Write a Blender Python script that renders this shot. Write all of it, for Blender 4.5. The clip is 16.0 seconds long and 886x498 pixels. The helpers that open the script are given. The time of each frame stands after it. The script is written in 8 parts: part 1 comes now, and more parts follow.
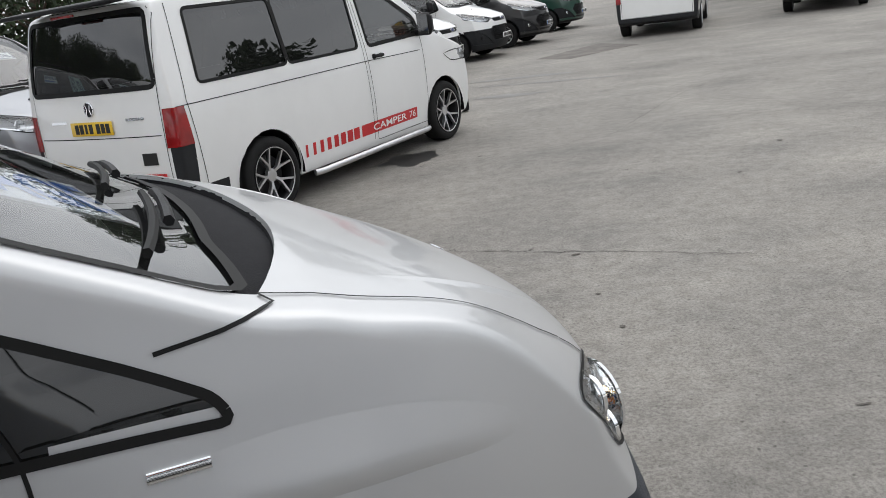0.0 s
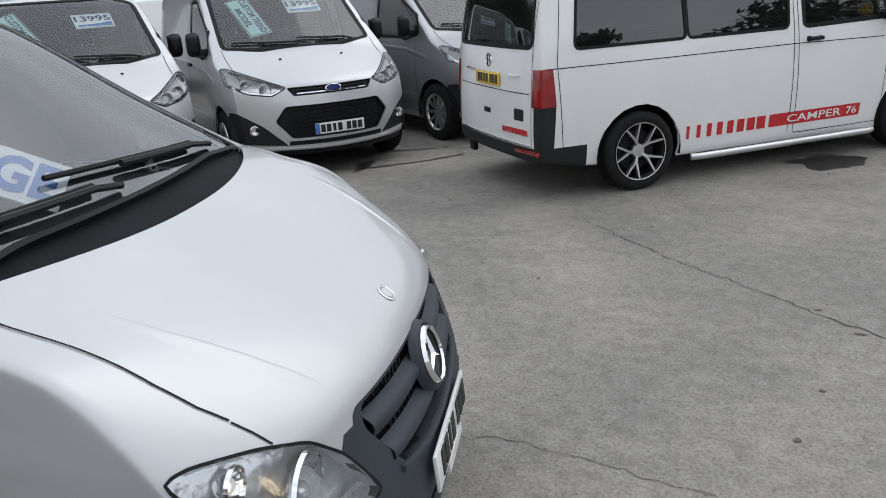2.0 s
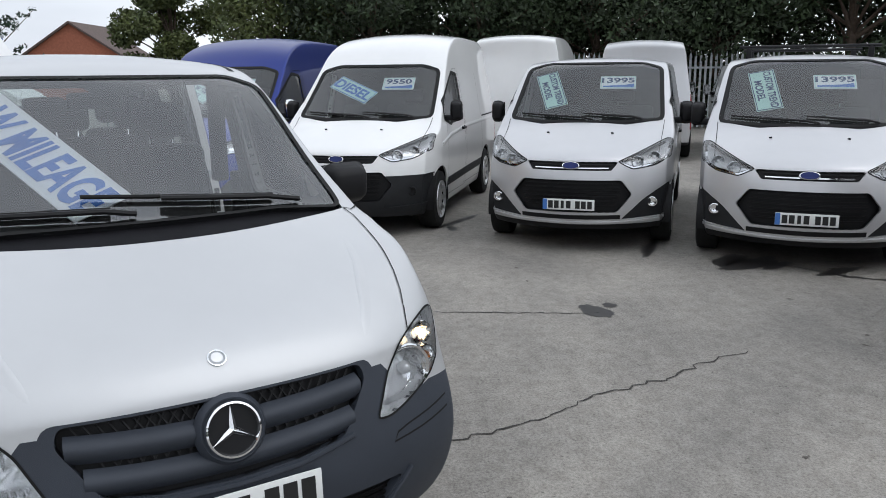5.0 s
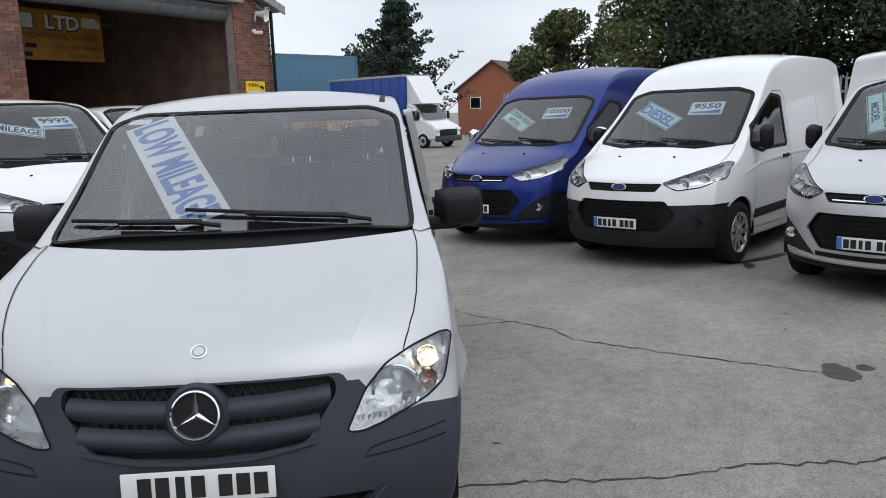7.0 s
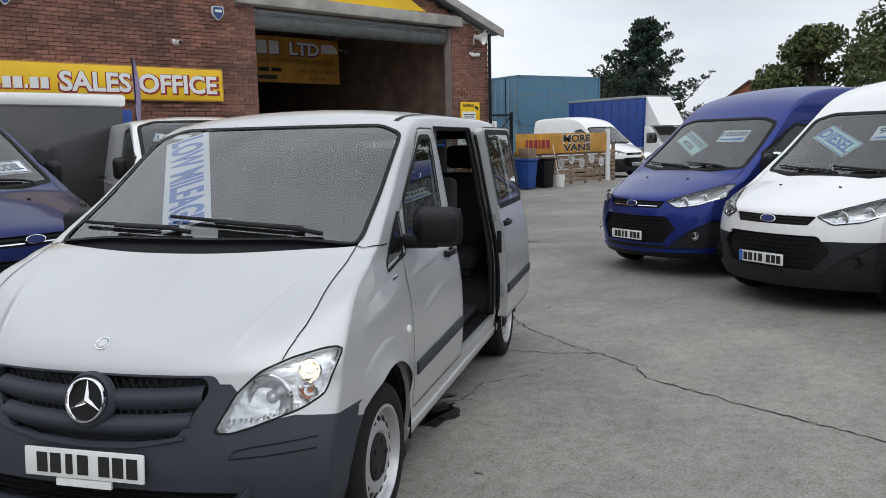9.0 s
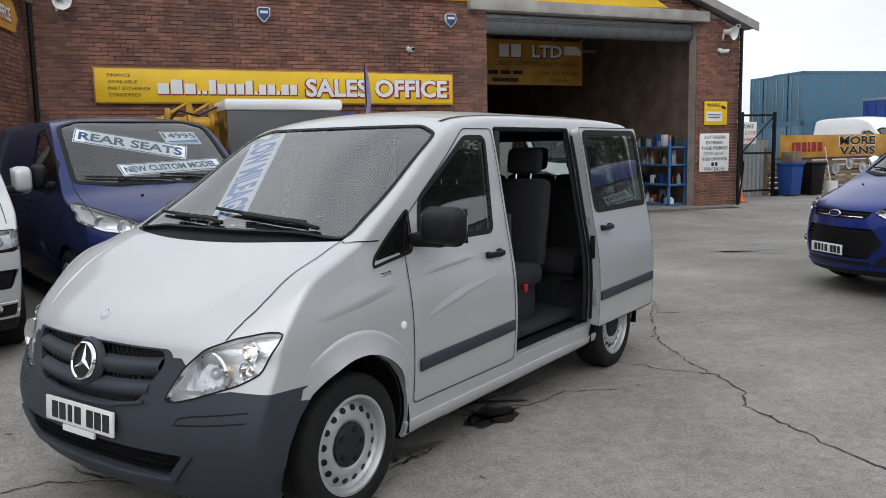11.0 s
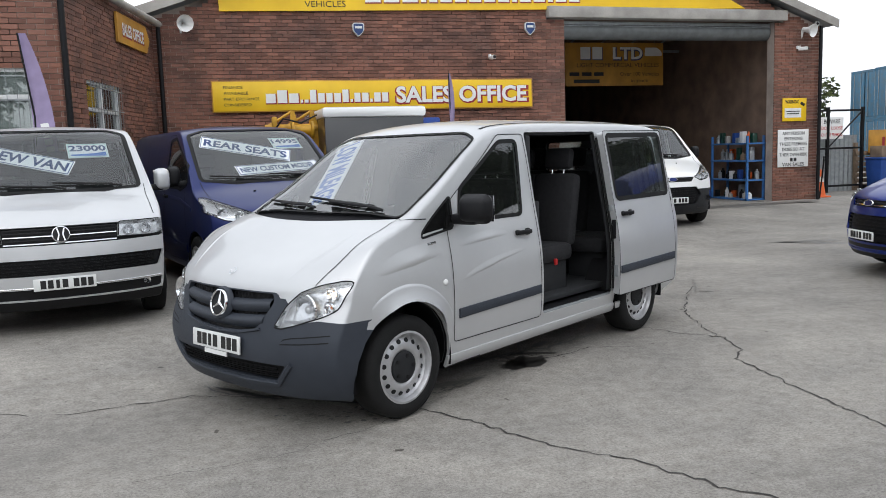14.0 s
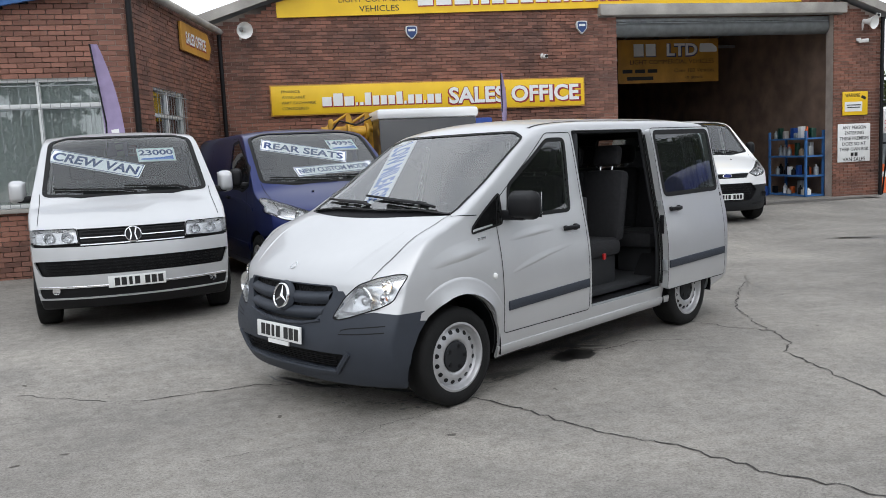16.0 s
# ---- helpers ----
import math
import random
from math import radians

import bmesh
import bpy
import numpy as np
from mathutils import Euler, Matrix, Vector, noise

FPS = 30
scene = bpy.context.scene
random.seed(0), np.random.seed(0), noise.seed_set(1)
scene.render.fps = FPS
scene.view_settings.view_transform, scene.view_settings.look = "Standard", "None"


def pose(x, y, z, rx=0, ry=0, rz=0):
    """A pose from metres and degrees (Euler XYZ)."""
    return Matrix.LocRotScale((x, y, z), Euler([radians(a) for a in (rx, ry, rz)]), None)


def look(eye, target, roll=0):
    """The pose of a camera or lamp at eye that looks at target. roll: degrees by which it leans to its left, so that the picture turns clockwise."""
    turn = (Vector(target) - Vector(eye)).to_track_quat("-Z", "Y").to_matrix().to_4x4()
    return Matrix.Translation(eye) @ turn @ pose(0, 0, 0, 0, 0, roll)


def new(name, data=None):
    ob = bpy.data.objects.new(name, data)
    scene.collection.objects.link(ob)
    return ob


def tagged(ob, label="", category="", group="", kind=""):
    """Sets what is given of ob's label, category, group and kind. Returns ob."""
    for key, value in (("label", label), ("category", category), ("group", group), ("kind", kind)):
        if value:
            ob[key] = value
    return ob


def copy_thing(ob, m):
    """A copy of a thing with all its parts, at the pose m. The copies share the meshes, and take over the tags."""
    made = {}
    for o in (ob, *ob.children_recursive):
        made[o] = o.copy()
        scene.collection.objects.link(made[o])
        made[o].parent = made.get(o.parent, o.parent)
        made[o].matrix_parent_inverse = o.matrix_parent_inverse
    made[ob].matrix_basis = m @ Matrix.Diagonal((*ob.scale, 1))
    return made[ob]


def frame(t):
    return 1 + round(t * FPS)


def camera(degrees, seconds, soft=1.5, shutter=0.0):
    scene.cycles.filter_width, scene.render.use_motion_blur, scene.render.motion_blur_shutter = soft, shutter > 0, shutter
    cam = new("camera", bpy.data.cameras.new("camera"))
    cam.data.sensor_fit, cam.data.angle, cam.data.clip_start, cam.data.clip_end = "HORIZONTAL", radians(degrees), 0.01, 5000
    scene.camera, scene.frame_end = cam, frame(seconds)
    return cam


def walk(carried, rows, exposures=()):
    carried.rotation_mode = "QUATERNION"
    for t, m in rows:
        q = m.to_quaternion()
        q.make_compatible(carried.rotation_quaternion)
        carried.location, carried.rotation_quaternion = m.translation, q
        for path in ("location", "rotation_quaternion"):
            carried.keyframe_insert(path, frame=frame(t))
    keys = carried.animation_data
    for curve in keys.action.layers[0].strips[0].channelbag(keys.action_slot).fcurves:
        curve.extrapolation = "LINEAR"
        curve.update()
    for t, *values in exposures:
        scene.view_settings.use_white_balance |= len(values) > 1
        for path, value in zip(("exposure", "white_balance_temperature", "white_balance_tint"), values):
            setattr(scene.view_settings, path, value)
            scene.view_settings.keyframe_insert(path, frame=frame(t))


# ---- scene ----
from mathutils import bvhtree

cam = camera(57.5, 16.0, 0.9)
PATH = [
    (0, (-0.734, 1.806, 1.650), (-0.604, -0.097, 1.049), -8.2),
    (0.5, (-1.104, 1.695, 1.661), (-0.560, -0.149, 1.110), -7.1),
    (1, (-1.396, 1.478, 1.641), (-0.684, -0.313, 1.108), -6.2),
    (1.5, (-1.797, 1.355, 1.756), (-0.848, -0.314, 1.193), -4.3),
    (2, (-2.155, 1.115, 1.787), (-0.878, -0.295, 1.169), -4.0),
    (2.5, (-2.354, 0.762, 1.771), (-0.913, -0.478, 1.149), -2.8),
    (3, (-2.606, 0.403, 1.762), (-0.942, -0.528, 1.16), -2.7),
    (3.5, (-2.84, 0.042, 1.812), (-1.018, -0.544, 1.232), -2.3),
    (3.7, (-2.864, -0.104, 1.789), (-1.005, -0.609, 1.251), -1.7),
    (5.8, (-2.938, -1.649, 1.818), (-1.011, -1.309, 1.408), -1.5),
    (6, (-2.897, -1.806, 1.791), (-0.991, -1.355, 1.387), -1.8),
    (6.5, (-2.792, -2.197, 1.795), (-0.992, -1.423, 1.39), -2.6),
    (7, (-2.564, -2.457, 1.761), (-0.834, -1.511, 1.426), -2.2),
    (7.5, (-2.346, -2.748, 1.746), (-0.716, -1.629, 1.444), -2.5),
    (8, (-2.172, -3.096, 1.762), (-0.683, -1.8, 1.442), -2.4),
    (8.2, (-2.097, -3.198, 1.747), (-0.643, -1.861, 1.437), -2.2),
    (10.3, (-0.915, -3.934, 1.686), (0.151, -2.254, 1.481), -1.5),
    (10.5, (-0.797, -4.011, 1.677), (0.18, -2.278, 1.475), -1.7),
    (11, (-0.581, -4.276, 1.675), (0.201, -2.452, 1.428), -1.1),
    (11.5, (-0.56, -4.526, 1.661), (0.132, -2.669, 1.396), -1.0),
    (12, (-0.534, -4.809, 1.675), (0.064, -2.916, 1.434), -1.4),
    (12.5, (-0.456, -5.086, 1.671), (0.051, -3.165, 1.444), -1.1),
    (13, (-0.533, -5.295, 1.673), (-0.009, -3.38, 1.442), -1.5),
    (13.5, (-0.679, -5.477, 1.687), (-0.102, -3.577, 1.444), -2.0),
    (14, (-0.708, -5.674, 1.681), (-0.155, -3.767, 1.439), -1.9),
    (14.5, (-0.7, -5.875, 1.674), (-0.201, -3.955, 1.419), -2.3),
    (15, (-0.729, -5.911, 1.671), (-0.255, -3.982, 1.436), -2.6),
    (15.5, (-0.768, -5.982, 1.673), (-0.323, -4.046, 1.441), -2.8),
    (16, (-0.741, -5.905, 1.672), (-0.319, -3.965, 1.436), -2.7),
]
EXPOSURES = [(0, 0.20, 6400, 10), (2, 0.08, 6150, 10), (6, 0.05, 6100, 10), (8, 0.0, 6150, 10), (10.5, 0.04, 6250, 10), (11.5, 0.2, 6250, 10), (12.5, 0.33, 6250, 10), (16, 0.33, 6200, 10)]
walk(cam, [(t, look(eye, target, roll)) for t, eye, target, roll in PATH], EXPOSURES)

# ---- light ----
world = bpy.data.worlds.new("overcast")
scene.world = world
world.use_nodes = True
wn, wl = world.node_tree.nodes, world.node_tree.links
wn.clear()
SUN_EL, SUN_AZ = 50.0, 200.0
sky = wn.new("ShaderNodeTexSky")
sky.sky_type, sky.sun_disc = "NISHITA", False
sky.sun_elevation, sky.sun_rotation = radians(SUN_EL), radians(SUN_AZ)
sky.air_density, sky.dust_density, sky.ozone_density = 1.0, 3.0, 1.0
# cloud deck: soft greys over the clear sky
tc = wn.new("ShaderNodeTexCoord")
cmap = wn.new("ShaderNodeMapping")
cmap.inputs["Scale"].default_value = (1.0, 1.0, 3.2)
cn = wn.new("ShaderNodeTexNoise")
cn.inputs["Scale"].default_value, cn.inputs["Detail"].default_value, cn.inputs["Roughness"].default_value = 1.6, 5.0, 0.5
cr = wn.new("ShaderNodeValToRGB")
cr.color_ramp.elements[0].position, cr.color_ramp.elements[0].color = 0.33, (5.6, 5.8, 6.1, 1)
cr.color_ramp.elements[1].position, cr.color_ramp.elements[1].color = 0.66, (8.6, 8.7, 8.8, 1)
mixw = wn.new("ShaderNodeMix")
mixw.data_type = "RGBA"
mixw.inputs[0].default_value = 0.93
bg = wn.new("ShaderNodeBackground")
bg.inputs["Strength"].default_value = 0.118
wo = wn.new("ShaderNodeOutputWorld")
wl.new(tc.outputs["Generated"], cmap.inputs["Vector"])
wl.new(cmap.outputs["Vector"], cn.inputs["Vector"])
wl.new(cn.outputs["Fac"], cr.inputs["Fac"])
wl.new(sky.outputs["Color"], mixw.inputs[6])
sep = wn.new("ShaderNodeSeparateXYZ")
lift = wn.new("ShaderNodeMapRange")
lift.inputs["From Min"].default_value, lift.inputs["From Max"].default_value = 0.15, 0.9
lift.inputs["To Min"].default_value, lift.inputs["To Max"].default_value = 1.1, 1.4
deck = wn.new("ShaderNodeMix")
deck.data_type, deck.blend_type = "RGBA", "MULTIPLY"
deck.inputs[0].default_value = 1.0
wl.new(tc.outputs["Generated"], sep.inputs["Vector"])
wl.new(sep.outputs["Z"], lift.inputs["Value"])
wl.new(cr.outputs["Color"], deck.inputs[6])
wl.new(lift.outputs["Result"], deck.inputs[7])
wl.new(deck.outputs[2], mixw.inputs[7])
wl.new(mixw.outputs[2], bg.inputs["Color"])
wl.new(bg.outputs["Background"], wo.inputs["Surface"])
sun = new("sun", bpy.data.lights.new("sun", "SUN"))
sun.data.energy, sun.data.angle, sun.data.color = 0.5, radians(50), (1.0, 0.97, 0.93)
sun.matrix_world = pose(0, 0, 30, 90 - SUN_EL, 0, 180 - SUN_AZ)
scene.view_settings.exposure = 0.0


# ---- materials ----
def material(name, color, rough=0.6, metal=0.0, spread=0.12, scale=6.0, bump=0.0, bump_scale=60.0, coat=0.0, fine=0.0, spec=0.5, island=0.0, obj=0.0, tint=None):
    """A surface with colour that wanders at two scales, and fine relief. tint: a second colour for the stains."""
    m = bpy.data.materials.new(name)
    m.use_nodes = True
    n, l = m.node_tree.nodes, m.node_tree.links
    b = n["Principled BSDF"]
    b.inputs["Roughness"].default_value, b.inputs["Metallic"].default_value = rough, metal
    b.inputs["Coat Weight"].default_value, b.inputs["Coat Roughness"].default_value = coat, 0.04
    b.inputs["Specular IOR Level"].default_value = spec
    co = n.new("ShaderNodeTexCoord")
    t1 = n.new("ShaderNodeTexNoise")
    t1.inputs["Scale"].default_value, t1.inputs["Detail"].default_value = scale, 4.0
    l.new(co.outputs["Object"], t1.inputs["Vector"])
    ramp = n.new("ShaderNodeValToRGB")
    lo = tint or [c * (1 - spread) for c in color]
    hi = [min(1, c * (1 + spread)) for c in color]
    ramp.color_ramp.elements[0].position, ramp.color_ramp.elements[0].color = 0.3, (*lo, 1)
    ramp.color_ramp.elements[1].position, ramp.color_ramp.elements[1].color = 0.7, (*hi, 1)
    l.new(t1.outputs["Fac"], ramp.inputs["Fac"])
    col = ramp.outputs["Color"]
    t2 = n.new("ShaderNodeTexNoise")
    t2.inputs["Scale"].default_value, t2.inputs["Detail"].default_value = bump_scale, 3.0
    l.new(co.outputs["Object"], t2.inputs["Vector"])

    def times(color_socket, value_socket, low, high):
        mr = n.new("ShaderNodeMapRange")
        mr.inputs["To Min"].default_value, mr.inputs["To Max"].default_value = low, high
        l.new(value_socket, mr.inputs["Value"])
        mx = n.new("ShaderNodeMix")
        mx.data_type, mx.blend_type = "RGBA", "MULTIPLY"
        mx.inputs[0].default_value = 1.0
        l.new(color_socket, mx.inputs[6])
        l.new(mr.outputs["Result"], mx.inputs[7])
        return mx.outputs[2]

    if fine:
        col = times(col, t2.outputs["Fac"], 1 - fine, 1 + fine)
    if island:
        ge = n.new("ShaderNodeNewGeometry")
        col = times(col, ge.outputs["Random Per Island"], 1 - island, 1 + island)
    if obj:
        oi = n.new("ShaderNodeObjectInfo")
        col = times(col, oi.outputs["Random"], 1 - obj, 1 + obj)
    l.new(col, b.inputs["Base Color"])
    if bump:
        bu = n.new("ShaderNodeBump")
        bu.inputs["Strength"].default_value, bu.inputs["Distance"].default_value = bump, 0.01
        l.new(t2.outputs["Fac"], bu.inputs["Height"])
        l.new(bu.outputs["Normal"], b.inputs["Normal"])
    return m


def glass(name, tint, gloss=1.0, ior=1.7):
    m = bpy.data.materials.new(name)
    m.use_nodes = True
    n, l = m.node_tree.nodes, m.node_tree.links
    n.clear()
    out, mix = n.new("ShaderNodeOutputMaterial"), n.new("ShaderNodeMixShader")
    tr, gl, fr = n.new("ShaderNodeBsdfTransparent"), n.new("ShaderNodeBsdfGlossy"), n.new("ShaderNodeFresnel")
    tr.inputs["Color"].default_value = (*tint, 1)
    gl.inputs["Roughness"].default_value, gl.inputs["Color"].default_value = 0.01, (gloss, gloss, gloss, 1)
    fr.inputs["IOR"].default_value = ior
    # pale diffuse haze painted into the glass, lightening it like reflected sky
    haze, haze_mix = n.new("ShaderNodeBsdfDiffuse"), n.new("ShaderNodeMixShader")
    haze.inputs["Color"].default_value = (0.62, 0.64, 0.63, 1)
    haze_mix.inputs["Fac"].default_value = 0.012 * gloss
    l.new(tr.outputs["BSDF"], haze_mix.inputs[1])
    l.new(haze.outputs["BSDF"], haze_mix.inputs[2])
    l.new(fr.outputs["Fac"], mix.inputs["Fac"])
    l.new(haze_mix.outputs["Shader"], mix.inputs[1])
    l.new(gl.outputs["BSDF"], mix.inputs[2])
    l.new(mix.outputs["Shader"], out.inputs["Surface"])
    return m


def lamp_glow(name, color, strength):
    m = bpy.data.materials.new(name)
    m.use_nodes = True
    b = m.node_tree.nodes["Principled BSDF"]
    b.inputs["Emission Color"].default_value, b.inputs["Emission Strength"].default_value = (*color, 1), strength
    b.inputs["Base Color"].default_value = (*color, 1)
    return m


def paint(name, color, metal=0.0, rough=0.35, coat=1.0):
    return material(name, color, rough, metal, spread=0.03, scale=1.2, coat=coat, fine=0.02, bump_scale=9.0)


SILVER = paint("silver paint", (0.54, 0.545, 0.55), 0.42, 0.40, 0.6)
SILVER_B = paint("bright silver paint", (0.56, 0.56, 0.57), 0.55, 0.4, 0.7)
GREY = paint("grey metallic paint", (0.33, 0.34, 0.36), 0.7, 0.36)
WHITE = paint("white paint", (0.80, 0.80, 0.79), 0.0, 0.4)
BLUE = paint("blue metallic paint", (0.010, 0.026, 0.19), 0.7, 0.38, 0.4)
NAVY = paint("dark blue paint", (0.008, 0.017, 0.105), 0.7, 0.38, 0.4)
BLACKP = paint("black paint", (0.012, 0.012, 0.013), 0.0, 0.35)
GREENP = paint("dark green paint", (0.008, 0.045, 0.03), 0.0, 0.35)
PLASTIC = material("dark grey bumper plastic", (0.034, 0.040, 0.052), 0.55, spec=0.35, spread=0.08, bump=0.15, bump_scale=400, fine=0.08)
DARKTRIM = material("faded black bumper plastic", (0.016, 0.017, 0.019), 0.6, spec=0.3, spread=0.15, scale=5, bump=0.15, bump_scale=350, fine=0.1)
BLACK = material("black plastic", (0.006, 0.006, 0.007), 0.5, spec=0.28, spread=0.1, bump=0.1, bump_scale=300)
SCUTTLE = material("weathered black scuttle plastic", (0.010, 0.010, 0.012), 0.75, spec=0.14, spread=0.2, scale=9, bump=0.15, bump_scale=260)
RUBBER = material("black rubber", (0.005, 0.005, 0.005), 0.65, spec=0.3, spread=0.1)
TYRE = material("tyre rubber", (0.009, 0.009, 0.009), 0.8, spec=0.3, spread=0.2, scale=14, bump=0.3, bump_scale=120, fine=0.15)
CHROME = material("chrome", (0.85, 0.86, 0.87), 0.06, 1.0, spread=0.02)
ALLOY = material("silver alloy", (0.62, 0.62, 0.63), 0.3, 0.9, spread=0.05, scale=20)
STEEL = material("silver steel wheel paint", (0.50, 0.50, 0.51), 0.42, 0.6, spread=0.07, scale=20)
REFLECT = material("lamp reflector", (0.90, 0.91, 0.92), 0.14, 0.55, spread=0.06, scale=25, bump=0.6, bump_scale=26)
BOWL = material("bright lamp bowl", (0.88, 0.89, 0.90), 0.07, 1.0, spread=0.04, scale=25, bump=0.7, bump_scale=22)
REDLENS = material("red lamp lens", (0.26, 0.007, 0.008), 0.12, spread=0.25, scale=9, coat=1.0)
AMBER = material("amber bulb", (0.75, 0.22, 0.03), 0.2, spread=0.1)
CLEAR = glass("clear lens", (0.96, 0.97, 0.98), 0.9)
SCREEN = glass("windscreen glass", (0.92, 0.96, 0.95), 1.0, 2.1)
# copy of SCREEN with darker reflections built in by lower ior and tint
SCREEN_DIM = glass("dimmer windscreen glass", (0.82, 0.88, 0.87), 1.0, 1.75)
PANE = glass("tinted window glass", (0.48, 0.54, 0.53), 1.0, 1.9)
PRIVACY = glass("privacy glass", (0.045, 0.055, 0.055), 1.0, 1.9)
TRIM = material("dark cabin trim", (0.022, 0.023, 0.025), 0.7, spec=0.3, spread=0.15, bump=0.1, bump_scale=200)
CLOTH = material("dark seat cloth", (0.014, 0.014, 0.016), 0.9, spread=0.2, scale=30, bump=0.3, bump_scale=500, fine=0.2)
BLIND = material("pale window blind", (0.50, 0.52, 0.52), 0.8, spread=0.1, scale=2)
LINING = material("grey cabin lining", (0.035, 0.035, 0.035), 0.8, spread=0.1)
PLATEW = material("white number plate", (0.78, 0.79, 0.77), 0.3, spread=0.03, coat=0.6)
PLATEY = material("yellow number plate", (0.80, 0.52, 0.03), 0.3, spread=0.03, coat=0.6)
INK = material("black ink", (0.012, 0.012, 0.012), 0.5)
BLUEINK = material("blue ink", (0.06, 0.18, 0.52), 0.5, spread=0.06)
NAVYINK = material("dark blue ink", (0.02, 0.05, 0.16), 0.5, spread=0.06)
REDINK = material("red vinyl", (0.52, 0.022, 0.025), 0.4, spread=0.06)
CARD = material("white card", (0.80, 0.82, 0.84), 0.5, spread=0.03, coat=0.3)
MINT = material("pale green card", (0.55, 0.76, 0.72), 0.5, spread=0.03, coat=0.3)
YELLOW = material("yellow sign board", (0.86, 0.56, 0.012), 0.45, spread=0.08, scale=1.5, tint=(0.80, 0.50, 0.01))
# amber of weathered boards; on the workshop sign it carries the shade
OCHRE = material("weathered and shade-toned amber sign board", (0.50, 0.25, 0.035), 0.6, spread=0.25, scale=2)
SIGNWHITE = material("white lettering", (0.82, 0.82, 0.80), 0.45, spread=0.04)
SIGNRED = material("dark red lettering", (0.30, 0.02, 0.03), 0.45, spread=0.05)
MORTAR = material("mortar", (0.38, 0.32, 0.28), 0.9, spread=0.2, scale=3, bump=0.4, bump_scale=90, fine=0.2)
BRICK = material("red brown brick", (0.245, 0.108, 0.072), 0.85, spread=0.3, scale=1.1, bump=0.5, bump_scale=70, fine=0.22, island=0.34, obj=0.3, tint=(0.15, 0.078, 0.06))
BRICK2 = material("house brick", (0.34, 0.12, 0.07), 0.85, spread=0.15, scale=5, bump=0.4, fine=0.2)
TILE = material("roof tile", (0.10, 0.07, 0.06), 0.8, spread=0.2, scale=4, bump=0.5, bump_scale=12)
ROOF = material("grey corrugated roof", (0.26, 0.27, 0.28), 0.7, spread=0.15, scale=2)
LINTEL = material("stained concrete lintel", (0.36, 0.34, 0.31), 0.85, spread=0.25, scale=2, bump=0.3, fine=0.15)
STEELGREY = material("galvanised steel", (0.34, 0.36, 0.37), 0.5, 0.5, spread=0.15, scale=8)
SHEDDARK = material("sooty workshop wall", (0.20, 0.135, 0.10), 0.9, spread=0.3, scale=2, bump=0.3, fine=0.2)
SHUTTER = material("dull shutter steel", (0.17, 0.18, 0.18), 0.5, 0.4, spread=0.2, scale=5)
BLUEF = material("blue fascia paint", (0.03, 0.11, 0.30), 0.5, spread=0.1)
UPVC = material("white window frame paint", (0.72, 0.73, 0.72), 0.5, spread=0.06, scale=8)
CONTAINER = material("weathered blue container paint", (0.045, 0.16, 0.27), 0.6, spread=0.2, scale=3, tint=(0.10, 0.16, 0.20), fine=0.15)
CURTAIN = material("blue lorry curtain", (0.012, 0.05, 0.26), 0.5, spread=0.15)
LEAF = material("dark green leaves", (0.028, 0.046, 0.017), 0.7, spread=0.3, scale=1.0, island=0.45, tint=(0.018, 0.028, 0.012))
LEAFY = material("yellowing leaves", (0.085, 0.10, 0.03), 0.7, spread=0.3, scale=1.2, island=0.4, tint=(0.05, 0.07, 0.02))
FIR = material("fir needles", (0.018, 0.040, 0.022), 0.75, spread=0.3, scale=1.0, island=0.4)
BARK = material("bark", (0.085, 0.062, 0.045), 0.9, spread=0.25, scale=10, bump=0.5, bump_scale=40)
WOOD = material("weathered pallet wood", (0.22, 0.16, 0.11), 0.85, spread=0.25, scale=4, bump=0.3, fine=0.2, obj=0.2)
ORANGE = material("orange cone plastic", (0.75, 0.14, 0.03), 0.5, spread=0.08)
BINBLUE = material("blue bin plastic", (0.015, 0.06, 0.26), 0.5, spread=0.1)
PURPLE = material("purple flag cloth", (0.31, 0.25, 0.40), 0.8, spread=0.12)
MACHINE = material("yellow machine paint", (0.50, 0.27, 0.015), 0.5, spread=0.3, scale=6)
SHELFBLUE = material("blue shelf paint", (0.05, 0.16, 0.40), 0.5, spread=0.15)
CRACK = material("dark crack filler", (0.042, 0.038, 0.034), 0.9, spread=0.3, scale=12, fine=0.2)
WET = material("wet oil stain", (0.034, 0.032, 0.030), 0.35, spread=0.3, scale=8)
DAMP = material("damp concrete", (0.13, 0.122, 0.11), 0.5, spread=0.3, scale=3, fine=0.2)
PITS = material("dark pitted concrete", (0.11, 0.098, 0.085), 0.9, spread=0.3, scale=9, fine=0.2)
PATCHM = material("tarmac patch", (0.15, 0.135, 0.12), 0.85, spread=0.25, scale=3, bump=0.5, fine=0.25)
REDBOX = material("red plastic", (0.45, 0.02, 0.02), 0.4, spread=0.1)


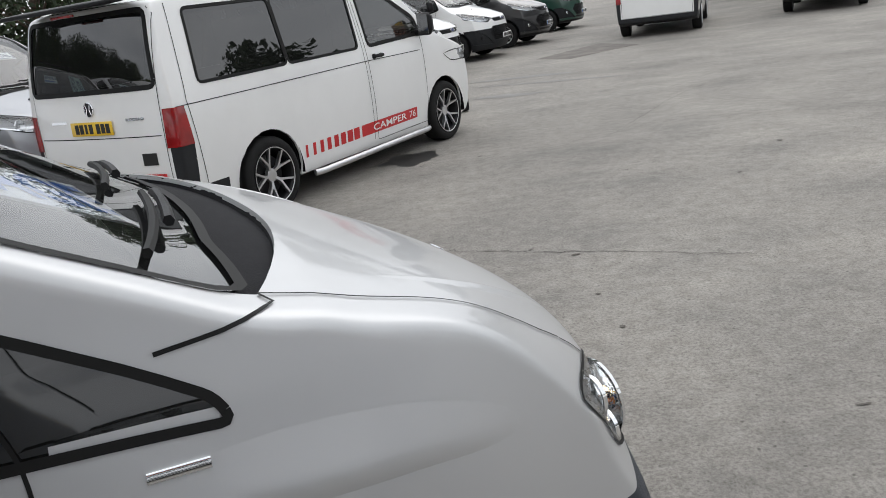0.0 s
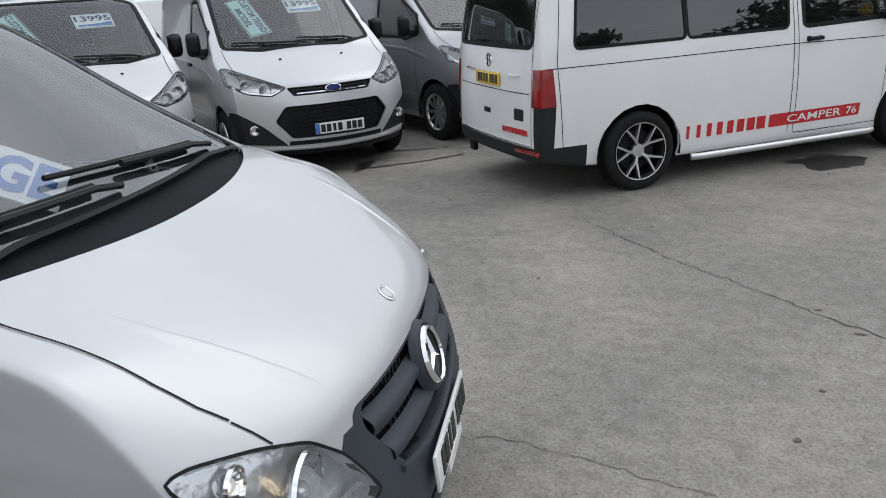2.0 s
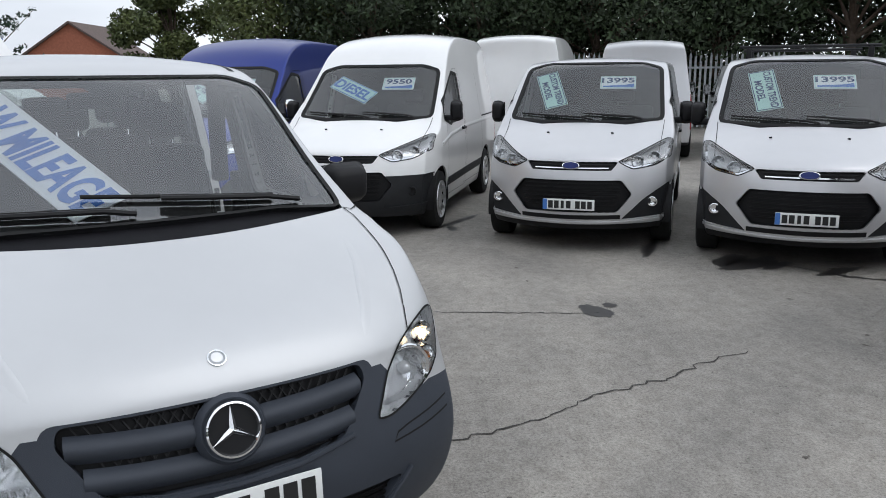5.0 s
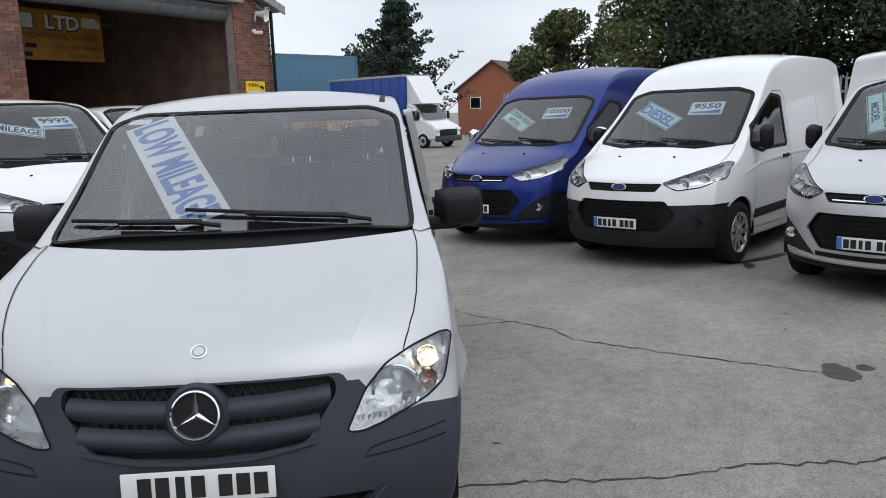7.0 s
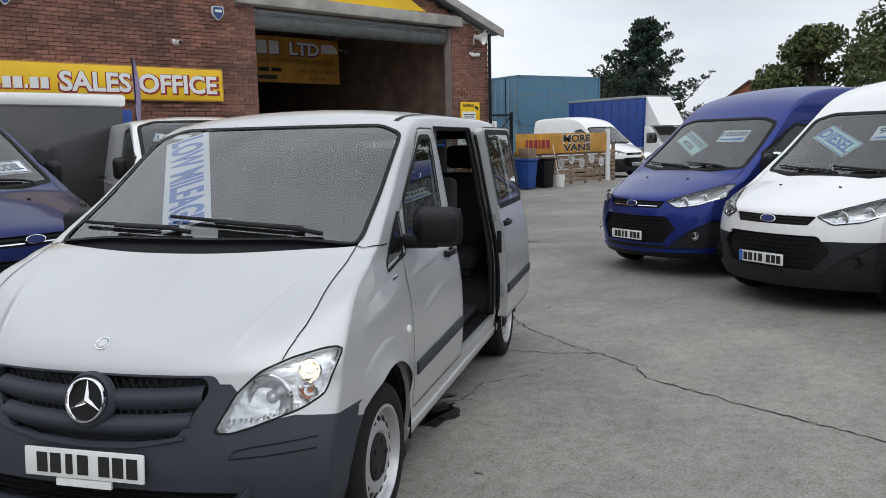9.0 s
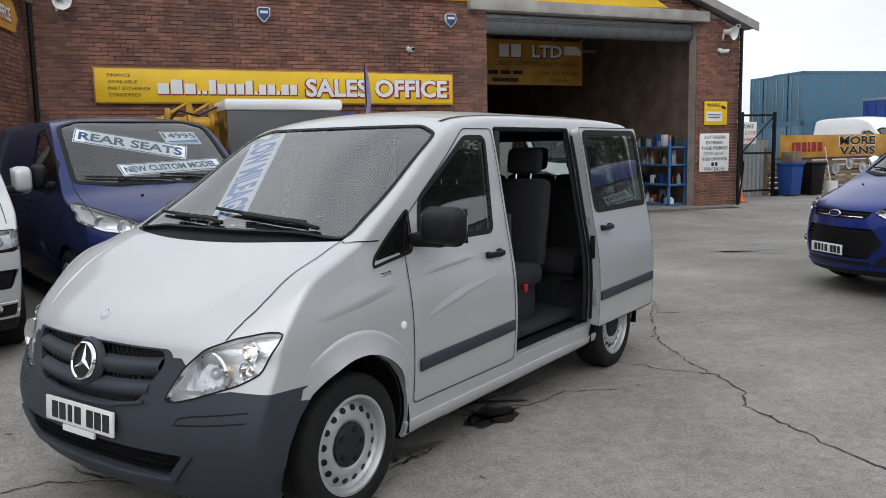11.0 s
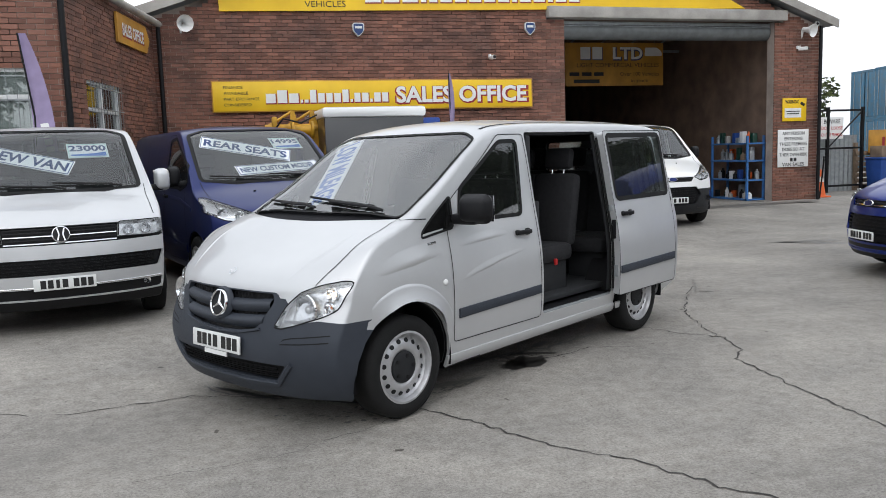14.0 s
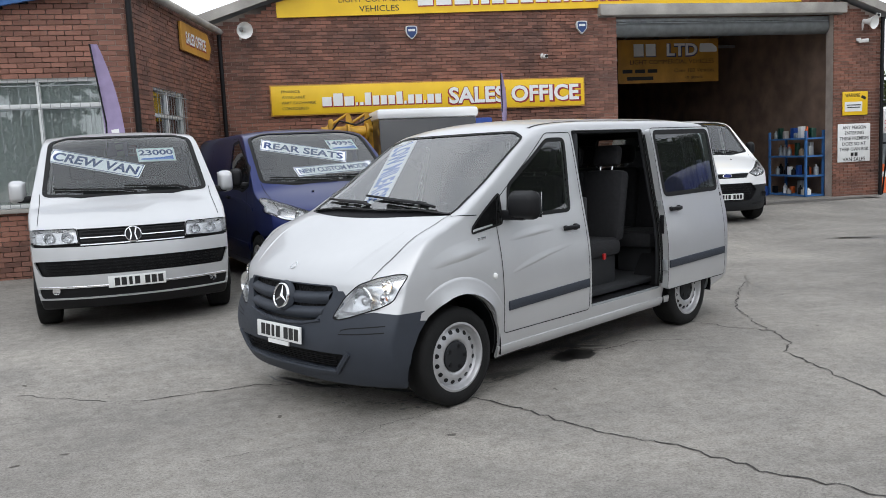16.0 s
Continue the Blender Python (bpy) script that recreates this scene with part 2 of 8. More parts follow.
def ground_material():
    """Worn concrete: broad stains, patches, exposed grit and pits."""
    m = bpy.data.materials.new("worn concrete")
    m.use_nodes = True
    n, l = m.node_tree.nodes, m.node_tree.links
    b = n["Principled BSDF"]
    co = n.new("ShaderNodeTexCoord")

    def tex(scale, detail, stretch=(1, 1, 1), rough=0.55):
        mp, t = n.new("ShaderNodeMapping"), n.new("ShaderNodeTexNoise")
        mp.inputs["Scale"].default_value = stretch
        t.inputs["Scale"].default_value, t.inputs["Detail"].default_value, t.inputs["Roughness"].default_value = scale, detail, rough
        l.new(co.outputs["Object"], mp.inputs["Vector"])
        l.new(mp.outputs["Vector"], t.inputs["Vector"])
        return t.outputs["Fac"]

    def ramp(fac, a, ca, z, cz):
        r = n.new("ShaderNodeValToRGB")
        r.color_ramp.elements[0].position, r.color_ramp.elements[0].color = a, ca
        r.color_ramp.elements[1].position, r.color_ramp.elements[1].color = z, cz
        l.new(fac, r.inputs["Fac"])
        return r.outputs["Color"]

    def mul(a, c, f=1.0):
        mx = n.new("ShaderNodeMix")
        mx.data_type, mx.blend_type = "RGBA", "MULTIPLY"
        mx.inputs[0].default_value = f
        l.new(a, mx.inputs[6])
        l.new(c, mx.inputs[7])
        return mx.outputs[2]

    broad = ramp(tex(0.35, 5), 0.32, (0.232, 0.219, 0.202, 1), 0.68, (0.328, 0.310, 0.283, 1))
    streak = ramp(tex(1.1, 8, (0.8, 1.15, 1), 0.66), 0.32, (0.74, 0.74, 0.74, 1), 0.64, (1.08, 1.07, 1.05, 1))
    grit = ramp(tex(60, 8, rough=0.85), 0.38, (0.50, 0.49, 0.48, 1), 0.56, (1.16, 1.16, 1.15, 1))
    mid = ramp(tex(11, 8, (1, 1, 1), 0.72), 0.36, (0.78, 0.77, 0.76, 1), 0.60, (1.06, 1.06, 1.06, 1))
    vo = n.new("ShaderNodeTexVoronoi")
    vo.inputs["Scale"].default_value = 16.0
    l.new(co.outputs["Object"], vo.inputs["Vector"])
    pits = ramp(vo.outputs["Distance"], 0.07, (0.30, 0.29, 0.28, 1), 0.14, (1, 1, 1, 1))
    c = mul(mul(mul(mul(broad, streak), grit, 0.9), mid), pits, 0.6)
    l.new(c, b.inputs["Base Color"])
    b.inputs["Roughness"].default_value = 0.8
    bu = n.new("ShaderNodeBump")
    bu.inputs["Strength"].default_value, bu.inputs["Distance"].default_value = 0.5, 0.006
    l.new(tex(95, 4, rough=0.7), bu.inputs["Height"])
    l.new(bu.outputs["Normal"], b.inputs["Normal"])
    return m


CONCRETE = ground_material()


# ---- builders ----
def smooth(bm, angle=40):
    lim = math.cos(radians(angle))
    for f in bm.faces:
        f.smooth = True
    bm.normal_update()
    for e in bm.edges:
        if len(e.link_faces) == 2:
            e.smooth = e.link_faces[0].normal.dot(e.link_faces[1].normal) > lim


def part(name, bm, mats, parent=None, label="", angle=40, m=None):
    """Links a bmesh as one mesh object under a thing or a part."""
    smooth(bm, angle)
    me = bpy.data.meshes.new(name)
    bm.to_mesh(me)
    bm.free()
    for mt in mats if isinstance(mats, (list, tuple)) else [mats]:
        me.materials.append(mt)
    ob = new(name, me)
    if parent:
        ob.parent = parent
    if m is not None:
        ob.matrix_basis = m
    return tagged(ob, label)


def thing(name, m, label, category, group="", kind=""):
    ob = new(name)
    ob.matrix_basis = m
    ob.empty_display_size = 0.2
    return tagged(ob, label, category, group, kind)


def add_box(bm, c, s, bevel=0.0, m=None, mat=0, seg=2):
    r = bmesh.ops.create_cube(bm, size=1.0)
    vs = r["verts"]
    bmesh.ops.scale(bm, vec=s, verts=vs)
    fs = {f for v in vs for f in v.link_faces}
    if bevel:
        es = list({e for v in vs for e in v.link_edges})
        out = bmesh.ops.bevel(bm, geom=es, offset=min(bevel, min(s) * 0.45), segments=seg, affect="EDGES", profile=0.5)
        vs = list({v for f in out["faces"] for v in f.verts} | {v for v in vs if v.is_valid})
        fs = {f for v in vs for f in v.link_faces}
    t = Matrix.Translation(c) @ m if m is not None else Matrix.Translation(c)
    bmesh.ops.transform(bm, matrix=t, verts=list({v for f in fs for v in f.verts}))
    for f in fs:
        f.material_index = mat


def box(c, s, bevel=0.0, m=None):
    bm = bmesh.new()
    add_box(bm, c, s, bevel, m)
    return bm


def add_revolve(bm, prof, n=32, axis="x", c=(0, 0, 0), mat=0, closed=False, cap=False):
    """Turns a profile of (along, radius) round an axis."""
    def at(a, r, t):
        p, q = r * math.cos(t), r * math.sin(t)
        v = {"x": (a, p, q), "y": (p, a, q), "z": (p, q, a)}[axis]
        return bm.verts.new((v[0] + c[0], v[1] + c[1], v[2] + c[2]))

    rings = [[at(a, 0, 0)] if r < 1e-6 else [at(a, r, 2 * math.pi * k / n) for k in range(n)] for a, r in prof]
    made = []
    for a, b in list(zip(rings, rings[1:])) + ([(rings[-1], rings[0])] if closed else []):
        for k in range(n):
            j = (k + 1) % n
            q = [a[k % len(a)], a[j % len(a)], b[j % len(b)], b[k % len(b)]]
            made.append(bm.faces.new(list(dict.fromkeys(q))))
    if cap:
        made += [bm.faces.new(ring) for ring in (rings[0], rings[-1]) if len(ring) > 1]
    for f in made:
        f.material_index = mat
    bmesh.ops.recalc_face_normals(bm, faces=made)


def revolve(prof, n=32, axis="x", c=(0, 0, 0), closed=False, cap=False):
    bm = bmesh.new()
    add_revolve(bm, prof, n, axis, c, 0, closed, cap)
    return bm


def add_tube(bm, pts, r, n=8, mat=0, r2=None):
    """A round bar along points, tapering from r to r2."""
    pts = [Vector(p) for p in pts]
    rings = []
    for i, p in enumerate(pts):
        d = (pts[min(i + 1, len(pts) - 1)] - pts[max(i - 1, 0)]).normalized()
        a = d.cross(Vector((0, 0, 1)) if abs(d.z) < 0.9 else Vector((1, 0, 0))).normalized()
        b = d.cross(a)
        k = i / (len(pts) - 1)
        rr = r + ((r2 if r2 is not None else r) - r) * k
        rings.append([bm.verts.new(p + a * rr * math.cos(2 * math.pi * j / n) + b * rr * math.sin(2 * math.pi * j / n)) for j in range(n)])
    for a, b in zip(rings, rings[1:]):
        for j in range(n):
            bm.faces.new((a[j], a[(j + 1) % n], b[(j + 1) % n], b[j])).material_index = mat
    bm.faces.new(rings[0]).material_index = mat
    bm.faces.new(rings[-1]).material_index = mat


def tube(pts, r, n=8, r2=None):
    bm = bmesh.new()
    add_tube(bm, pts, r, n, 0, r2)
    bmesh.ops.recalc_face_normals(bm, faces=bm.faces)
    return bm


def slab(poly, depth, axis="y"):
    """A flat outline (a, b) given thickness: axis y puts it in x, z; axis z in x, y; axis x in y, z."""
    bm = bmesh.new()
    to = {"y": lambda a, b, d: (a, d, b), "z": lambda a, b, d: (a, b, d), "x": lambda a, b, d: (d, a, b)}[axis]
    lo = [bm.verts.new(to(a, b, 0)) for a, b in poly]
    hi = [bm.verts.new(to(a, b, depth)) for a, b in poly]
    bm.faces.new(lo)
    bm.faces.new(hi[::-1])
    for k in range(len(poly)):
        j = (k + 1) % len(poly)
        bm.faces.new((lo[k], hi[k], hi[j], lo[j]))
    bmesh.ops.recalc_face_normals(bm, faces=bm.faces)
    return bm


def grid_sheet(nu, nv, fn):
    bm = bmesh.new()
    g = [[bm.verts.new(fn(i / nu, j / nv)) for j in range(nv + 1)] for i in range(nu + 1)]
    for i in range(nu):
        for j in range(nv):
            bm.faces.new((g[i][j], g[i + 1][j], g[i + 1][j + 1], g[i][j + 1]))
    bmesh.ops.recalc_face_normals(bm, faces=bm.faces)
    return bm


def evaluated_mesh(ob):
    me = bpy.data.meshes.new_from_object(ob.evaluated_get(bpy.context.evaluated_depsgraph_get()))
    data = ob.data
    bpy.data.objects.remove(ob)
    (bpy.data.meshes if isinstance(data, bpy.types.Mesh) else bpy.data.curves).remove(data)
    return me


def letters(text, height, width=None, bold=0.0, depth=0.004):
    """Upright lettering in x, z, centred, facing -y."""
    cu = bpy.data.curves.new("letters", "FONT")
    cu.body, cu.size, cu.align_x, cu.align_y, cu.offset, cu.extrude, cu.resolution_u = text, 1.0, "CENTER", "CENTER", bold, 0.0, 3
    me = evaluated_mesh(new("letters", cu))
    bm = bmesh.new()
    bm.from_mesh(me)
    bpy.data.meshes.remove(me)
    xs, ys = [v.co.x for v in bm.verts], [v.co.y for v in bm.verts]
    cx, cy, h = (max(xs) + min(xs)) / 2, (max(ys) + min(ys)) / 2, max(ys) - min(ys)
    k = height / h
    kx = width / (max(xs) - min(xs)) if width else k
    for v in bm.verts:
        v.co = ((v.co.x - cx) * kx, -depth, (v.co.y - cy) * k)
    return bm


# ---- vehicle bodies ----
def curve_at(table, v):
    return float(np.interp(v, [a for a, _ in table], [b for _, b in table]))


U = [-1, -0.955, -0.84, -0.62, -0.32, 0, 0.32, 0.62, 0.84, 0.955, 1]
WROWS = [0, 0.04, 0.14, 0.28, 0.42, 0.56, 0.68, 0.8, 0.9, 0.965, 1]


def skin(s, level=2):
    """The outer skin of a van body as a bmesh, nose to -y, with a face layer 'panel'."""
    bm = bmesh.new()
    keep = {}
    ys = s["ys"]
    nu, nv, nw = len(U), len(ys), len(WROWS)
    yf, yr = ys[0], ys[-1]

    def at(i, j, k):
        if (i, j, k) not in keep:
            u, y, w = U[i], ys[j], WROWS[k]
            zt = curve_at(s["top"], y) - curve_at(s["crown"], y) * abs(u) ** 2.4
            zb = curve_at(s["bottom"], y)
            z = zb + w * (zt - zb)
            fade = max(0.0, 1 - (y - yf) / s.get("fade", 1.1)) ** 1.4
            low = min(1.0, max(0.0, (0.80 - z) / 0.25))
            off = ((s["bow"] + (s.get("bow_low", s["bow"]) - s["bow"]) * low) * abs(u) ** s.get("bow_pow", 2.5) + curve_at(s["lean"], z)) * fade
            tail = max(0.0, 1 - (yr - y) / 0.6)
            off += (curve_at(s["rear_lean"], z) - 0.07 * abs(u) ** 3) * tail
            x = u * s["W"] * curve_at(s["plan"], y) * curve_at(s["side"], z)
            keep[i, j, k] = bm.verts.new((x, y + off, z))
        return keep[i, j, k]

    def quad(*q):
        bm.faces.new([at(*c) for c in q])

    for i in range(nu - 1):
        for j in range(nv - 1):
            quad((i, j, nw - 1), (i + 1, j, nw - 1), (i + 1, j + 1, nw - 1), (i, j + 1, nw - 1))
            quad((i, j, 0), (i, j + 1, 0), (i + 1, j + 1, 0), (i + 1, j, 0))
        for k in range(nw - 1):
            quad((i, 0, k), (i + 1, 0, k), (i + 1, 0, k + 1), (i, 0, k + 1))
            quad((i, nv - 1, k), (i, nv - 1, k + 1), (i + 1, nv - 1, k + 1), (i + 1, nv - 1, k))
    for j in range(nv - 1):
        for k in range(nw - 1):
            quad((0, j, k), (0, j, k + 1), (0, j + 1, k + 1), (0, j + 1, k))
            quad((nu - 1, j, k), (nu - 1, j + 1, k), (nu - 1, j + 1, k + 1), (nu - 1, j, k + 1))
    bmesh.ops.recalc_face_normals(bm, faces=bm.faces)
    me = bpy.data.meshes.new("skin")
    bm.to_mesh(me)
    bm.free()
    ob = new("skin", me)
    mod = ob.modifiers.new("round", "SUBSURF")
    mod.levels = mod.render_levels = level
    out = evaluated_mesh(ob)
    bm = bmesh.new()
    bm.from_mesh(out)
    bpy.data.meshes.remove(out)
    bm.faces.layers.int.new("panel")
    bm.normal_update()
    return bm


VIEWS = {"L": ((1, 2), lambda n: n.x > 0.3), "R": ((1, 2), lambda n: n.x < -0.3), "F": ((0, 2), lambda n: n.y < -0.12),
         "B": ((0, 2), lambda n: n.y > 0.3), "T": ((0, 1), lambda n: n.z > 0.25)}


def inside(p, poly):
    hit = False
    for k in range(len(poly)):
        (x1, y1), (x2, y2) = poly[k - 1], poly[k]
        if (y1 > p[1]) != (y2 > p[1]) and p[0] < (x2 - x1) * (p[1] - y1) / (y2 - y1) + x1:
            hit = not hit
    return hit


def cut(bm, poly, view, pid, over=(0,), check=None):
    """Cuts a convex outline into the skin, seen from one side, and marks the faces inside with pid."""
    (i, j), facing = VIEWS[view]
    lay = bm.faces.layers.int["panel"]
    x0, x1 = min(p[0] for p in poly), max(p[0] for p in poly)
    y0, y1 = min(p[1] for p in poly), max(p[1] for p in poly)

    def overlaps(f):
        a = [v.co[i] for v in f.verts]
        b = [v.co[j] for v in f.verts]
        return max(a) > x0 and min(a) < x1 and max(b) > y0 and min(b) < y1

    fs = [f for f in bm.faces if f[lay] in over and facing(f.normal) and overlaps(f) and (check is None or check(f.calc_center_median()))]
    for k in range(len(poly)):
        p, q = poly[k - 1], poly[k]
        co, no = [0, 0, 0], [0, 0, 0]
        co[i], co[j] = p
        no[i], no[j] = q[1] - p[1], p[0] - q[0]
        if Vector(no).length < 1e-6 or not fs:
            continue
        geom = list({v for f in fs for v in f.verts} | {e for f in fs for e in f.edges}) + fs
        out = bmesh.ops.bisect_plane(bm, geom=geom, dist=1e-5, plane_co=co, plane_no=no)["geom"]
        fs = [f for f in out if isinstance(f, bmesh.types.BMFace) and overlaps(f)]
    for f in fs:
        c = f.calc_center_median()
        if inside((c[i], c[j]), poly):
            f[lay] = pid


def circle(cy, cz, r, n=22):
    return [(cy + r * math.cos(2 * math.pi * k / n), cz + r * math.sin(2 * math.pi * k / n)) for k in range(n)]


def rounded(poly, r=0.05, seg=3):
    """Rounds the corners of a convex outline."""
    out = []
    for k in range(len(poly)):
        p, a, b = Vector(poly[k]), Vector(poly[k - 1]), Vector(poly[(k + 1) % len(poly)])
        d = min(r, (a - p).length * 0.45, (b - p).length * 0.45)
        s, e = p + (a - p).normalized() * d, p + (b - p).normalized() * d
        for q in range(seg + 1):
            t = q / seg
            c = s * (1 - t) ** 2 + p * 2 * t * (1 - t) + e * t * t
            out.append((c.x, c.y))
    return out


def mirror(poly):
    return [(-a, b) for a, b in poly]


def take(bm, pids):
    """A bmesh of the faces that are marked with one of pids."""
    lay = bm.faces.layers.int["panel"]
    out, seen = bmesh.new(), {}
    for f in bm.faces:
        if f[lay] in pids:
            vs = []
            for v in f.verts:
                if v.index not in seen:
                    seen[v.index] = out.verts.new(v.co)
                vs.append(seen[v.index])
            try:
                out.faces.new(vs)
            except ValueError:
                pass
    out.normal_update()
    return out


def finish(b, push=0.0, rim=0.012, border=0.0, sink=0.0):
    """Moves a panel along its normals, frames it with a border (material 1) and turns its edge in."""
    if not b.faces:
        return b
    if push:
        for v, n in [(v, v.normal.copy()) for v in b.verts]:
            v.co += n * push
    if border:
        r = bmesh.ops.inset_region(b, faces=b.faces[:], thickness=border, depth=sink, use_even_offset=True, use_boundary=True)
        for f in r["faces"]:
            f.material_index = 1
    if rim:
        b.normal_update()
        edges = [e for e in b.edges if e.is_boundary]
        normals = {v: v.normal.copy() for e in edges for v in e.verts}
        pos = {tuple(v.co): n for v, n in normals.items()}
        r = bmesh.ops.extrude_edge_only(b, edges=edges)
        for v in r["geom"]:
            if isinstance(v, bmesh.types.BMVert):
                n = pos.get(tuple(v.co))
                if n:
                    v.co -= n * rim
    return b


class Skin:
    """Finds places on a skin."""

    def __init__(self, bm, warp=None):
        self.warp = warp
        self.tree = bvhtree.BVHTree.FromBMesh(bm)

    def on(self, view, a, b, off=0.0):
        if self.warp and view in "LR":
            a = curve_at(self.warp, a)
        if self.warp and view == "T":
            b = curve_at(self.warp, b)
        o, d = {"L": ((5, a, b), (-1, 0, 0)), "R": ((-5, a, b), (1, 0, 0)), "F": ((a, -9, b), (0, 1, 0)), "B": ((a, 12, b), (0, -1, 0)), "T": ((a, b, 9), (0, 0, -1))}[view]
        p, n, _, _ = self.tree.ray_cast(Vector(o), Vector(d))
        if p is None:
            return Vector(o), -Vector(d)
        return p + n * off, n

    def strip(self, view, pts, width, off=0.002, high=0.0, step=0.05):
        """A narrow band that lies on the skin along a polyline; high: its thickness."""
        line = []
        for (a, b), (c, d) in zip(pts, pts[1:]):
            k = max(1, int(math.hypot(c - a, d - b) / step))
            line += [(a + (c - a) * t / k, b + (d - b) * t / k) for t in range(k)]
        line.append(pts[-1])
        hits = [h for h in (self.on(view, *q) for q in line) if abs(h[0].x) < 4 and -8 < h[0].y < 11 and h[0].z < 8]
        bm = bmesh.new()
        rows = []
        for k, (p, n) in enumerate(hits):
            d = (hits[min(k + 1, len(hits) - 1)][0] - hits[max(k - 1, 0)][0]).normalized()
            w = d.cross(n).normalized() * width / 2
            if high:
                rows.append([bm.verts.new(p + q) for q in (w - n * 0.004, w + n * (off + high * 0.7), w * 0.7 + n * (off + high), -w * 0.7 + n * (off + high), -w + n * (off + high * 0.7), -w - n * 0.004)])
            else:
                rows.append([bm.verts.new(p + q + n * off) for q in (w, -w)])
        for r, q in zip(rows, rows[1:]):
            for k in range(len(r) - 1):
                bm.faces.new((r[k], r[k + 1], q[k + 1], q[k]))
        if high:
            bm.faces.new(rows[0])
            bm.faces.new(rows[-1])
        bmesh.ops.recalc_face_normals(bm, faces=bm.faces)
        return bm

    def loop(self, view, poly, width, off=0.002):
        """A flat band on the skin along a closed outline."""
        return self.strip(view, [*poly, poly[0]], width, off)

    def place(self, view, a, b, off=0.0, roll=0.0):
        """A pose on the skin whose -y looks out, z up."""
        p, n = self.on(view, a, b, off)
        y = -n
        z = Vector((0, 0, 1)) if abs(n.z) < 0.95 else Vector((0, -1, 0))
        x = y.cross(z).normalized()
        z = x.cross(y).normalized()
        m = Matrix((x, y, z)).transposed().to_4x4()
        m.translation = p
        return m @ pose(0, 0, 0, 0, roll, 0)


def join(bm, other, m=None):
    me = bpy.data.meshes.new("join")
    other.to_mesh(me)
    other.free()
    if m is not None:
        me.transform(m)
    bm.from_mesh(me)
    bpy.data.meshes.remove(me)


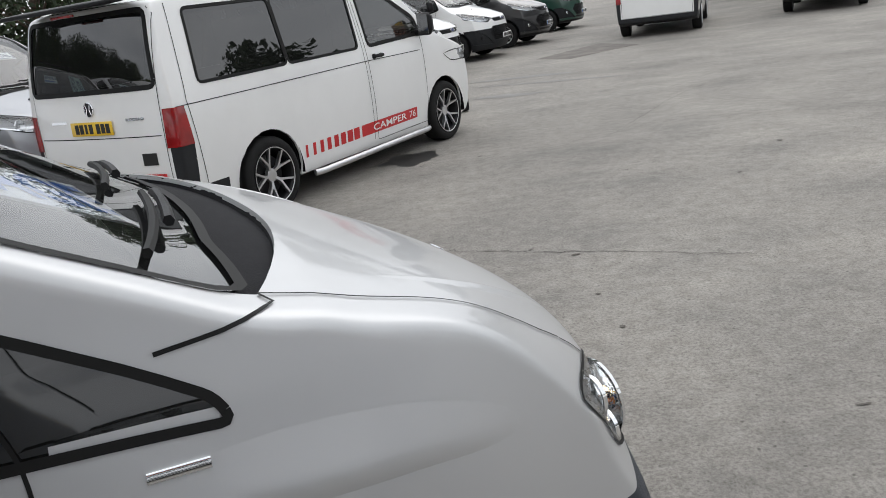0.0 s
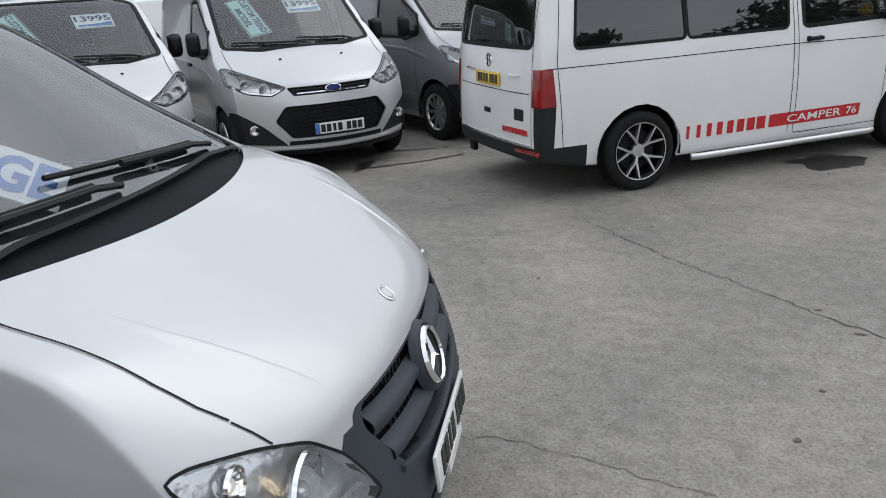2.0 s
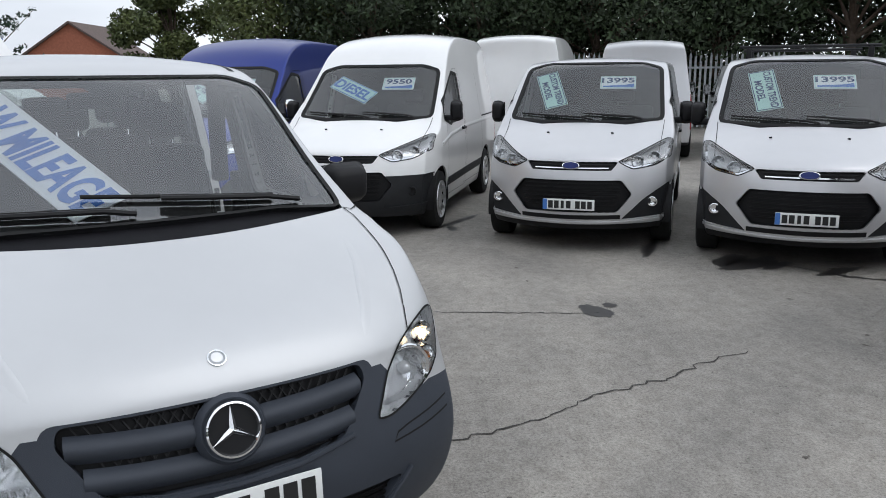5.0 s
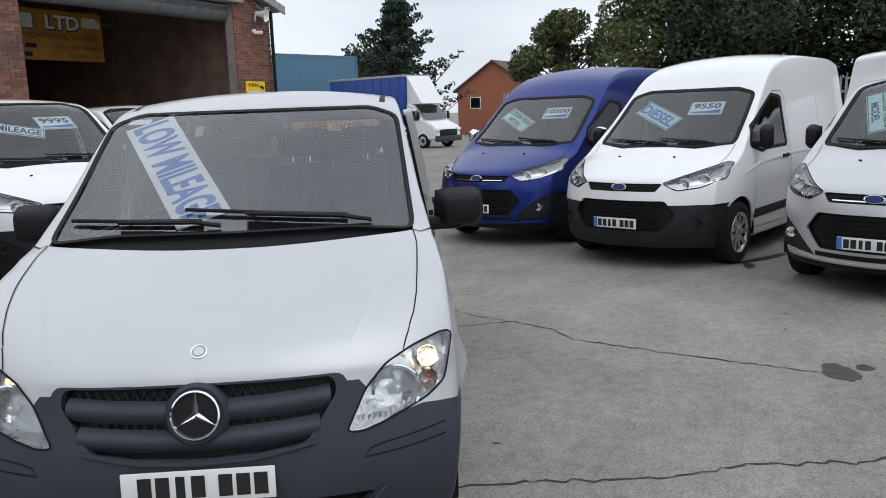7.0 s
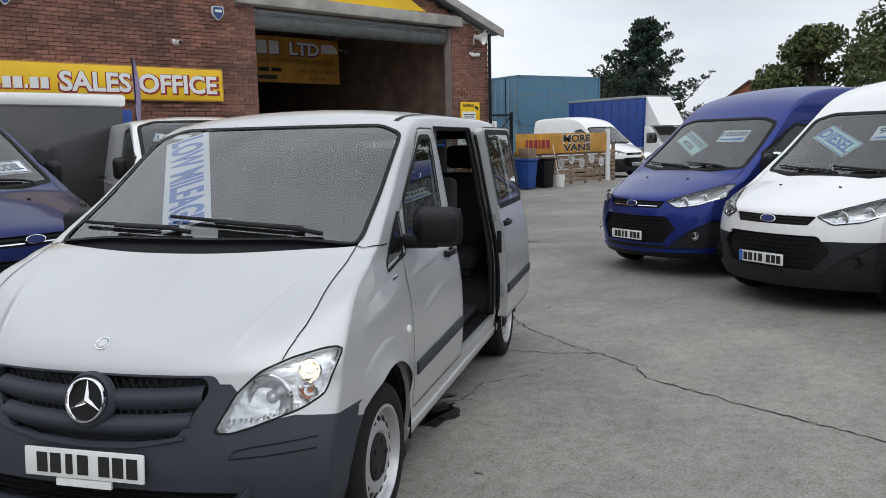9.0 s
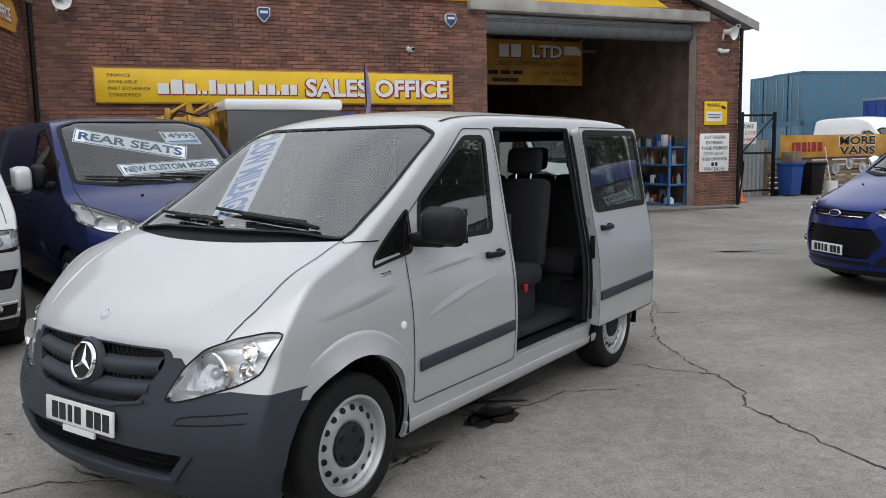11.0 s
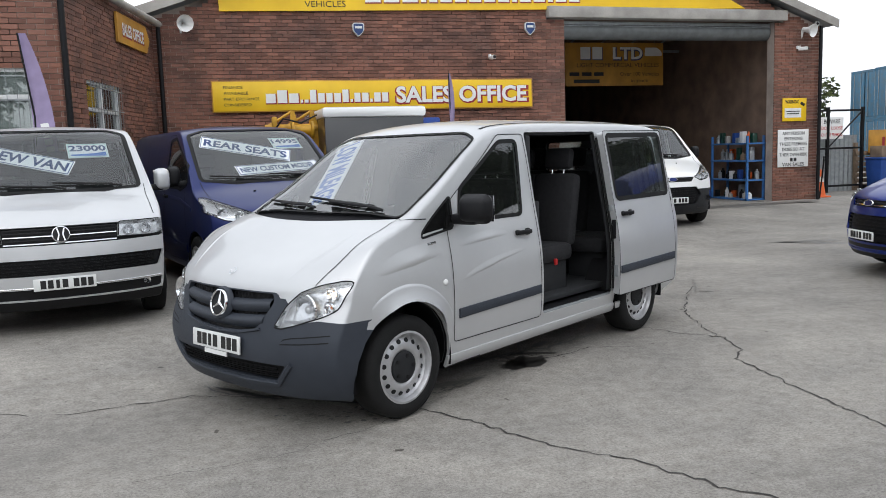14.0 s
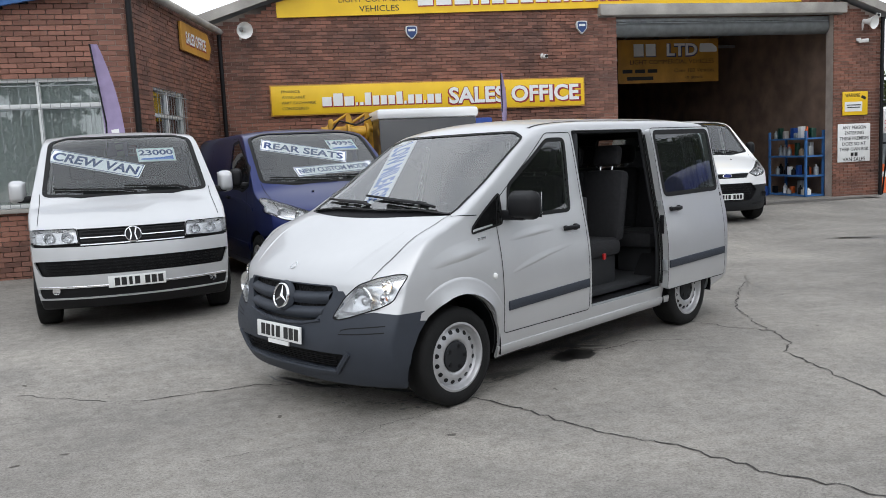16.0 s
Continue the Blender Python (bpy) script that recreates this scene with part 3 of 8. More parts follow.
def wheel(parent, c, side, r=0.335, rim=0.215, width=0.215, style="steel", rim_mats=None):
    """side: 1 turns the face to +x."""
    w = part("wheel", revolve([(-width * 0.42, rim * 0.96), (-width * 0.5, rim * 1.06), (-width * 0.52, (r + rim) / 2), (-width * 0.46, r * 0.965), (-width * 0.34, r), (width * 0.34, r), (width * 0.46, r * 0.965),
                                      (width * 0.52, (r + rim) / 2), (width * 0.5, rim * 1.06), (width * 0.42, rim * 0.96)], 44, "x", closed=True), TYRE, parent, "black rubber tyre", 50, pose(*c))
    fx = side
    face = width * 0.5 * fx
    barrel = revolve([(face * 0.98, rim * 1.05), (face * 1.0, rim * 0.99), (face * 0.8, rim * 0.93), (-face * 0.9, rim * 0.9), (-face * 0.9, 0.05)], 44)
    mt = rim_mats or [STEEL, BLACK]
    if style == "steel":
        bm = revolve([(face * 0.98, rim * 1.02), (face * 1.0, rim * 0.985), (face * 0.86, rim * 0.95), (face * 0.55, rim * 0.91), (face * 0.52, rim * 0.88), (face * 0.60, rim * 0.84), (face * 0.74, rim * 0.70), (face * 0.80, rim * 0.58), (face * 0.74, rim * 0.50), (face * 0.6, rim * 0.44), (face * 0.6, 0.0)], 48)
        part("rim", bm, mt[0], w, "silver painted steel rim", 50)
        part("rim_barrel", barrel, mt[0], w)
        n = 16
        # flat dark discs, not openings: the shade of vent holes as colour
        hole = bpy.data.meshes.new("vent_hole")
        d = bmesh.new()
        add_revolve(d, [(-0.004, 0.0155), (0.004, 0.0155)], 14, cap=True)
        d.to_mesh(hole)
        d.free()
        hole.materials.append(mt[1])
        for k in range(n):
            o = new("vent_hole", hole)
            o.parent = w
            o.matrix_basis = Matrix.Rotation(2 * math.pi * (k + 0.5) / n, 4, "X") @ Matrix.Translation((face * 0.685, 0, rim * 0.765)) @ Matrix.Rotation(radians(-25 * fx), 4, "Y")
        cap = revolve([(face * 0.6, rim * 0.47), (face * 0.80, rim * 0.455), (face * 0.86, rim * 0.36), (face * 0.84, 0.0)], 32)
        part("hub_cap", cap, DARKTRIM, w, "dark grey plastic hub cap")
        for k in range(5):
            t = 2 * math.pi * k / 5
            part("lug", revolve([(face * 0.7, 0.016), (face * 0.89, 0.014), (face * 0.90, 0.0)], 10, c=(0, math.cos(t) * rim * 0.33, math.sin(t) * rim * 0.33)), BLACK, w)
    else:
        n = {"y5": 5, "multi": 10, "cap": 9}[style]
        part("rim_barrel", barrel, mt[1], w, "", 50)
        part("rim", revolve([(face * 0.8, rim * 0.93), (face * 1.04, rim * 0.99), (face * 1.06, rim * 1.03), (face * 0.9, rim * 1.05)], 44), mt[1] if style == "y5" else mt[0], w, "", 50)
        hubx = face * (0.62 if style != "cap" else 0.9)
        sp = bmesh.new()
        add_revolve(sp, [(hubx * 0.6, 0.062), (hubx * 1.06, 0.058), (hubx * 1.12, 0.03), (hubx * 1.12, 0.0)], 24)
        for k in range(n):
            t = 2 * math.pi * k / n
            arms = [(0, 0)] if style != "y5" else [(-0.29, 0), (0.29, 0)]
            for da, _ in arms:
                c0, c1 = math.cos(t), math.sin(t)
                e0, e1 = math.cos(t + da), math.sin(t + da)
                r0, r1 = 0.045, rim * 0.97
                wid = {"y5": 0.008, "multi": 0.014, "cap": 0.022}[style]
                tx, ty = -e1, e0
                q = []
                for rr, cc, ss, ww, xx in ((r0, c0, c1, wid * 1.5, hubx * 1.05), (r1 * (0.42 if style == "y5" else 0.55), c0 * 0.85 + e0 * 0.15, c1 * 0.85 + e1 * 0.15, wid * 1.3, face * 0.82), (r1, e0, e1, wid, face * 0.98)):
                    q.append([sp.verts.new((xx, cc * rr + tx * ww, ss * rr + ty * ww)), sp.verts.new((xx, cc * rr - tx * ww, ss * rr - ty * ww)),
                              sp.verts.new((xx - 0.035 * fx, cc * rr - tx * ww, ss * rr - ty * ww)), sp.verts.new((xx - 0.035 * fx, cc * rr + tx * ww, ss * rr + ty * ww))])
                for a, b in zip(q, q[1:]):
                    for z in range(4):
                        sp.faces.new((a[z], a[(z + 1) % 4], b[(z + 1) % 4], b[z]))
        bmesh.ops.recalc_face_normals(sp, faces=sp.faces)
        part("spokes", sp, mt[0], w, "", 30)
        part("brake_disc", revolve([(face * 0.1, rim * 0.72), (face * 0.2, rim * 0.72)], 32, cap=True), STEELGREY if style == "multi" else mt[1], w)
        if style == "y5":
            part("rim_edge", revolve([(face * 1.045, rim * 0.975), (face * 1.065, rim * 0.985), (face * 1.065, rim * 1.01)], 44), mt[0], w, "thin machined rim edge")
    return w


def plate(parent, m, mat=PLATEW, blue=False, w=0.52, h=0.111):
    """A number plate with plain bars for its characters."""
    p = part("number_plate", box((0, -0.006, 0), (w, 0.012, h), 0.004), mat, parent, "number plate with dark characters as plain bars", m=m)
    x = -0.205
    for k in range(7):
        part("plate_bar", box((x + 0.025, -0.0135, 0), (0.046 if k != 2 else 0.03, 0.003, 0.076)), INK, p)
        x += 0.060 if k != 3 else 0.092
    if blue:
        part("plate_band", box((-w / 2 + 0.022, -0.0135, 0), (0.042, 0.003, h - 0.004)), BLUEINK, p)
    return p


def card(parent, name, corner_m, w, h, text, mat, ink, size, stripe=None, lines=None, wave=None):
    """A printed card standing behind a windscreen."""
    c = part(name, box((0, 0, 0), (w, 0.005, h), 0.0), mat, parent, m=corner_m)
    rows = lines or [text]
    for k, row in enumerate(rows):
        z = ((len(rows) - 1) / 2 - k) * size * 1.35 + (h * 0.16 if wave else 0)
        part("lettering", letters(row, size, min(w * 0.92, size * 0.86 * len(row)), 0.030, 0.005), ink, c, m=pose(0, 0, z))
    if wave:
        part("card_band", slab([(-0.42 * w, -0.36 * h), (0.44 * w, -0.40 * h), (0.44 * w, -0.12 * h), (0.15 * w, -0.22 * h), (-0.42 * w, -0.28 * h)], 0.003, "y"), wave, c, m=pose(0, -0.006, 0))
    if stripe:
        fr = bmesh.new()
        for sx, sz, bw, bh in ((0, h / 2 - 0.012, w - 0.02, 0.008), (0, -h / 2 + 0.012, w - 0.02, 0.008), (w / 2 - 0.012, 0, 0.008, h - 0.02), (-w / 2 + 0.012, 0, 0.008, h - 0.02)):
            add_box(fr, (sx, -0.004, sz), (bw, 0.003, bh))
        part("card_border", fr, stripe, c)
    return c


def seat(parent, c, w=0.5, back=0.62, tilt=12, mat=CLOTH, face=1):
    """A padded seat with head restraint, facing -y."""
    s = part("seat", box((0, 0, 0), (w, 0.48, 0.15), 0.05, None), mat, parent, "dark cloth seat", m=pose(*c))
    part("seat_base", box((0, 0.02, -0.2), (w * 0.8, 0.36, 0.28), 0.02), TRIM, s)
    mm = pose(0, 0.24, 0.04, -tilt, 0, 0)
    part("backrest", box((0, 0, back / 2), (w * 0.94, 0.13, back), 0.05), mat, s, m=mm)
    for x in (-0.06, 0.06):
        part("headrest_post", tube([(x, 0, back - 0.02), (x, 0, back + 0.07)], 0.006, 6), CHROME, s, m=mm)
    part("headrest", box((0, 0.0, back + 0.13), (0.27, 0.10, 0.19), 0.045), mat, s, m=mm)
    return s


class Van:
    """A van body cut into its panels. Nose to -y, left side to +x, the front axle over the origin."""

    def __init__(self, s, m, label, paint_mat, group="", level=2, category="van"):
        self.s, self.paint, self.lines = s, paint_mat, {}
        self.bm = skin(s, level)
        self.sk = Skin(self.bm, s.get("warp"))
        self.root = thing(s["name"], m, label, category, group)
        lay = self.bm.faces.layers.int["panel"]
        for f in self.bm.faces:
            c = f.calc_center_median()
            if f.normal.z < -0.6 and c.z < 0.5:
                f[lay] = 30
        self.metal = [0]
        for side in "LR":
            for ay in (s.get("fa", 0), s["wb"]):
                cut(self.bm, circle(ay, s["r"], s["arch"]), side, 18, (0, 30))
        for f in self.bm.faces:
            c = f.calc_center_median()
            if f[lay] == 30 and any(math.hypot(c.y - ay, c.z - s["r"]) < s["arch"] for ay in (s.get("fa", 0), s["wb"])):
                f[lay] = 18

    def cut(self, poly, view, pid, over=(0,), check=None, both=False):
        self.lines[pid] = (view, poly)
        if both:
            self.lines[pid + 100] = ({"L": "R"}.get(view, view), mirror(poly) if view in "FBT" else poly)
        warp = self.s.get("warp")
        if warp and view in "LR":
            poly = [(curve_at(warp, a), b) for a, b in poly]
        if warp and view == "T":
            poly = [(a, curve_at(warp, b)) for a, b in poly]
        cut(self.bm, poly, view, pid, over, check)
        if both:
            cut(self.bm, mirror(poly) if view in "FBT" else poly, {"L": "R"}.get(view, view), pid + 100, over, check)

    def panel(self, pids, name, mats, label="", parent=None, **kw):
        edge = kw.pop("border", 0)
        b = finish(take(self.bm, pids if isinstance(pids, (list, tuple)) else [pids]), **kw)
        if not b.faces:
            b.free()
            return None
        if edge:
            mats, seal = mats
        o = part(name, b, mats, parent or self.root, label, 35)
        if edge and pids in self.lines:
            view, poly = self.lines[pids]
            wide = max(0.006, edge * 1.3)
            if view != "T":
                part("seal", self.sk.loop(view, poly, wide, 0.003), seal, o)
            for sg in (1, -1):
                run = sorted([(y, x) for x, y in poly if sg * x > 0.6 and y > -0.65])
                if view == "T" and len(run) > 1 and "warp" not in self.s:
                    part("seal", self.sk.strip("T", [(x, y) for y, x in run], wide, 0.003), seal, o)
        return o

    def body(self, extra=()):
        s = self.s
        self.bm.verts.index_update()
        b = self.panel([0, *extra], "body", self.paint, rim=0.02)
        self.panel([30], "underbody", BLACK, rim=0)
        lin = take(self.bm, [0, 30, *extra, *self.metal[1:]])
        for v, n in [(v, v.normal.copy()) for v in lin.verts]:
            v.co -= n * 0.045
        bmesh.ops.reverse_faces(lin, faces=lin.faces)
        part("lining", lin, LINING, self.root, "dark inner lining", 60)
        for ay in (s.get("fa", 0), s["wb"]):
            for sd in (1, -1):
                x = s["W"] * 0.985 * sd
                r = s["arch"]
                liner = revolve([(x, r + 0.004), (x * 0.65, r + 0.004), (x * 0.65, 0.0)], 36, c=(0, ay, s["r"]))
                low = [f for f in liner.faces if f.calc_center_median().z < s["r"] - 0.06]
                bmesh.ops.delete(liner, geom=low, context="FACES")
                part("wheel_arch", liner, BLACK, self.root, "black wheel arch liner")
        return b

    def glass(self, pid, name="window", mat=None, border=0.025, label="", parent=None, push=-0.004):
        g = self.panel(pid, name, [mat or PANE, RUBBER], label or "glass in a black seal", parent, push=push, rim=0.012, border=border)
        if g:
            g.visible_shadow = False
        return g

    def seam(self, view, pts, width=0.006, mat=RUBBER, parent=None, name="seam"):
        return part(name, self.sk.strip(view, pts, width, 0.003, step=0.025), mat, parent or self.root)

    def swage(self, view, pts, wide, high, mat, parent, name, sg=1):
        """A soft pressed crease: rises quickly on one side of a line and dies away on the other."""
        line = [Vector((*q, 0)) for q in pts]
        steps = 10 * (len(line) - 1)

        def at(a, b):
            k = min(int(a * (len(line) - 1)), len(line) - 2)
            t = a * (len(line) - 1) - k
            p, d = line[k].lerp(line[k + 1], t), (line[k + 1] - line[k]).normalized()
            side = Vector((-d.y, d.x, 0)) * sg * (wide * (b - 0.8))
            form = (b / 0.8) ** 2 if b < 0.8 else 1 - ((b - 0.8) / 0.2) ** 1.5
            fade = min(1.0, 2.2 * a, 2.2 * (1 - a))
            return self.sk.on(view, p.x + side.x, p.y + side.y, -0.0015 + (high + 0.0015) * max(0.0, form) * fade)[0]
        return part(name, grid_sheet(steps, 12, at), mat, parent, "", 70)

    def lamp(self, pid, name, bulbs, label, deep=0.05, seal=0.008):
        """A headlight: clear cover, bright bowl, round reflectors. bulbs: (x, z, radius, lit)."""
        cover = self.panel(pid, name, [CLEAR, RUBBER], label, push=0.002, rim=0.01, border=seal) if seal else self.panel(pid, name, CLEAR, label, push=0.002, rim=0.01)
        if not cover:
            return
        cover.visible_shadow = False
        self.panel(pid, "reflector", REFLECT, "", cover, push=-deep, rim=-deep + 0.006)
        for x, z, r, lit in bulbs:
            p, n = self.sk.on("F", x, z, -deep * 0.75)
            part("lamp_bowl", revolve([(-0.022, r), (-0.026, r * 0.94), (0.0, r * 0.72), (0.016, r * 0.35), (0.018, 0.0)], 28, "y"), BOWL, cover, m=Matrix.Translation(p))
            part("lamp_ring", revolve([(-0.022, r * 1.09), (-0.032, r * 1.05), (-0.026, r * 0.95)], 28, "y"), CHROME, cover, m=Matrix.Translation(p))
            bulb = bmesh.new()
            bmesh.ops.create_uvsphere(bulb, u_segments=12, v_segments=8, radius=r * 0.3)
            part("bulb", bulb, LIT if lit == 1 else (AMBER if lit == 2 else REFLECT), cover, m=Matrix.Translation(p + Vector((0, -0.004, 0))))
        return cover

    def mirror_pair(self, y, z, mat=BLACK, w=0.22, h=0.25, out=0.10, arm=0.0):
        for sd in (1, -1):
            p, n = self.sk.on("L" if sd > 0 else "R", y, z)
            c = Vector((p.x + sd * (out + w / 2), p.y - 0.02, p.z + arm))
            b = bmesh.new()
            add_box(b, (0, 0, 0), (w, 0.13, h), 0.055, None, 0, 3)
            for v in b.verts:
                if v.co.y < 0:
                    v.co.x *= 0.86
                    v.co.z *= 0.86
            mi = part("wing_mirror", b, mat, self.root, "door mirror", 50, Matrix.Translation(c) @ pose(0, 0, 0, 0, 0, 8 * sd))
            part("mirror_glass", box((0, 0.066, 0), (w * 0.86, 0.004, h * 0.86), 0.0), CHROME, mi)
            arm_b = bmesh.new()
            add_box(arm_b, ((p.x - c.x) / 2 - sd * 0.02, 0.015, -h * 0.3 - arm * 0.5), (abs(p.x - c.x) + 0.06, 0.075, 0.07), 0.02)
            part("mirror_arm", arm_b, BLACK, mi)

    def wipers(self, z0, pairs):
        """pairs: (pivot x, pivot z, tip x, tip z) on the windscreen."""
        for px, pz, tx, tz in pairs:
            p, n = self.sk.on("F", px, pz, 0.03)
            pts = [self.sk.on("F", px + (tx - px) * k / 6, pz + (tz - pz) * k / 6, 0.024)[0] for k in range(7)]
            w = part("wiper", tube([p - Vector((0, 0, 0.02))] + pts[1:5], 0.011, 6), BLACK, self.root, "black windscreen wiper")
            blade = [self.sk.on("F", px + (tx - px) * k / 8, pz + 0.012 + (tz - pz) * k / 8, 0.014)[0] for k in range(1, 9)]
            part("blade", tube(blade, 0.009, 6), RUBBER, w)

    def handle(self, side, y, z, mat=BLACK, w=0.17, parent=None, shift=None):
        p, n = self.sk.on(side, y, z)
        c = p + (shift or Vector())
        sd = 1 if side == "L" else -1
        b = bmesh.new()
        add_box(b, (sd * 0.028, 0, 0), (0.022, w, 0.034), 0.01)
        add_box(b, (sd * 0.008, w * 0.36, 0), (0.03, 0.045, 0.05), 0.012)
        add_box(b, (sd * 0.008, -w * 0.36, 0), (0.03, 0.04, 0.04), 0.012)
        part("door_handle", b, mat, parent or self.root, "black door handle", m=Matrix.Translation(c))

    def cabin(self, y=0.95, z=0.75, seats=(-0.45, 0.3), dash_y=0.3, dash_z=1.1):
        W = self.s["W"] * 0.86
        b = bmesh.new()
        add_box(b, (0, dash_y, dash_z - 0.18), (W * 2, 0.5, 0.36), 0.08, None, 0, 3)
        part("dashboard", b, TRIM, self.root, "dark dashboard")
        st = part("steering_wheel", revolve([(0.0, 0.185), (0.016, 0.170), (0.0, 0.155), (-0.016, 0.170)], 28, "y", closed=True), BLACK, self.root, m=pose(-0.42, dash_y + 0.36, dash_z + 0.02, 38, 0, 0))
        part("spoke", box((0, 0, 0), (0.31, 0.02, 0.06), 0.01), BLACK, st)
        for x in seats:
            seat(self.root, (x, y, z), 0.5 if x < 0 else 0.8)
        part("bulkhead", box((0, y + 0.75, 1.05), (W * 1.9, 0.03, 1.3)), LINING, self.root)

    def wheels(self, style="multi", mats=None, rim=0.215, inset=0.115):
        for ay in (self.s.get("fa", 0), self.s["wb"]):
            for sd in (1, -1):
                wheel(self.root, (sd * (self.s["W"] - inset), ay, self.s["r"]), sd, self.s["r"], rim, 0.215, style, mats)

    def screen_card(self, x, z, w, h, lines, mat, ink, size, roll=0.0, stripe=None, name="window_card", depth=-0.022, wave=None):
        """A price or model card behind the windscreen."""
        return card(self.root, name, self.sk.place("F", x, z, depth, roll), w, h, "", mat, ink, size, stripe, lines, wave)

    def bars(self, view, rows, mat, parent=None, name="grille_bar", width=0.03, high=0.012, off=0.0):
        for pts in rows:
            part(name, self.sk.strip(view, pts, width, off, high), mat, parent or self.root)


LIT = lamp_glow("lit filament", (1.0, 0.72, 0.38), 4.0)

MINIBUS = dict(
    name="minibus", W=0.922, fa=-0.065, wb=2.94, r=0.33, arch=0.425, bow=0.27, bow_low=0.20, bow_pow=3.3, fade=1.1,
    ys=[-0.87, -0.83, -0.74, -0.60, -0.44, -0.27, -0.10, -0.01, 0.07, 0.13, 0.28, 0.48, 0.68, 0.86, 0.98, 1.12, 1.35, 1.7, 2.1, 2.6, 3.1, 3.5, 3.75, 3.86, 3.92],
    top=[(-0.87, 0.895), (-0.83, 0.945), (-0.74, 1.000), (-0.60, 1.050), (-0.44, 1.105), (-0.27, 1.165), (-0.10, 1.232), (-0.01, 1.262), (0.07, 1.282), (0.13, 1.305), (0.28, 1.39), (0.48, 1.52), (0.68, 1.67), (0.86, 1.79), (0.98, 1.855),
         (1.12, 1.895), (1.35, 1.915), (1.7, 1.925), (3.1, 1.92), (3.75, 1.89), (3.92, 1.84)],
    crown=[(-0.87, 0.03), (-0.74, 0.01), (-0.6, -0.02), (-0.44, -0.035), (-0.27, -0.01), (-0.1, 0.035), (0.12, 0.045), (0.5, 0.085), (1.1, 0.06), (3.9, 0.06)],
    lean=[(0.2, 0.10), (0.35, 0.02), (0.5, 0.0), (0.62, 0.012), (0.75, 0.045), (0.9, 0.085), (1.0, 0.10)],
    rear_lean=[(0.3, -0.02), (1.0, 0.0), (1.9, -0.14)],
    bottom=[(-0.87, 0.225), (-0.6, 0.175), (-0.4, 0.17), (0.5, 0.22), (3.4, 0.24), (3.92, 0.34)],
    side=[(0.18, 0.92), (0.3, 0.965), (0.45, 0.99), (0.65, 1.0), (0.84, 1.0), (0.95, 0.99), (1.06, 0.965), (1.13, 0.948), (1.25, 0.922), (1.5, 0.878), (1.75, 0.828), (1.93, 0.775)],
    plan=[(-0.87, 0.99), (-0.4, 1.03), (0, 1.025), (0.5, 1), (3.2, 1), (3.92, 0.955)])

WARP = [(-0.87, -0.835), (-0.41, -0.455), (0.0, -0.115), (0.13, 0.05), (0.2, 0.115), (0.33, 0.24), (0.44, 0.36), (0.9, 0.87), (1.42, 1.41), (2.0, 2.0), (4.0, 3.95)]
for key in ("top", "crown", "bottom", "plan"):
    MINIBUS[key] = [(curve_at(WARP, y), v) for y, v in MINIBUS[key]]
MINIBUS["ys"] = [curve_at(WARP, y) for y in MINIBUS["ys"]]
MINIBUS["warp"] = WARP

CARGO = dict(
    name="panel_van", W=0.986, wb=2.93, r=0.34, arch=0.40, bow=0.40, fade=1.1,
    ys=[-0.95, -0.91, -0.82, -0.66, -0.48, -0.30, -0.12, 0.0, 0.10, 0.26, 0.46, 0.66, 0.82, 0.94, 1.08, 1.3, 1.7, 2.2, 2.7, 3.2, 3.6, 3.85, 3.97, 4.02],
    top=[(-0.95, 0.95), (-0.91, 0.985), (-0.82, 1.025), (-0.66, 1.08), (-0.48, 1.14), (-0.30, 1.19), (-0.12, 1.235), (0.0, 1.275), (0.10, 1.335), (0.26, 1.45), (0.46, 1.60), (0.66, 1.75), (0.82, 1.86), (0.94, 1.92),
         (1.08, 1.955), (1.3, 1.975), (3.6, 1.965), (3.97, 1.93), (4.02, 1.90)],
    crown=[(-0.95, 0.02), (-0.4, 0.09), (0.0, 0.09), (0.5, 0.09), (1.1, 0.06), (4.0, 0.06)],
    lean=[(0.2, 0.09), (0.33, 0.02), (0.5, 0.0), (0.7, 0.02), (0.85, 0.05), (0.95, 0.09), (1.1, 0.14)],
    rear_lean=[(0.3, -0.02), (1.0, 0.0), (1.9, -0.12)],
    bottom=[(-0.95, 0.24), (-0.6, 0.20), (0.5, 0.22), (3.4, 0.25), (4.02, 0.36)],
    side=[(0.18, 0.91), (0.3, 0.955), (0.5, 0.985), (0.7, 1.0), (0.95, 1.0), (1.15, 0.99), (1.3, 0.96), (1.55, 0.905), (1.8, 0.86), (1.98, 0.80)],
    plan=[(-0.95, 0.93), (-0.4, 0.985), (0, 1), (3.2, 1), (4.02, 0.96)])

HIGHROOF = dict(CARGO, name="high_roof_van",
    top=[(-0.95, 0.95), (-0.91, 0.985), (-0.82, 1.025), (-0.66, 1.08), (-0.48, 1.14), (-0.30, 1.19), (-0.12, 1.235), (0.0, 1.275), (0.10, 1.335), (0.26, 1.45), (0.46, 1.60), (0.66, 1.76), (0.82, 1.89), (0.94, 1.985),
         (1.08, 2.10), (1.3, 2.22), (1.7, 2.32), (2.2, 2.36), (3.6, 2.34), (3.97, 2.28), (4.02, 2.24)],
    side=[(0.18, 0.91), (0.3, 0.955), (0.5, 0.985), (0.7, 1.0), (0.95, 1.0), (1.15, 0.99), (1.3, 0.96), (1.55, 0.905), (1.8, 0.865), (2.1, 0.82), (2.4, 0.72)])

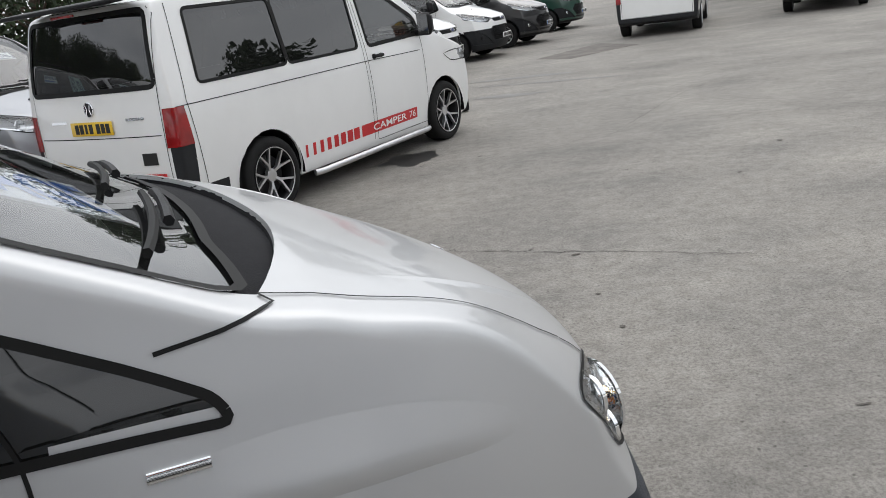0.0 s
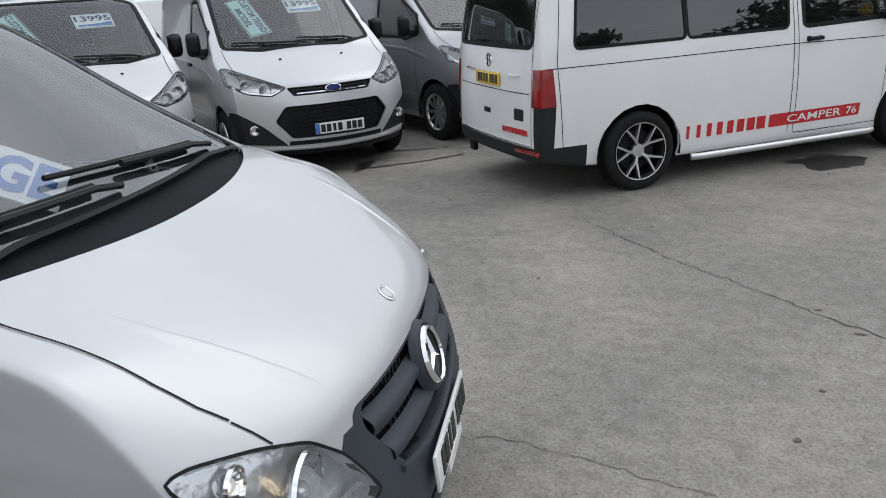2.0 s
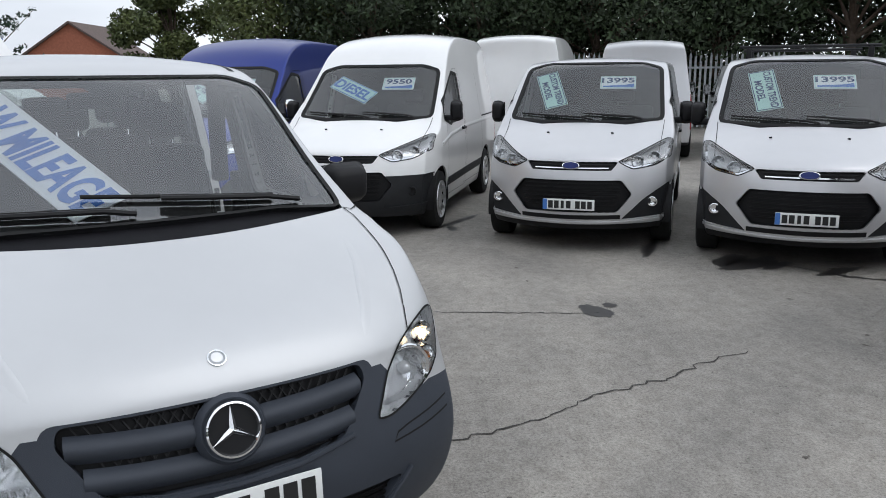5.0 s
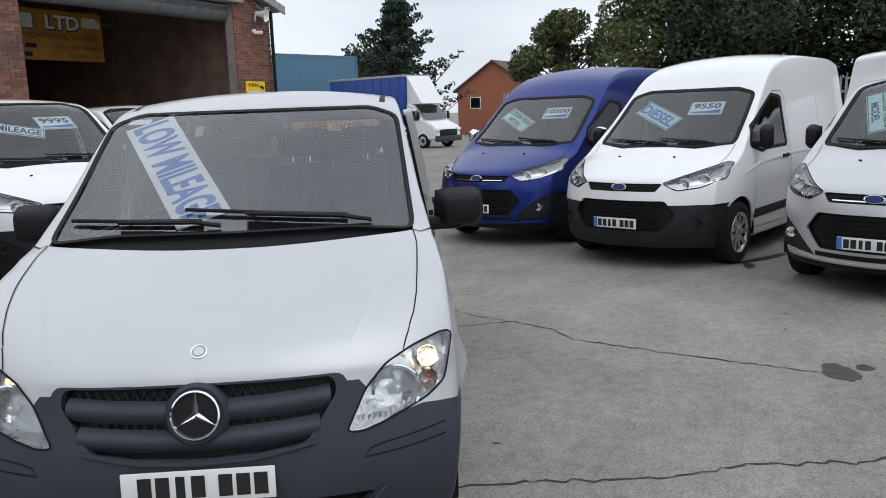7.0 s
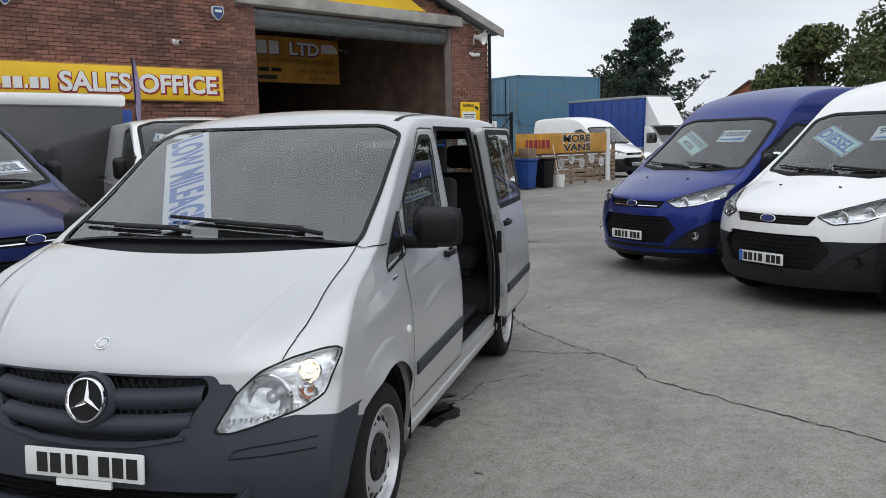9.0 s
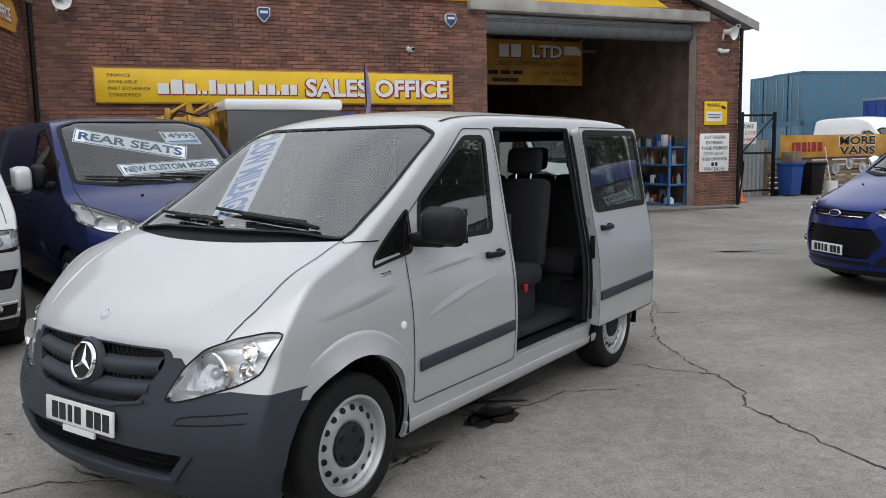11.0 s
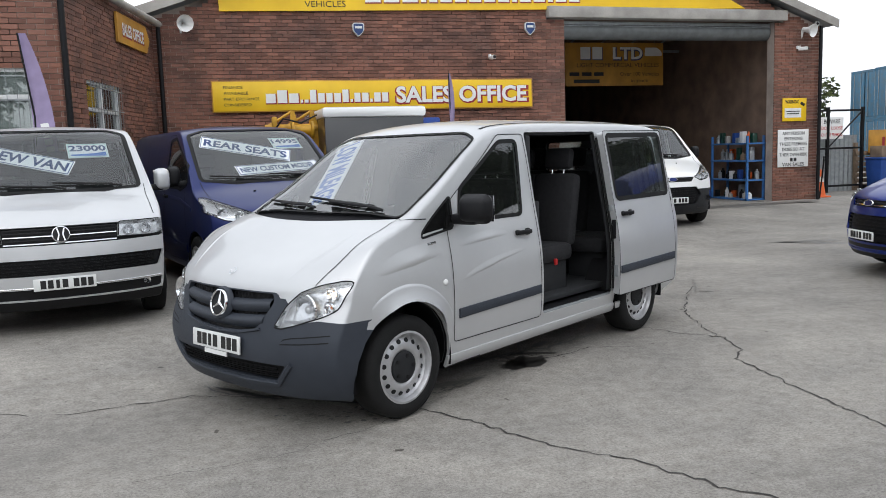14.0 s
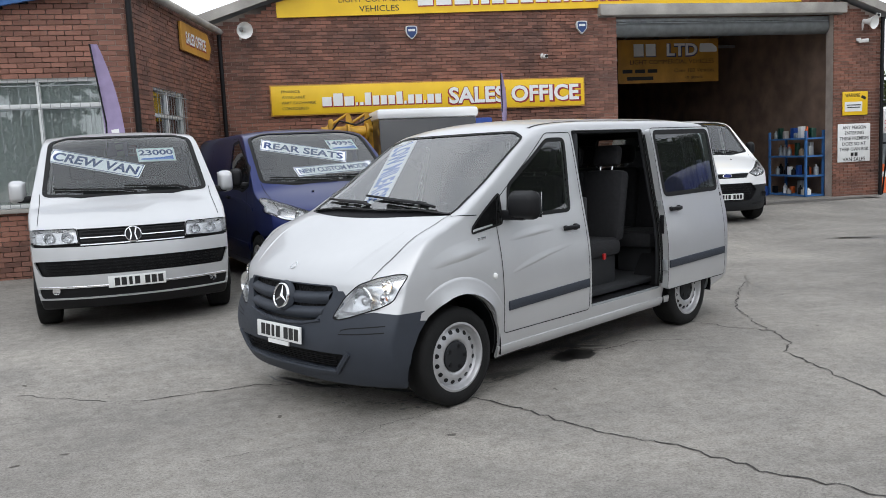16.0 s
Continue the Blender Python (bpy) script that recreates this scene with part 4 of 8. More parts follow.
TRANSPORT = dict(
    name="transporter_van", W=0.952, wb=3.0, r=0.34, arch=0.40, bow=0.24, fade=0.9,
    ys=[-0.90, -0.865, -0.78, -0.62, -0.45, -0.28, -0.12, 0.0, 0.10, 0.24, 0.40, 0.56, 0.70, 0.82, 0.96, 1.2, 1.7, 2.2, 2.7, 3.2, 3.6, 3.82, 3.93, 3.97],
    top=[(-0.90, 1.0), (-0.865, 1.035), (-0.78, 1.07), (-0.62, 1.12), (-0.45, 1.165), (-0.28, 1.205), (-0.12, 1.24), (0.0, 1.275), (0.10, 1.35), (0.24, 1.475), (0.40, 1.62), (0.56, 1.755), (0.70, 1.865), (0.82, 1.925),
         (0.96, 1.955), (1.2, 1.97), (3.6, 1.965), (3.93, 1.94), (3.97, 1.91)],
    crown=[(-0.90, 0.02), (-0.4, 0.06), (0.0, 0.06), (0.5, 0.07), (1.1, 0.05), (4.0, 0.05)],
    lean=[(0.2, 0.10), (0.33, 0.02), (0.5, 0.0), (0.7, 0.01), (0.85, 0.03), (1.0, 0.07), (1.1, 0.10)],
    rear_lean=[(0.3, 0.02), (0.5, 0.03), (1.1, 0.0), (1.5, -0.04), (1.95, -0.14)],
    bottom=[(-0.90, 0.24), (-0.6, 0.20), (0.5, 0.22), (3.4, 0.24), (3.97, 0.34)],
    side=[(0.18, 0.92), (0.3, 0.96), (0.5, 0.985), (0.7, 1.0), (1.0, 1.0), (1.2, 0.985), (1.3, 0.965), (1.55, 0.915), (1.8, 0.865), (1.97, 0.81)],
    plan=[(-0.90, 0.95), (-0.4, 0.99), (0, 1), (3.2, 1), (3.97, 0.965)])


# ---- the silver minibus ----
def unwarp(y):
    return float(np.interp(y, [b for _, b in WARP], [a for a, _ in WARP]))


SHOULDER = [(unwarp(-0.36), 0.950), (unwarp(-0.1), 0.985), (unwarp(0.15), 1.013), (unwarp(0.38), 1.035)]


def lamp_flutes(v, cover, sd):
    """Ribbed chrome inserts inside the headlight's inner end and along its lower edge."""
    for k in range(12):
        x = 0.56 + 0.020 * k
        z0 = 0.698 + max(0.0, (x - 0.66) * 0.33)
        part("lamp_flute", v.sk.strip("F", [(sd * x, z0), (sd * (x + 0.003), z0 + 0.016)], 0.014, -0.036, 0.012), REFLECT, cover)


def build_minibus(m):
    v = Van(MINIBUS, m, "silver minibus with dark grey bumper and open sliding door", SILVER, category="van")
    c, r = v.cut, v.root
    # front
    c([(-1.0, 0.1), (1.0, 0.1), (1.0, 0.60), (-1.0, 0.60)], "F", 2, (0, 30))
    for sd in "LR":
        c([(-0.95, 0.1), (-0.22, 0.1), (-0.22, 0.62), (-0.6, 0.675), (-0.95, 0.675)], sd, 2, (0, 30))
    c(rounded([(-0.47, 0.60), (0.47, 0.60), (0.53, 0.80), (0.50, 0.868), (-0.50, 0.868), (-0.53, 0.80)], 0.03), "F", 2, (0,))
    for sx in (1, -1):
        c([(sx * x, z) for x, z in ((0.44, 0.58), (0.60, 0.58), (0.66, 0.695), (0.585, 0.80), (0.555, 0.835), (0.44, 0.838))], "F", 2, (0,))
    c([(-0.62, 0.58), (0.62, 0.58), (0.62, 0.66), (-0.62, 0.66)], "F", 2, (0,))
    for sx in (1, -1):
        c([(sx * x, z) for x, z in ((0.40, 0.56), (1.0, 0.56), (1.0, 0.690), (0.90, 0.700), (0.78, 0.715), (0.62, 0.69), (0.40, 0.66))], "F", 2, (0,))
    hl = [(0.505, 0.665), (0.565, 0.662), (0.64, 0.682), (0.80, 0.735), (0.865, 0.775), (0.905, 0.930), (0.86, 0.938), (0.75, 0.915), (0.65, 0.875), (0.575, 0.80)]
    lay = v.bm.faces.layers.int["panel"]
    c([(-0.95, 0.60), (-0.45, 0.60), (-0.40, 0.80), (-0.335, 0.92), (-0.33, 1.0), (-0.95, 1.0)], "L", 40, (0,))
    c([(-0.95, 0.60), (-0.45, 0.60), (-0.40, 0.80), (-0.335, 0.92), (-0.33, 1.0), (-0.95, 1.0)], "R", 40, (0,))
    c(rounded(hl, 0.02, 2), "F", 5, (0, 40, 2), lambda p: p.y < -0.30, True)
    v.lines[5] = ("F", [(min(x, 0.900), z) for x, z in rounded(hl, 0.02, 2)])
    v.lines[105] = ("F", [(-x, z) for x, z in v.lines[5][1]])
    for f in v.bm.faces:
        if f[lay] == 40:
            f[lay] = 0
    grille = rounded([(-0.37, 0.648), (-0.2, 0.626), (0.0, 0.618), (0.2, 0.626), (0.37, 0.648), (0.480, 0.810), (0.464, 0.860), (-0.464, 0.860), (-0.480, 0.810)], 0.03)
    c(grille, "F", 3, (2,))
    c(rounded([(-0.50, 0.335), (0.50, 0.335), (0.60, 0.445), (-0.60, 0.445)], 0.02), "F", 4, (2,))
    ws = [(-0.785, 1.262), (-0.5, 1.285), (0.5, 1.285), (0.785, 1.262), (0.735, 1.755), (0.60, 1.805), (-0.60, 1.805), (-0.735, 1.755)]
    c(rounded(ws, 0.04), "F", 1, (0,), lambda p: p.y > -0.12)
    edge = [(0.782 * k / 12, unwarp(-0.150 + 0.190 * abs(k / 12) ** 2.3)) for k in range(-12, 13)]
    c([*edge, (0.79, 0.42), (-0.79, 0.42)], "T", 21, (0,), lambda p: p.z < 1.33)
    corner = edge[-1][1]
    seam_line = [(0.782, corner)] + [(x, unwarp(y)) for x, y in ((0.790, -0.04), (0.793, -0.10), (0.791, -0.178), (0.786, -0.29), (0.777, -0.40), (0.762, -0.477), (0.742, -0.53))]
    nose = [(0.66, -0.68), (0.58, -0.75), (0.3, -0.85)]
    c([*mirror(seam_line[:1]), *seam_line, *nose, *mirror(nose[::-1]), *mirror(seam_line[:0:-1])], "T", 7, (0,), lambda p: p.z > 0.86)
    # sides
    door = rounded([(0.475, 0.40), (1.42, 0.40), (1.425, 1.785), (1.13, 1.785), (0.52, 1.33), (0.475, 1.16)], 0.03)
    c(door, "L", 8, (0,), None, True)
    win = rounded([(0.60, 1.200), (1.265, 1.195), (1.335, 1.735), (1.13, 1.735), (0.65, 1.42)], 0.04)
    c(win, "L", 10, (8,))
    c(win, "R", 110, (108,))
    c(rounded([(0.222, 1.125), (0.54, 1.165), (0.55, 1.38), (0.24, 1.165)], 0.03), "L", 12, (0, 8, 108), None, True)
    sl = rounded([(1.45, 0.41), (2.47, 0.41), (2.47, 1.80), (1.45, 1.80)], 0.03)
    c(sl, "L", 13, (0,))
    c(rounded([(1.505, 1.225), (2.43, 1.225), (2.43, 1.765), (1.495, 1.765)], 0.05), "L", 14, (13,))
    c(rounded([(1.50, 1.20), (2.43, 1.20), (2.43, 1.765), (1.50, 1.765)], 0.05), "R", 114, (0,))
    c(rounded([(2.58, 1.20), (3.55, 1.20), (3.49, 1.73), (2.58, 1.73)], 0.05), "L", 15, (0,), None, True)
    c(rounded([(-0.66, 1.15), (0.66, 1.15), (0.6, 1.74), (-0.6, 1.74)], 0.05), "B", 16, (0,))
    v.metal += [8, 108, 7, 2]
    v.body()
    part("bumper", finish(take(v.bm, [2]), rim=0.03), PLASTIC, r, "dark grey textured plastic bumper and grille surround", 40)
    v.panel(7, "bonnet", [SILVER, RUBBER], "silver bonnet", border=0.004, sink=-0.004)
    v.panel(21, "scuttle", SCUTTLE, "black plastic scuttle panel", push=-0.022, rim=-0.020)
    g = v.panel(3, "grille", BLACK, "dark mesh grille behind two bars", push=-0.045, rim=-0.043)
    mesh = bmesh.new()
    for k in range(-26, 27):
        for sl_ in (0.5, -0.5):
            x0 = k * 0.034
            a, b = (x0 - 0.12 * sl_ * 2 * 0.5, 0.645), (x0 + 0.12 * sl_ * 2 * 0.5, 0.852)
            if abs(a[0]) < 0.40 and abs(b[0]) < 0.46:
                pa, pb = v.sk.on("F", *a, -0.030)[0], v.sk.on("F", *b, -0.030)[0]
                pm = v.sk.on("F", (a[0] + b[0]) / 2, 0.76, -0.030)[0]
                add_tube(mesh, [pa, pm, pb], 0.0035, 4)
    part("mesh", mesh, BLACK, g, "black diamond mesh")
    for zc, hw in ((0.688, 0.415), (0.783, 0.455)):
        def bar_point(a, b, zc=zc, hw=hw):
            x = -hw + 2 * hw * a
            z = zc - 0.020 + 0.020 * (2 * a - 1) ** 2 + 0.078 * (b - 0.5)
            return v.sk.on("F", x, z + 0.012, -0.034 + 0.042 * math.sin(math.pi * (0.08 + 0.84 * b)))[0]
        part("grille_bar", grid_sheet(16, 7, bar_point), PLASTIC, g, "", 60)
    surround = [(-0.40, 0.648), (-0.2, 0.612), (0.0, 0.604), (0.2, 0.612), (0.40, 0.648)]
    part("grille_lip", v.sk.strip("F", surround, 0.016, 0.0, 0.012), PLASTIC, r)
    v.panel(4, "intake", BLACK, "black lower intake", push=-0.04, rim=-0.038)
    v.bars("F", [[(-0.53, zz), (-0.2, zz), (0.2, zz), (0.53, zz)] for zz in (0.362, 0.390, 0.418)], BLACK, None, "intake_slat", 0.012, 0.01, -0.02)
    part("intake_lip", v.sk.strip("F", [(-0.64, 0.455), (-0.52, 0.322), (-0.25, 0.312), (0.25, 0.312), (0.52, 0.322), (0.64, 0.455)], 0.030, 0.0, 0.016), PLASTIC, r)
    for sx in (1, -1):
        part("bumper_crease", v.sk.strip("F", [(sx * 0.86, 0.634), (sx * 0.80, 0.628), (sx * 0.64, 0.612), (sx * 0.585, 0.600), (sx * 0.565, 0.572), (sx * 0.70, 0.580), (sx * 0.86, 0.594)], 0.007, 0.001), RUBBER, r)
    part("plate_foot", box((0, -0.008, -0.072), (0.24, 0.01, 0.028)), PLATEW, r, "white strip under the number plate", m=v.sk.place("F", 0, 0.535, 0.012))
    # round emblem: ring, disc and three arms
    em = v.sk.place("F", 0, 0.768, 0.022)
    e = part("emblem", revolve([(0.0, 0.088), (-0.012, 0.084), (-0.014, 0.078), (-0.006, 0.074), (0.0, 0.076)], 40, "y", closed=True), CHROME, r, "round chrome emblem", m=em)
    part("emblem_boss", revolve([(0.03, 0.112), (0.010, 0.104), (0.0, 0.096), (0.004, 0.088)], 36, "y"), PLASTIC, e)
    part("emblem_disc", revolve([(0.012, 0.078), (0.0, 0.078), (-0.002, 0.0)], 32, "y"), BLACK, e)
    for k in range(3):
        t = math.pi / 2 + k * 2 * math.pi / 3
        d, q = Vector((math.cos(t), 0, math.sin(t))), Vector((-math.sin(t), 0, math.cos(t)))
        arm = bmesh.new()
        b0 = [arm.verts.new(x) for x in (q * 0.013, Vector((0, -0.013, 0)), -q * 0.013)]
        tip = arm.verts.new(d * 0.079 + Vector((0, -0.004, 0)))
        arm.faces.new((b0[0], b0[1], tip))
        arm.faces.new((b0[1], b0[2], tip))
        bmesh.ops.recalc_face_normals(arm, faces=arm.faces)
        part("emblem_arm", arm, CHROME, e, angle=5)
    bdg = part("bonnet_badge", revolve([(0.0, 0.030), (-0.002, 0.030), (-0.003, 0.027), (-0.002, 0.025)], 32, "y"), CHROME, r, "small round flat bonnet badge", m=v.sk.place("T", 0, -0.69, 0.001))
    part("badge_band", revolve([(-0.001, 0.0255), (-0.0015, 0.019)], 32, "y"), STEELGREY, bdg)
    part("badge_centre", revolve([(-0.001, 0.0195), (-0.003, 0.018), (-0.003, 0.0)], 32, "y"), ALLOY, bdg)
    plate(r, v.sk.place("F", 0, 0.535, 0.012))
    hc = v.lamp(5, "headlight", [(0.700, 0.785, 0.086, 0), (0.826, 0.876, 0.042, 1), (0.826, 0.796, 0.037, 2)], "clear headlight with lit side lamp", seal=0.006)
    lamp_flutes(v, hc, +1)
    hc = v.lamp(105, "headlight", [(-0.700, 0.785, 0.086, 0), (-0.826, 0.876, 0.042, 1), (-0.826, 0.796, 0.037, 2)], "clear headlight with lit side lamp", seal=0.006)
    lamp_flutes(v, hc, -1)
    for sd, sg in (("L", 1), ("R", -1)):
        v.seam("T", [(sg * x, y) for x, y in seam_line], 0.005)
        v.seam("F", [(sg * 0.743, 0.972), (sg * 0.728, 0.940), (sg * 0.716, 0.908)], 0.005)
        v.seam("T", [(sg * 0.784, corner), (sg * 0.814, unwarp(0.028)), (sg * 0.830, unwarp(0.043))], 0.006)
        v.seam(sd, [(0.124, 1.250), (0.139, 1.252), (0.169, 1.252), (0.203, 1.249), (0.239, 1.247), (0.303, 1.244)], 0.007)
        v.swage("T", [(sg * 0.50, -0.72), (sg * 0.56, -0.55), (sg * 0.635, -0.30), (sg * 0.68, -0.02)], 0.075, 0.006, SILVER, r, "bonnet_crease", sg)
        v.swage(sd, SHOULDER, 0.17, 0.010, SILVER, r, "wing_crease", -1)
    # glass
    v.glass(1, "windscreen", SCREEN, 0.016, "clear windscreen with black edge")
    for pid in (12, 112):
        v.glass(pid, "quarter_window", PRIVACY, 0.012)
    for pid in (15, 115, 114):
        v.glass(pid, "side_window", PANE, 0.03)
    v.glass(16, "rear_window", PANE, 0.03)
    for pid, sd in ((8, "L"), (108, "R")):
        d = v.panel(pid, "front_door", [SILVER, RUBBER], "silver front door", border=0.004, sink=-0.005, rim=0.03)
        v.glass(pid + 2, "door_window", PANE, 0.022, parent=d)
        v.handle(sd, 1.235, 1.065, parent=d)
        part("rub_strip", v.sk.strip(sd, [(0.52, 0.588), (0.7, 0.594), (1.41, 0.615)], 0.065, 0.002, 0.012), PLASTIC, d, "grey plastic rub strip")
        v.swage(sd, [(0.50, 0.795), (0.72, 0.85), (0.95, 0.90), (1.40, 0.965)], 0.085, 0.006, SILVER, d, "door_crease", -1)
        v.swage(sd, [(0.50, 1.038), (0.72, 1.060), (0.95, 1.075), (1.12, 1.080)], 0.11, 0.006, SILVER, d, "door_crease", -1)
        part("side_repeater", revolve([(-0.006, 0.021), (0.006, 0.02), (0.012, 0.012), (0.013, 0.0)], 20, "x") if sd == "L" else revolve([(0.006, 0.021), (-0.006, 0.02), (-0.012, 0.012), (-0.013, 0.0)], 20, "x"), SIGNWHITE, r, "round side repeater lamp", m=Matrix.Translation(v.sk.on(sd, 0.398, 0.82)[0]))
        part("script_badge", v.sk.strip(sd, [(unwarp(0.180), 1.082), (unwarp(0.265), 1.088)], 0.016, 0.001, 0.004), CHROME, r, "thin chrome wing badge")
        part("sill_trim", v.sk.strip(sd, [(0.42, 0.285), (1.5, 0.29), (2.75, 0.295)], 0.06, 0.0, 0.012), SILVER, r)
        def flare(a, b, sd=sd):
            t, q = radians(20 + 114 * a), 0.424 + 0.115 * b
            rise_out = 0.030 * (1 - b) ** 1.6 + (0.004 if b < 0.99 else -0.004)
            return v.sk.on(sd, unwarp(q * math.cos(t) - 0.065), 0.33 + q * math.sin(t), (rise_out + 0.004) * min(1.0, 5 * a, 5 * (1 - a)) - 0.004)[0]
        part("arch_flare", grid_sheet(36, 8, flare), SILVER, r, "flared silver wheel arch", 60)
        v.seam(sd, [(2.85, 1.155), (3.6, 1.15)], 0.008)
    # sliding door, slid back and standing out from the side
    slide = Vector((0.095, 0.985, 0))
    d = v.panel(13, "sliding_door", [SILVER, RUBBER], "silver sliding door, slid open", border=0.004, sink=-0.004, rim=0.06)
    d.location = slide
    v.glass(14, "door_window", PANE, 0.03, parent=d)
    v.handle("L", 1.62, 1.10, parent=d)
    part("rub_strip", v.sk.strip("L", [(1.47, 0.63), (2.45, 0.645)], 0.065, 0.002, 0.012), PLASTIC, d, "grey plastic rub strip")
    inner = take(v.bm, [13])
    for q, n in [(q, q.normal.copy()) for q in inner.verts]:
        q.co -= n * 0.055
    bmesh.ops.reverse_faces(inner, faces=inner.faces)
    part("door_card", inner, TRIM, d, "dark inner door trim", 60)
    for zz, hh in ((0.62, 0.10), (0.98, 0.16), (1.16, 0.05)):
        p = v.sk.on("L", 1.452, zz, -0.035)[0]
        part("latch", box((0, -0.006, 0), (0.034, 0.016, hh), 0.004), BLACK if hh > 0.12 else STEELGREY, d, "door latch plate", m=Matrix.Translation(p))
    part("edge_seal", tube([v.sk.on("L", 1.447, 0.46 + 0.13 * k, -0.062)[0] for k in range(11)], 0.011, 8), RUBBER, d, "black rubber door seal")
    part("door_track", v.sk.strip("L", [(2.52, 1.15), (3.75, 1.15)], 0.035, 0.0, 0.006), BLACK, r, "black slide rail")
    # door frame
    fr = bmesh.new()
    for a, b, s in (((0.84, 1.475, 0.80), None, (0.09, 0.05, 0.95)), ((0.74, 1.50, 1.50), None, (0.09, 0.06, 0.55)), ((0.70, 1.96, 1.80), None, (0.12, 1.0, 0.05))):
        add_box(fr, a, s, 0.012)
    part("door_frame", fr, TRIM, r, "dark door frame", m=Matrix.Diagonal((0.962, 1, 1, 1)))
    part("rear_jamb", tube([v.sk.on("L", 2.475, 0.44 + 0.135 * k, -0.03)[0] for k in range(11)], 0.022, 8), TRIM, r, "dark door jamb")
    part("jamb_seal", tube([v.sk.on("L", 2.462, 0.43 + 0.136 * k, -0.012)[0] for k in range(11)], 0.010, 8), RUBBER, r, "black rubber seal")
    part("door_step", box((0.75, 1.96, 0.40), (0.24, 1.0, 0.05), 0.012), BLACK, r, "black step tread")
    part("sill_edge", box((0.885, 1.96, 0.415), (0.03, 1.02, 0.02), 0.006), STEELGREY, r)
    # inside
    part("floor_mat", box((0, 1.95, 0.47), (1.55, 3.4, 0.05), 0.01), TRIM, r, "dark rubber floor")
    part("headliner", box((0, 2.2, 1.80), (1.30, 2.4, 0.02)), LINING, r)
    b = bmesh.new()
    add_box(b, (0, 0.32, 1.02), (1.58, 0.46, 0.34), 0.09, None, 0, 3)
    add_box(b, (-0.40, 0.40, 1.19), (0.42, 0.26, 0.10), 0.045, None, 0, 3)
    part("dashboard", b, TRIM, r, "dark grey dashboard")
    st = part("steering_wheel", revolve([(0.0, 0.190), (0.017, 0.174), (0.0, 0.158), (-0.017, 0.174)], 32, "y", closed=True), BLACK, r, m=pose(-0.40, 0.74, 1.12, 38, 0, 0))
    part("spoke", box((0, 0, 0), (0.31, 0.02, 0.07), 0.01), BLACK, st)
    for x, y in ((-0.40, 1.12), (0.40, 1.12), (-0.42, 1.98), (0.05, 1.98), (0.46, 1.98), (-0.42, 2.85), (0.05, 2.85), (0.5, 2.85)):
        seat(r, (x, y, 0.80), 0.46, 0.62, 11)
    part("belt_buckle", box((0.70, 1.93, 0.74), (0.02, 0.035, 0.05), 0.005), REDBOX, r, "red seat belt buckle")
    part("rear_view_mirror", box((0, 0.98, 1.70), (0.24, 0.04, 0.075), 0.02), BLACK, r)
    v.mirror_pair(0.60, 1.27, BLACK, 0.25, 0.20, 0.05, 0.02)
    v.wipers(1.2, [(0.60, 1.300, -0.22, 1.352), (-0.05, 1.306, -0.72, 1.322)])
    v.wheels("steel", None, 0.222, 0.115)
    # sale banner across the windscreen
    bn = part("sale_banner", box((0, 0, 0), (0.92, 0.005, 0.25)), CARD, r, "white banner with bold blue words", m=v.sk.place("F", -0.345, 1.565, -0.03, 58.5))
    part("lettering", letters("LOW MILEAGE", 0.19, 0.88, 0.034, 0.005), BLUEINK, bn)
    part("tax_disc", box((0, 0, 0), (0.12, 0.003, 0.05)), CARD, r, m=v.sk.place("F", -0.60, 1.775, -0.010))
    frit = bmesh.new()
    rim_ = [frit.verts.new((x, 0, z)) for x, z in rounded([(-0.10, -0.06), (0.10, -0.06), (0.15, 0.05), (-0.15, 0.05)], 0.03)]
    frit.faces.new(rim_)
    bmesh.ops.solidify(frit, geom=frit.faces[:], thickness=0.002)
    part("sensor_patch", frit, DARKTRIM, r, "dark printed patch above the rear-view mirror", m=v.sk.place("F", 0.06, 1.765, -0.012))
    part("roof_ditch", v.sk.strip("T", [(0.66, 1.05), (0.665, 1.6), (0.665, 3.6)], 0.03, 0.001), RUBBER, r)
    part("roof_ditch", v.sk.strip("T", [(-0.66, 1.05), (-0.665, 1.6), (-0.665, 3.6)], 0.03, 0.001), RUBBER, r)
    return v


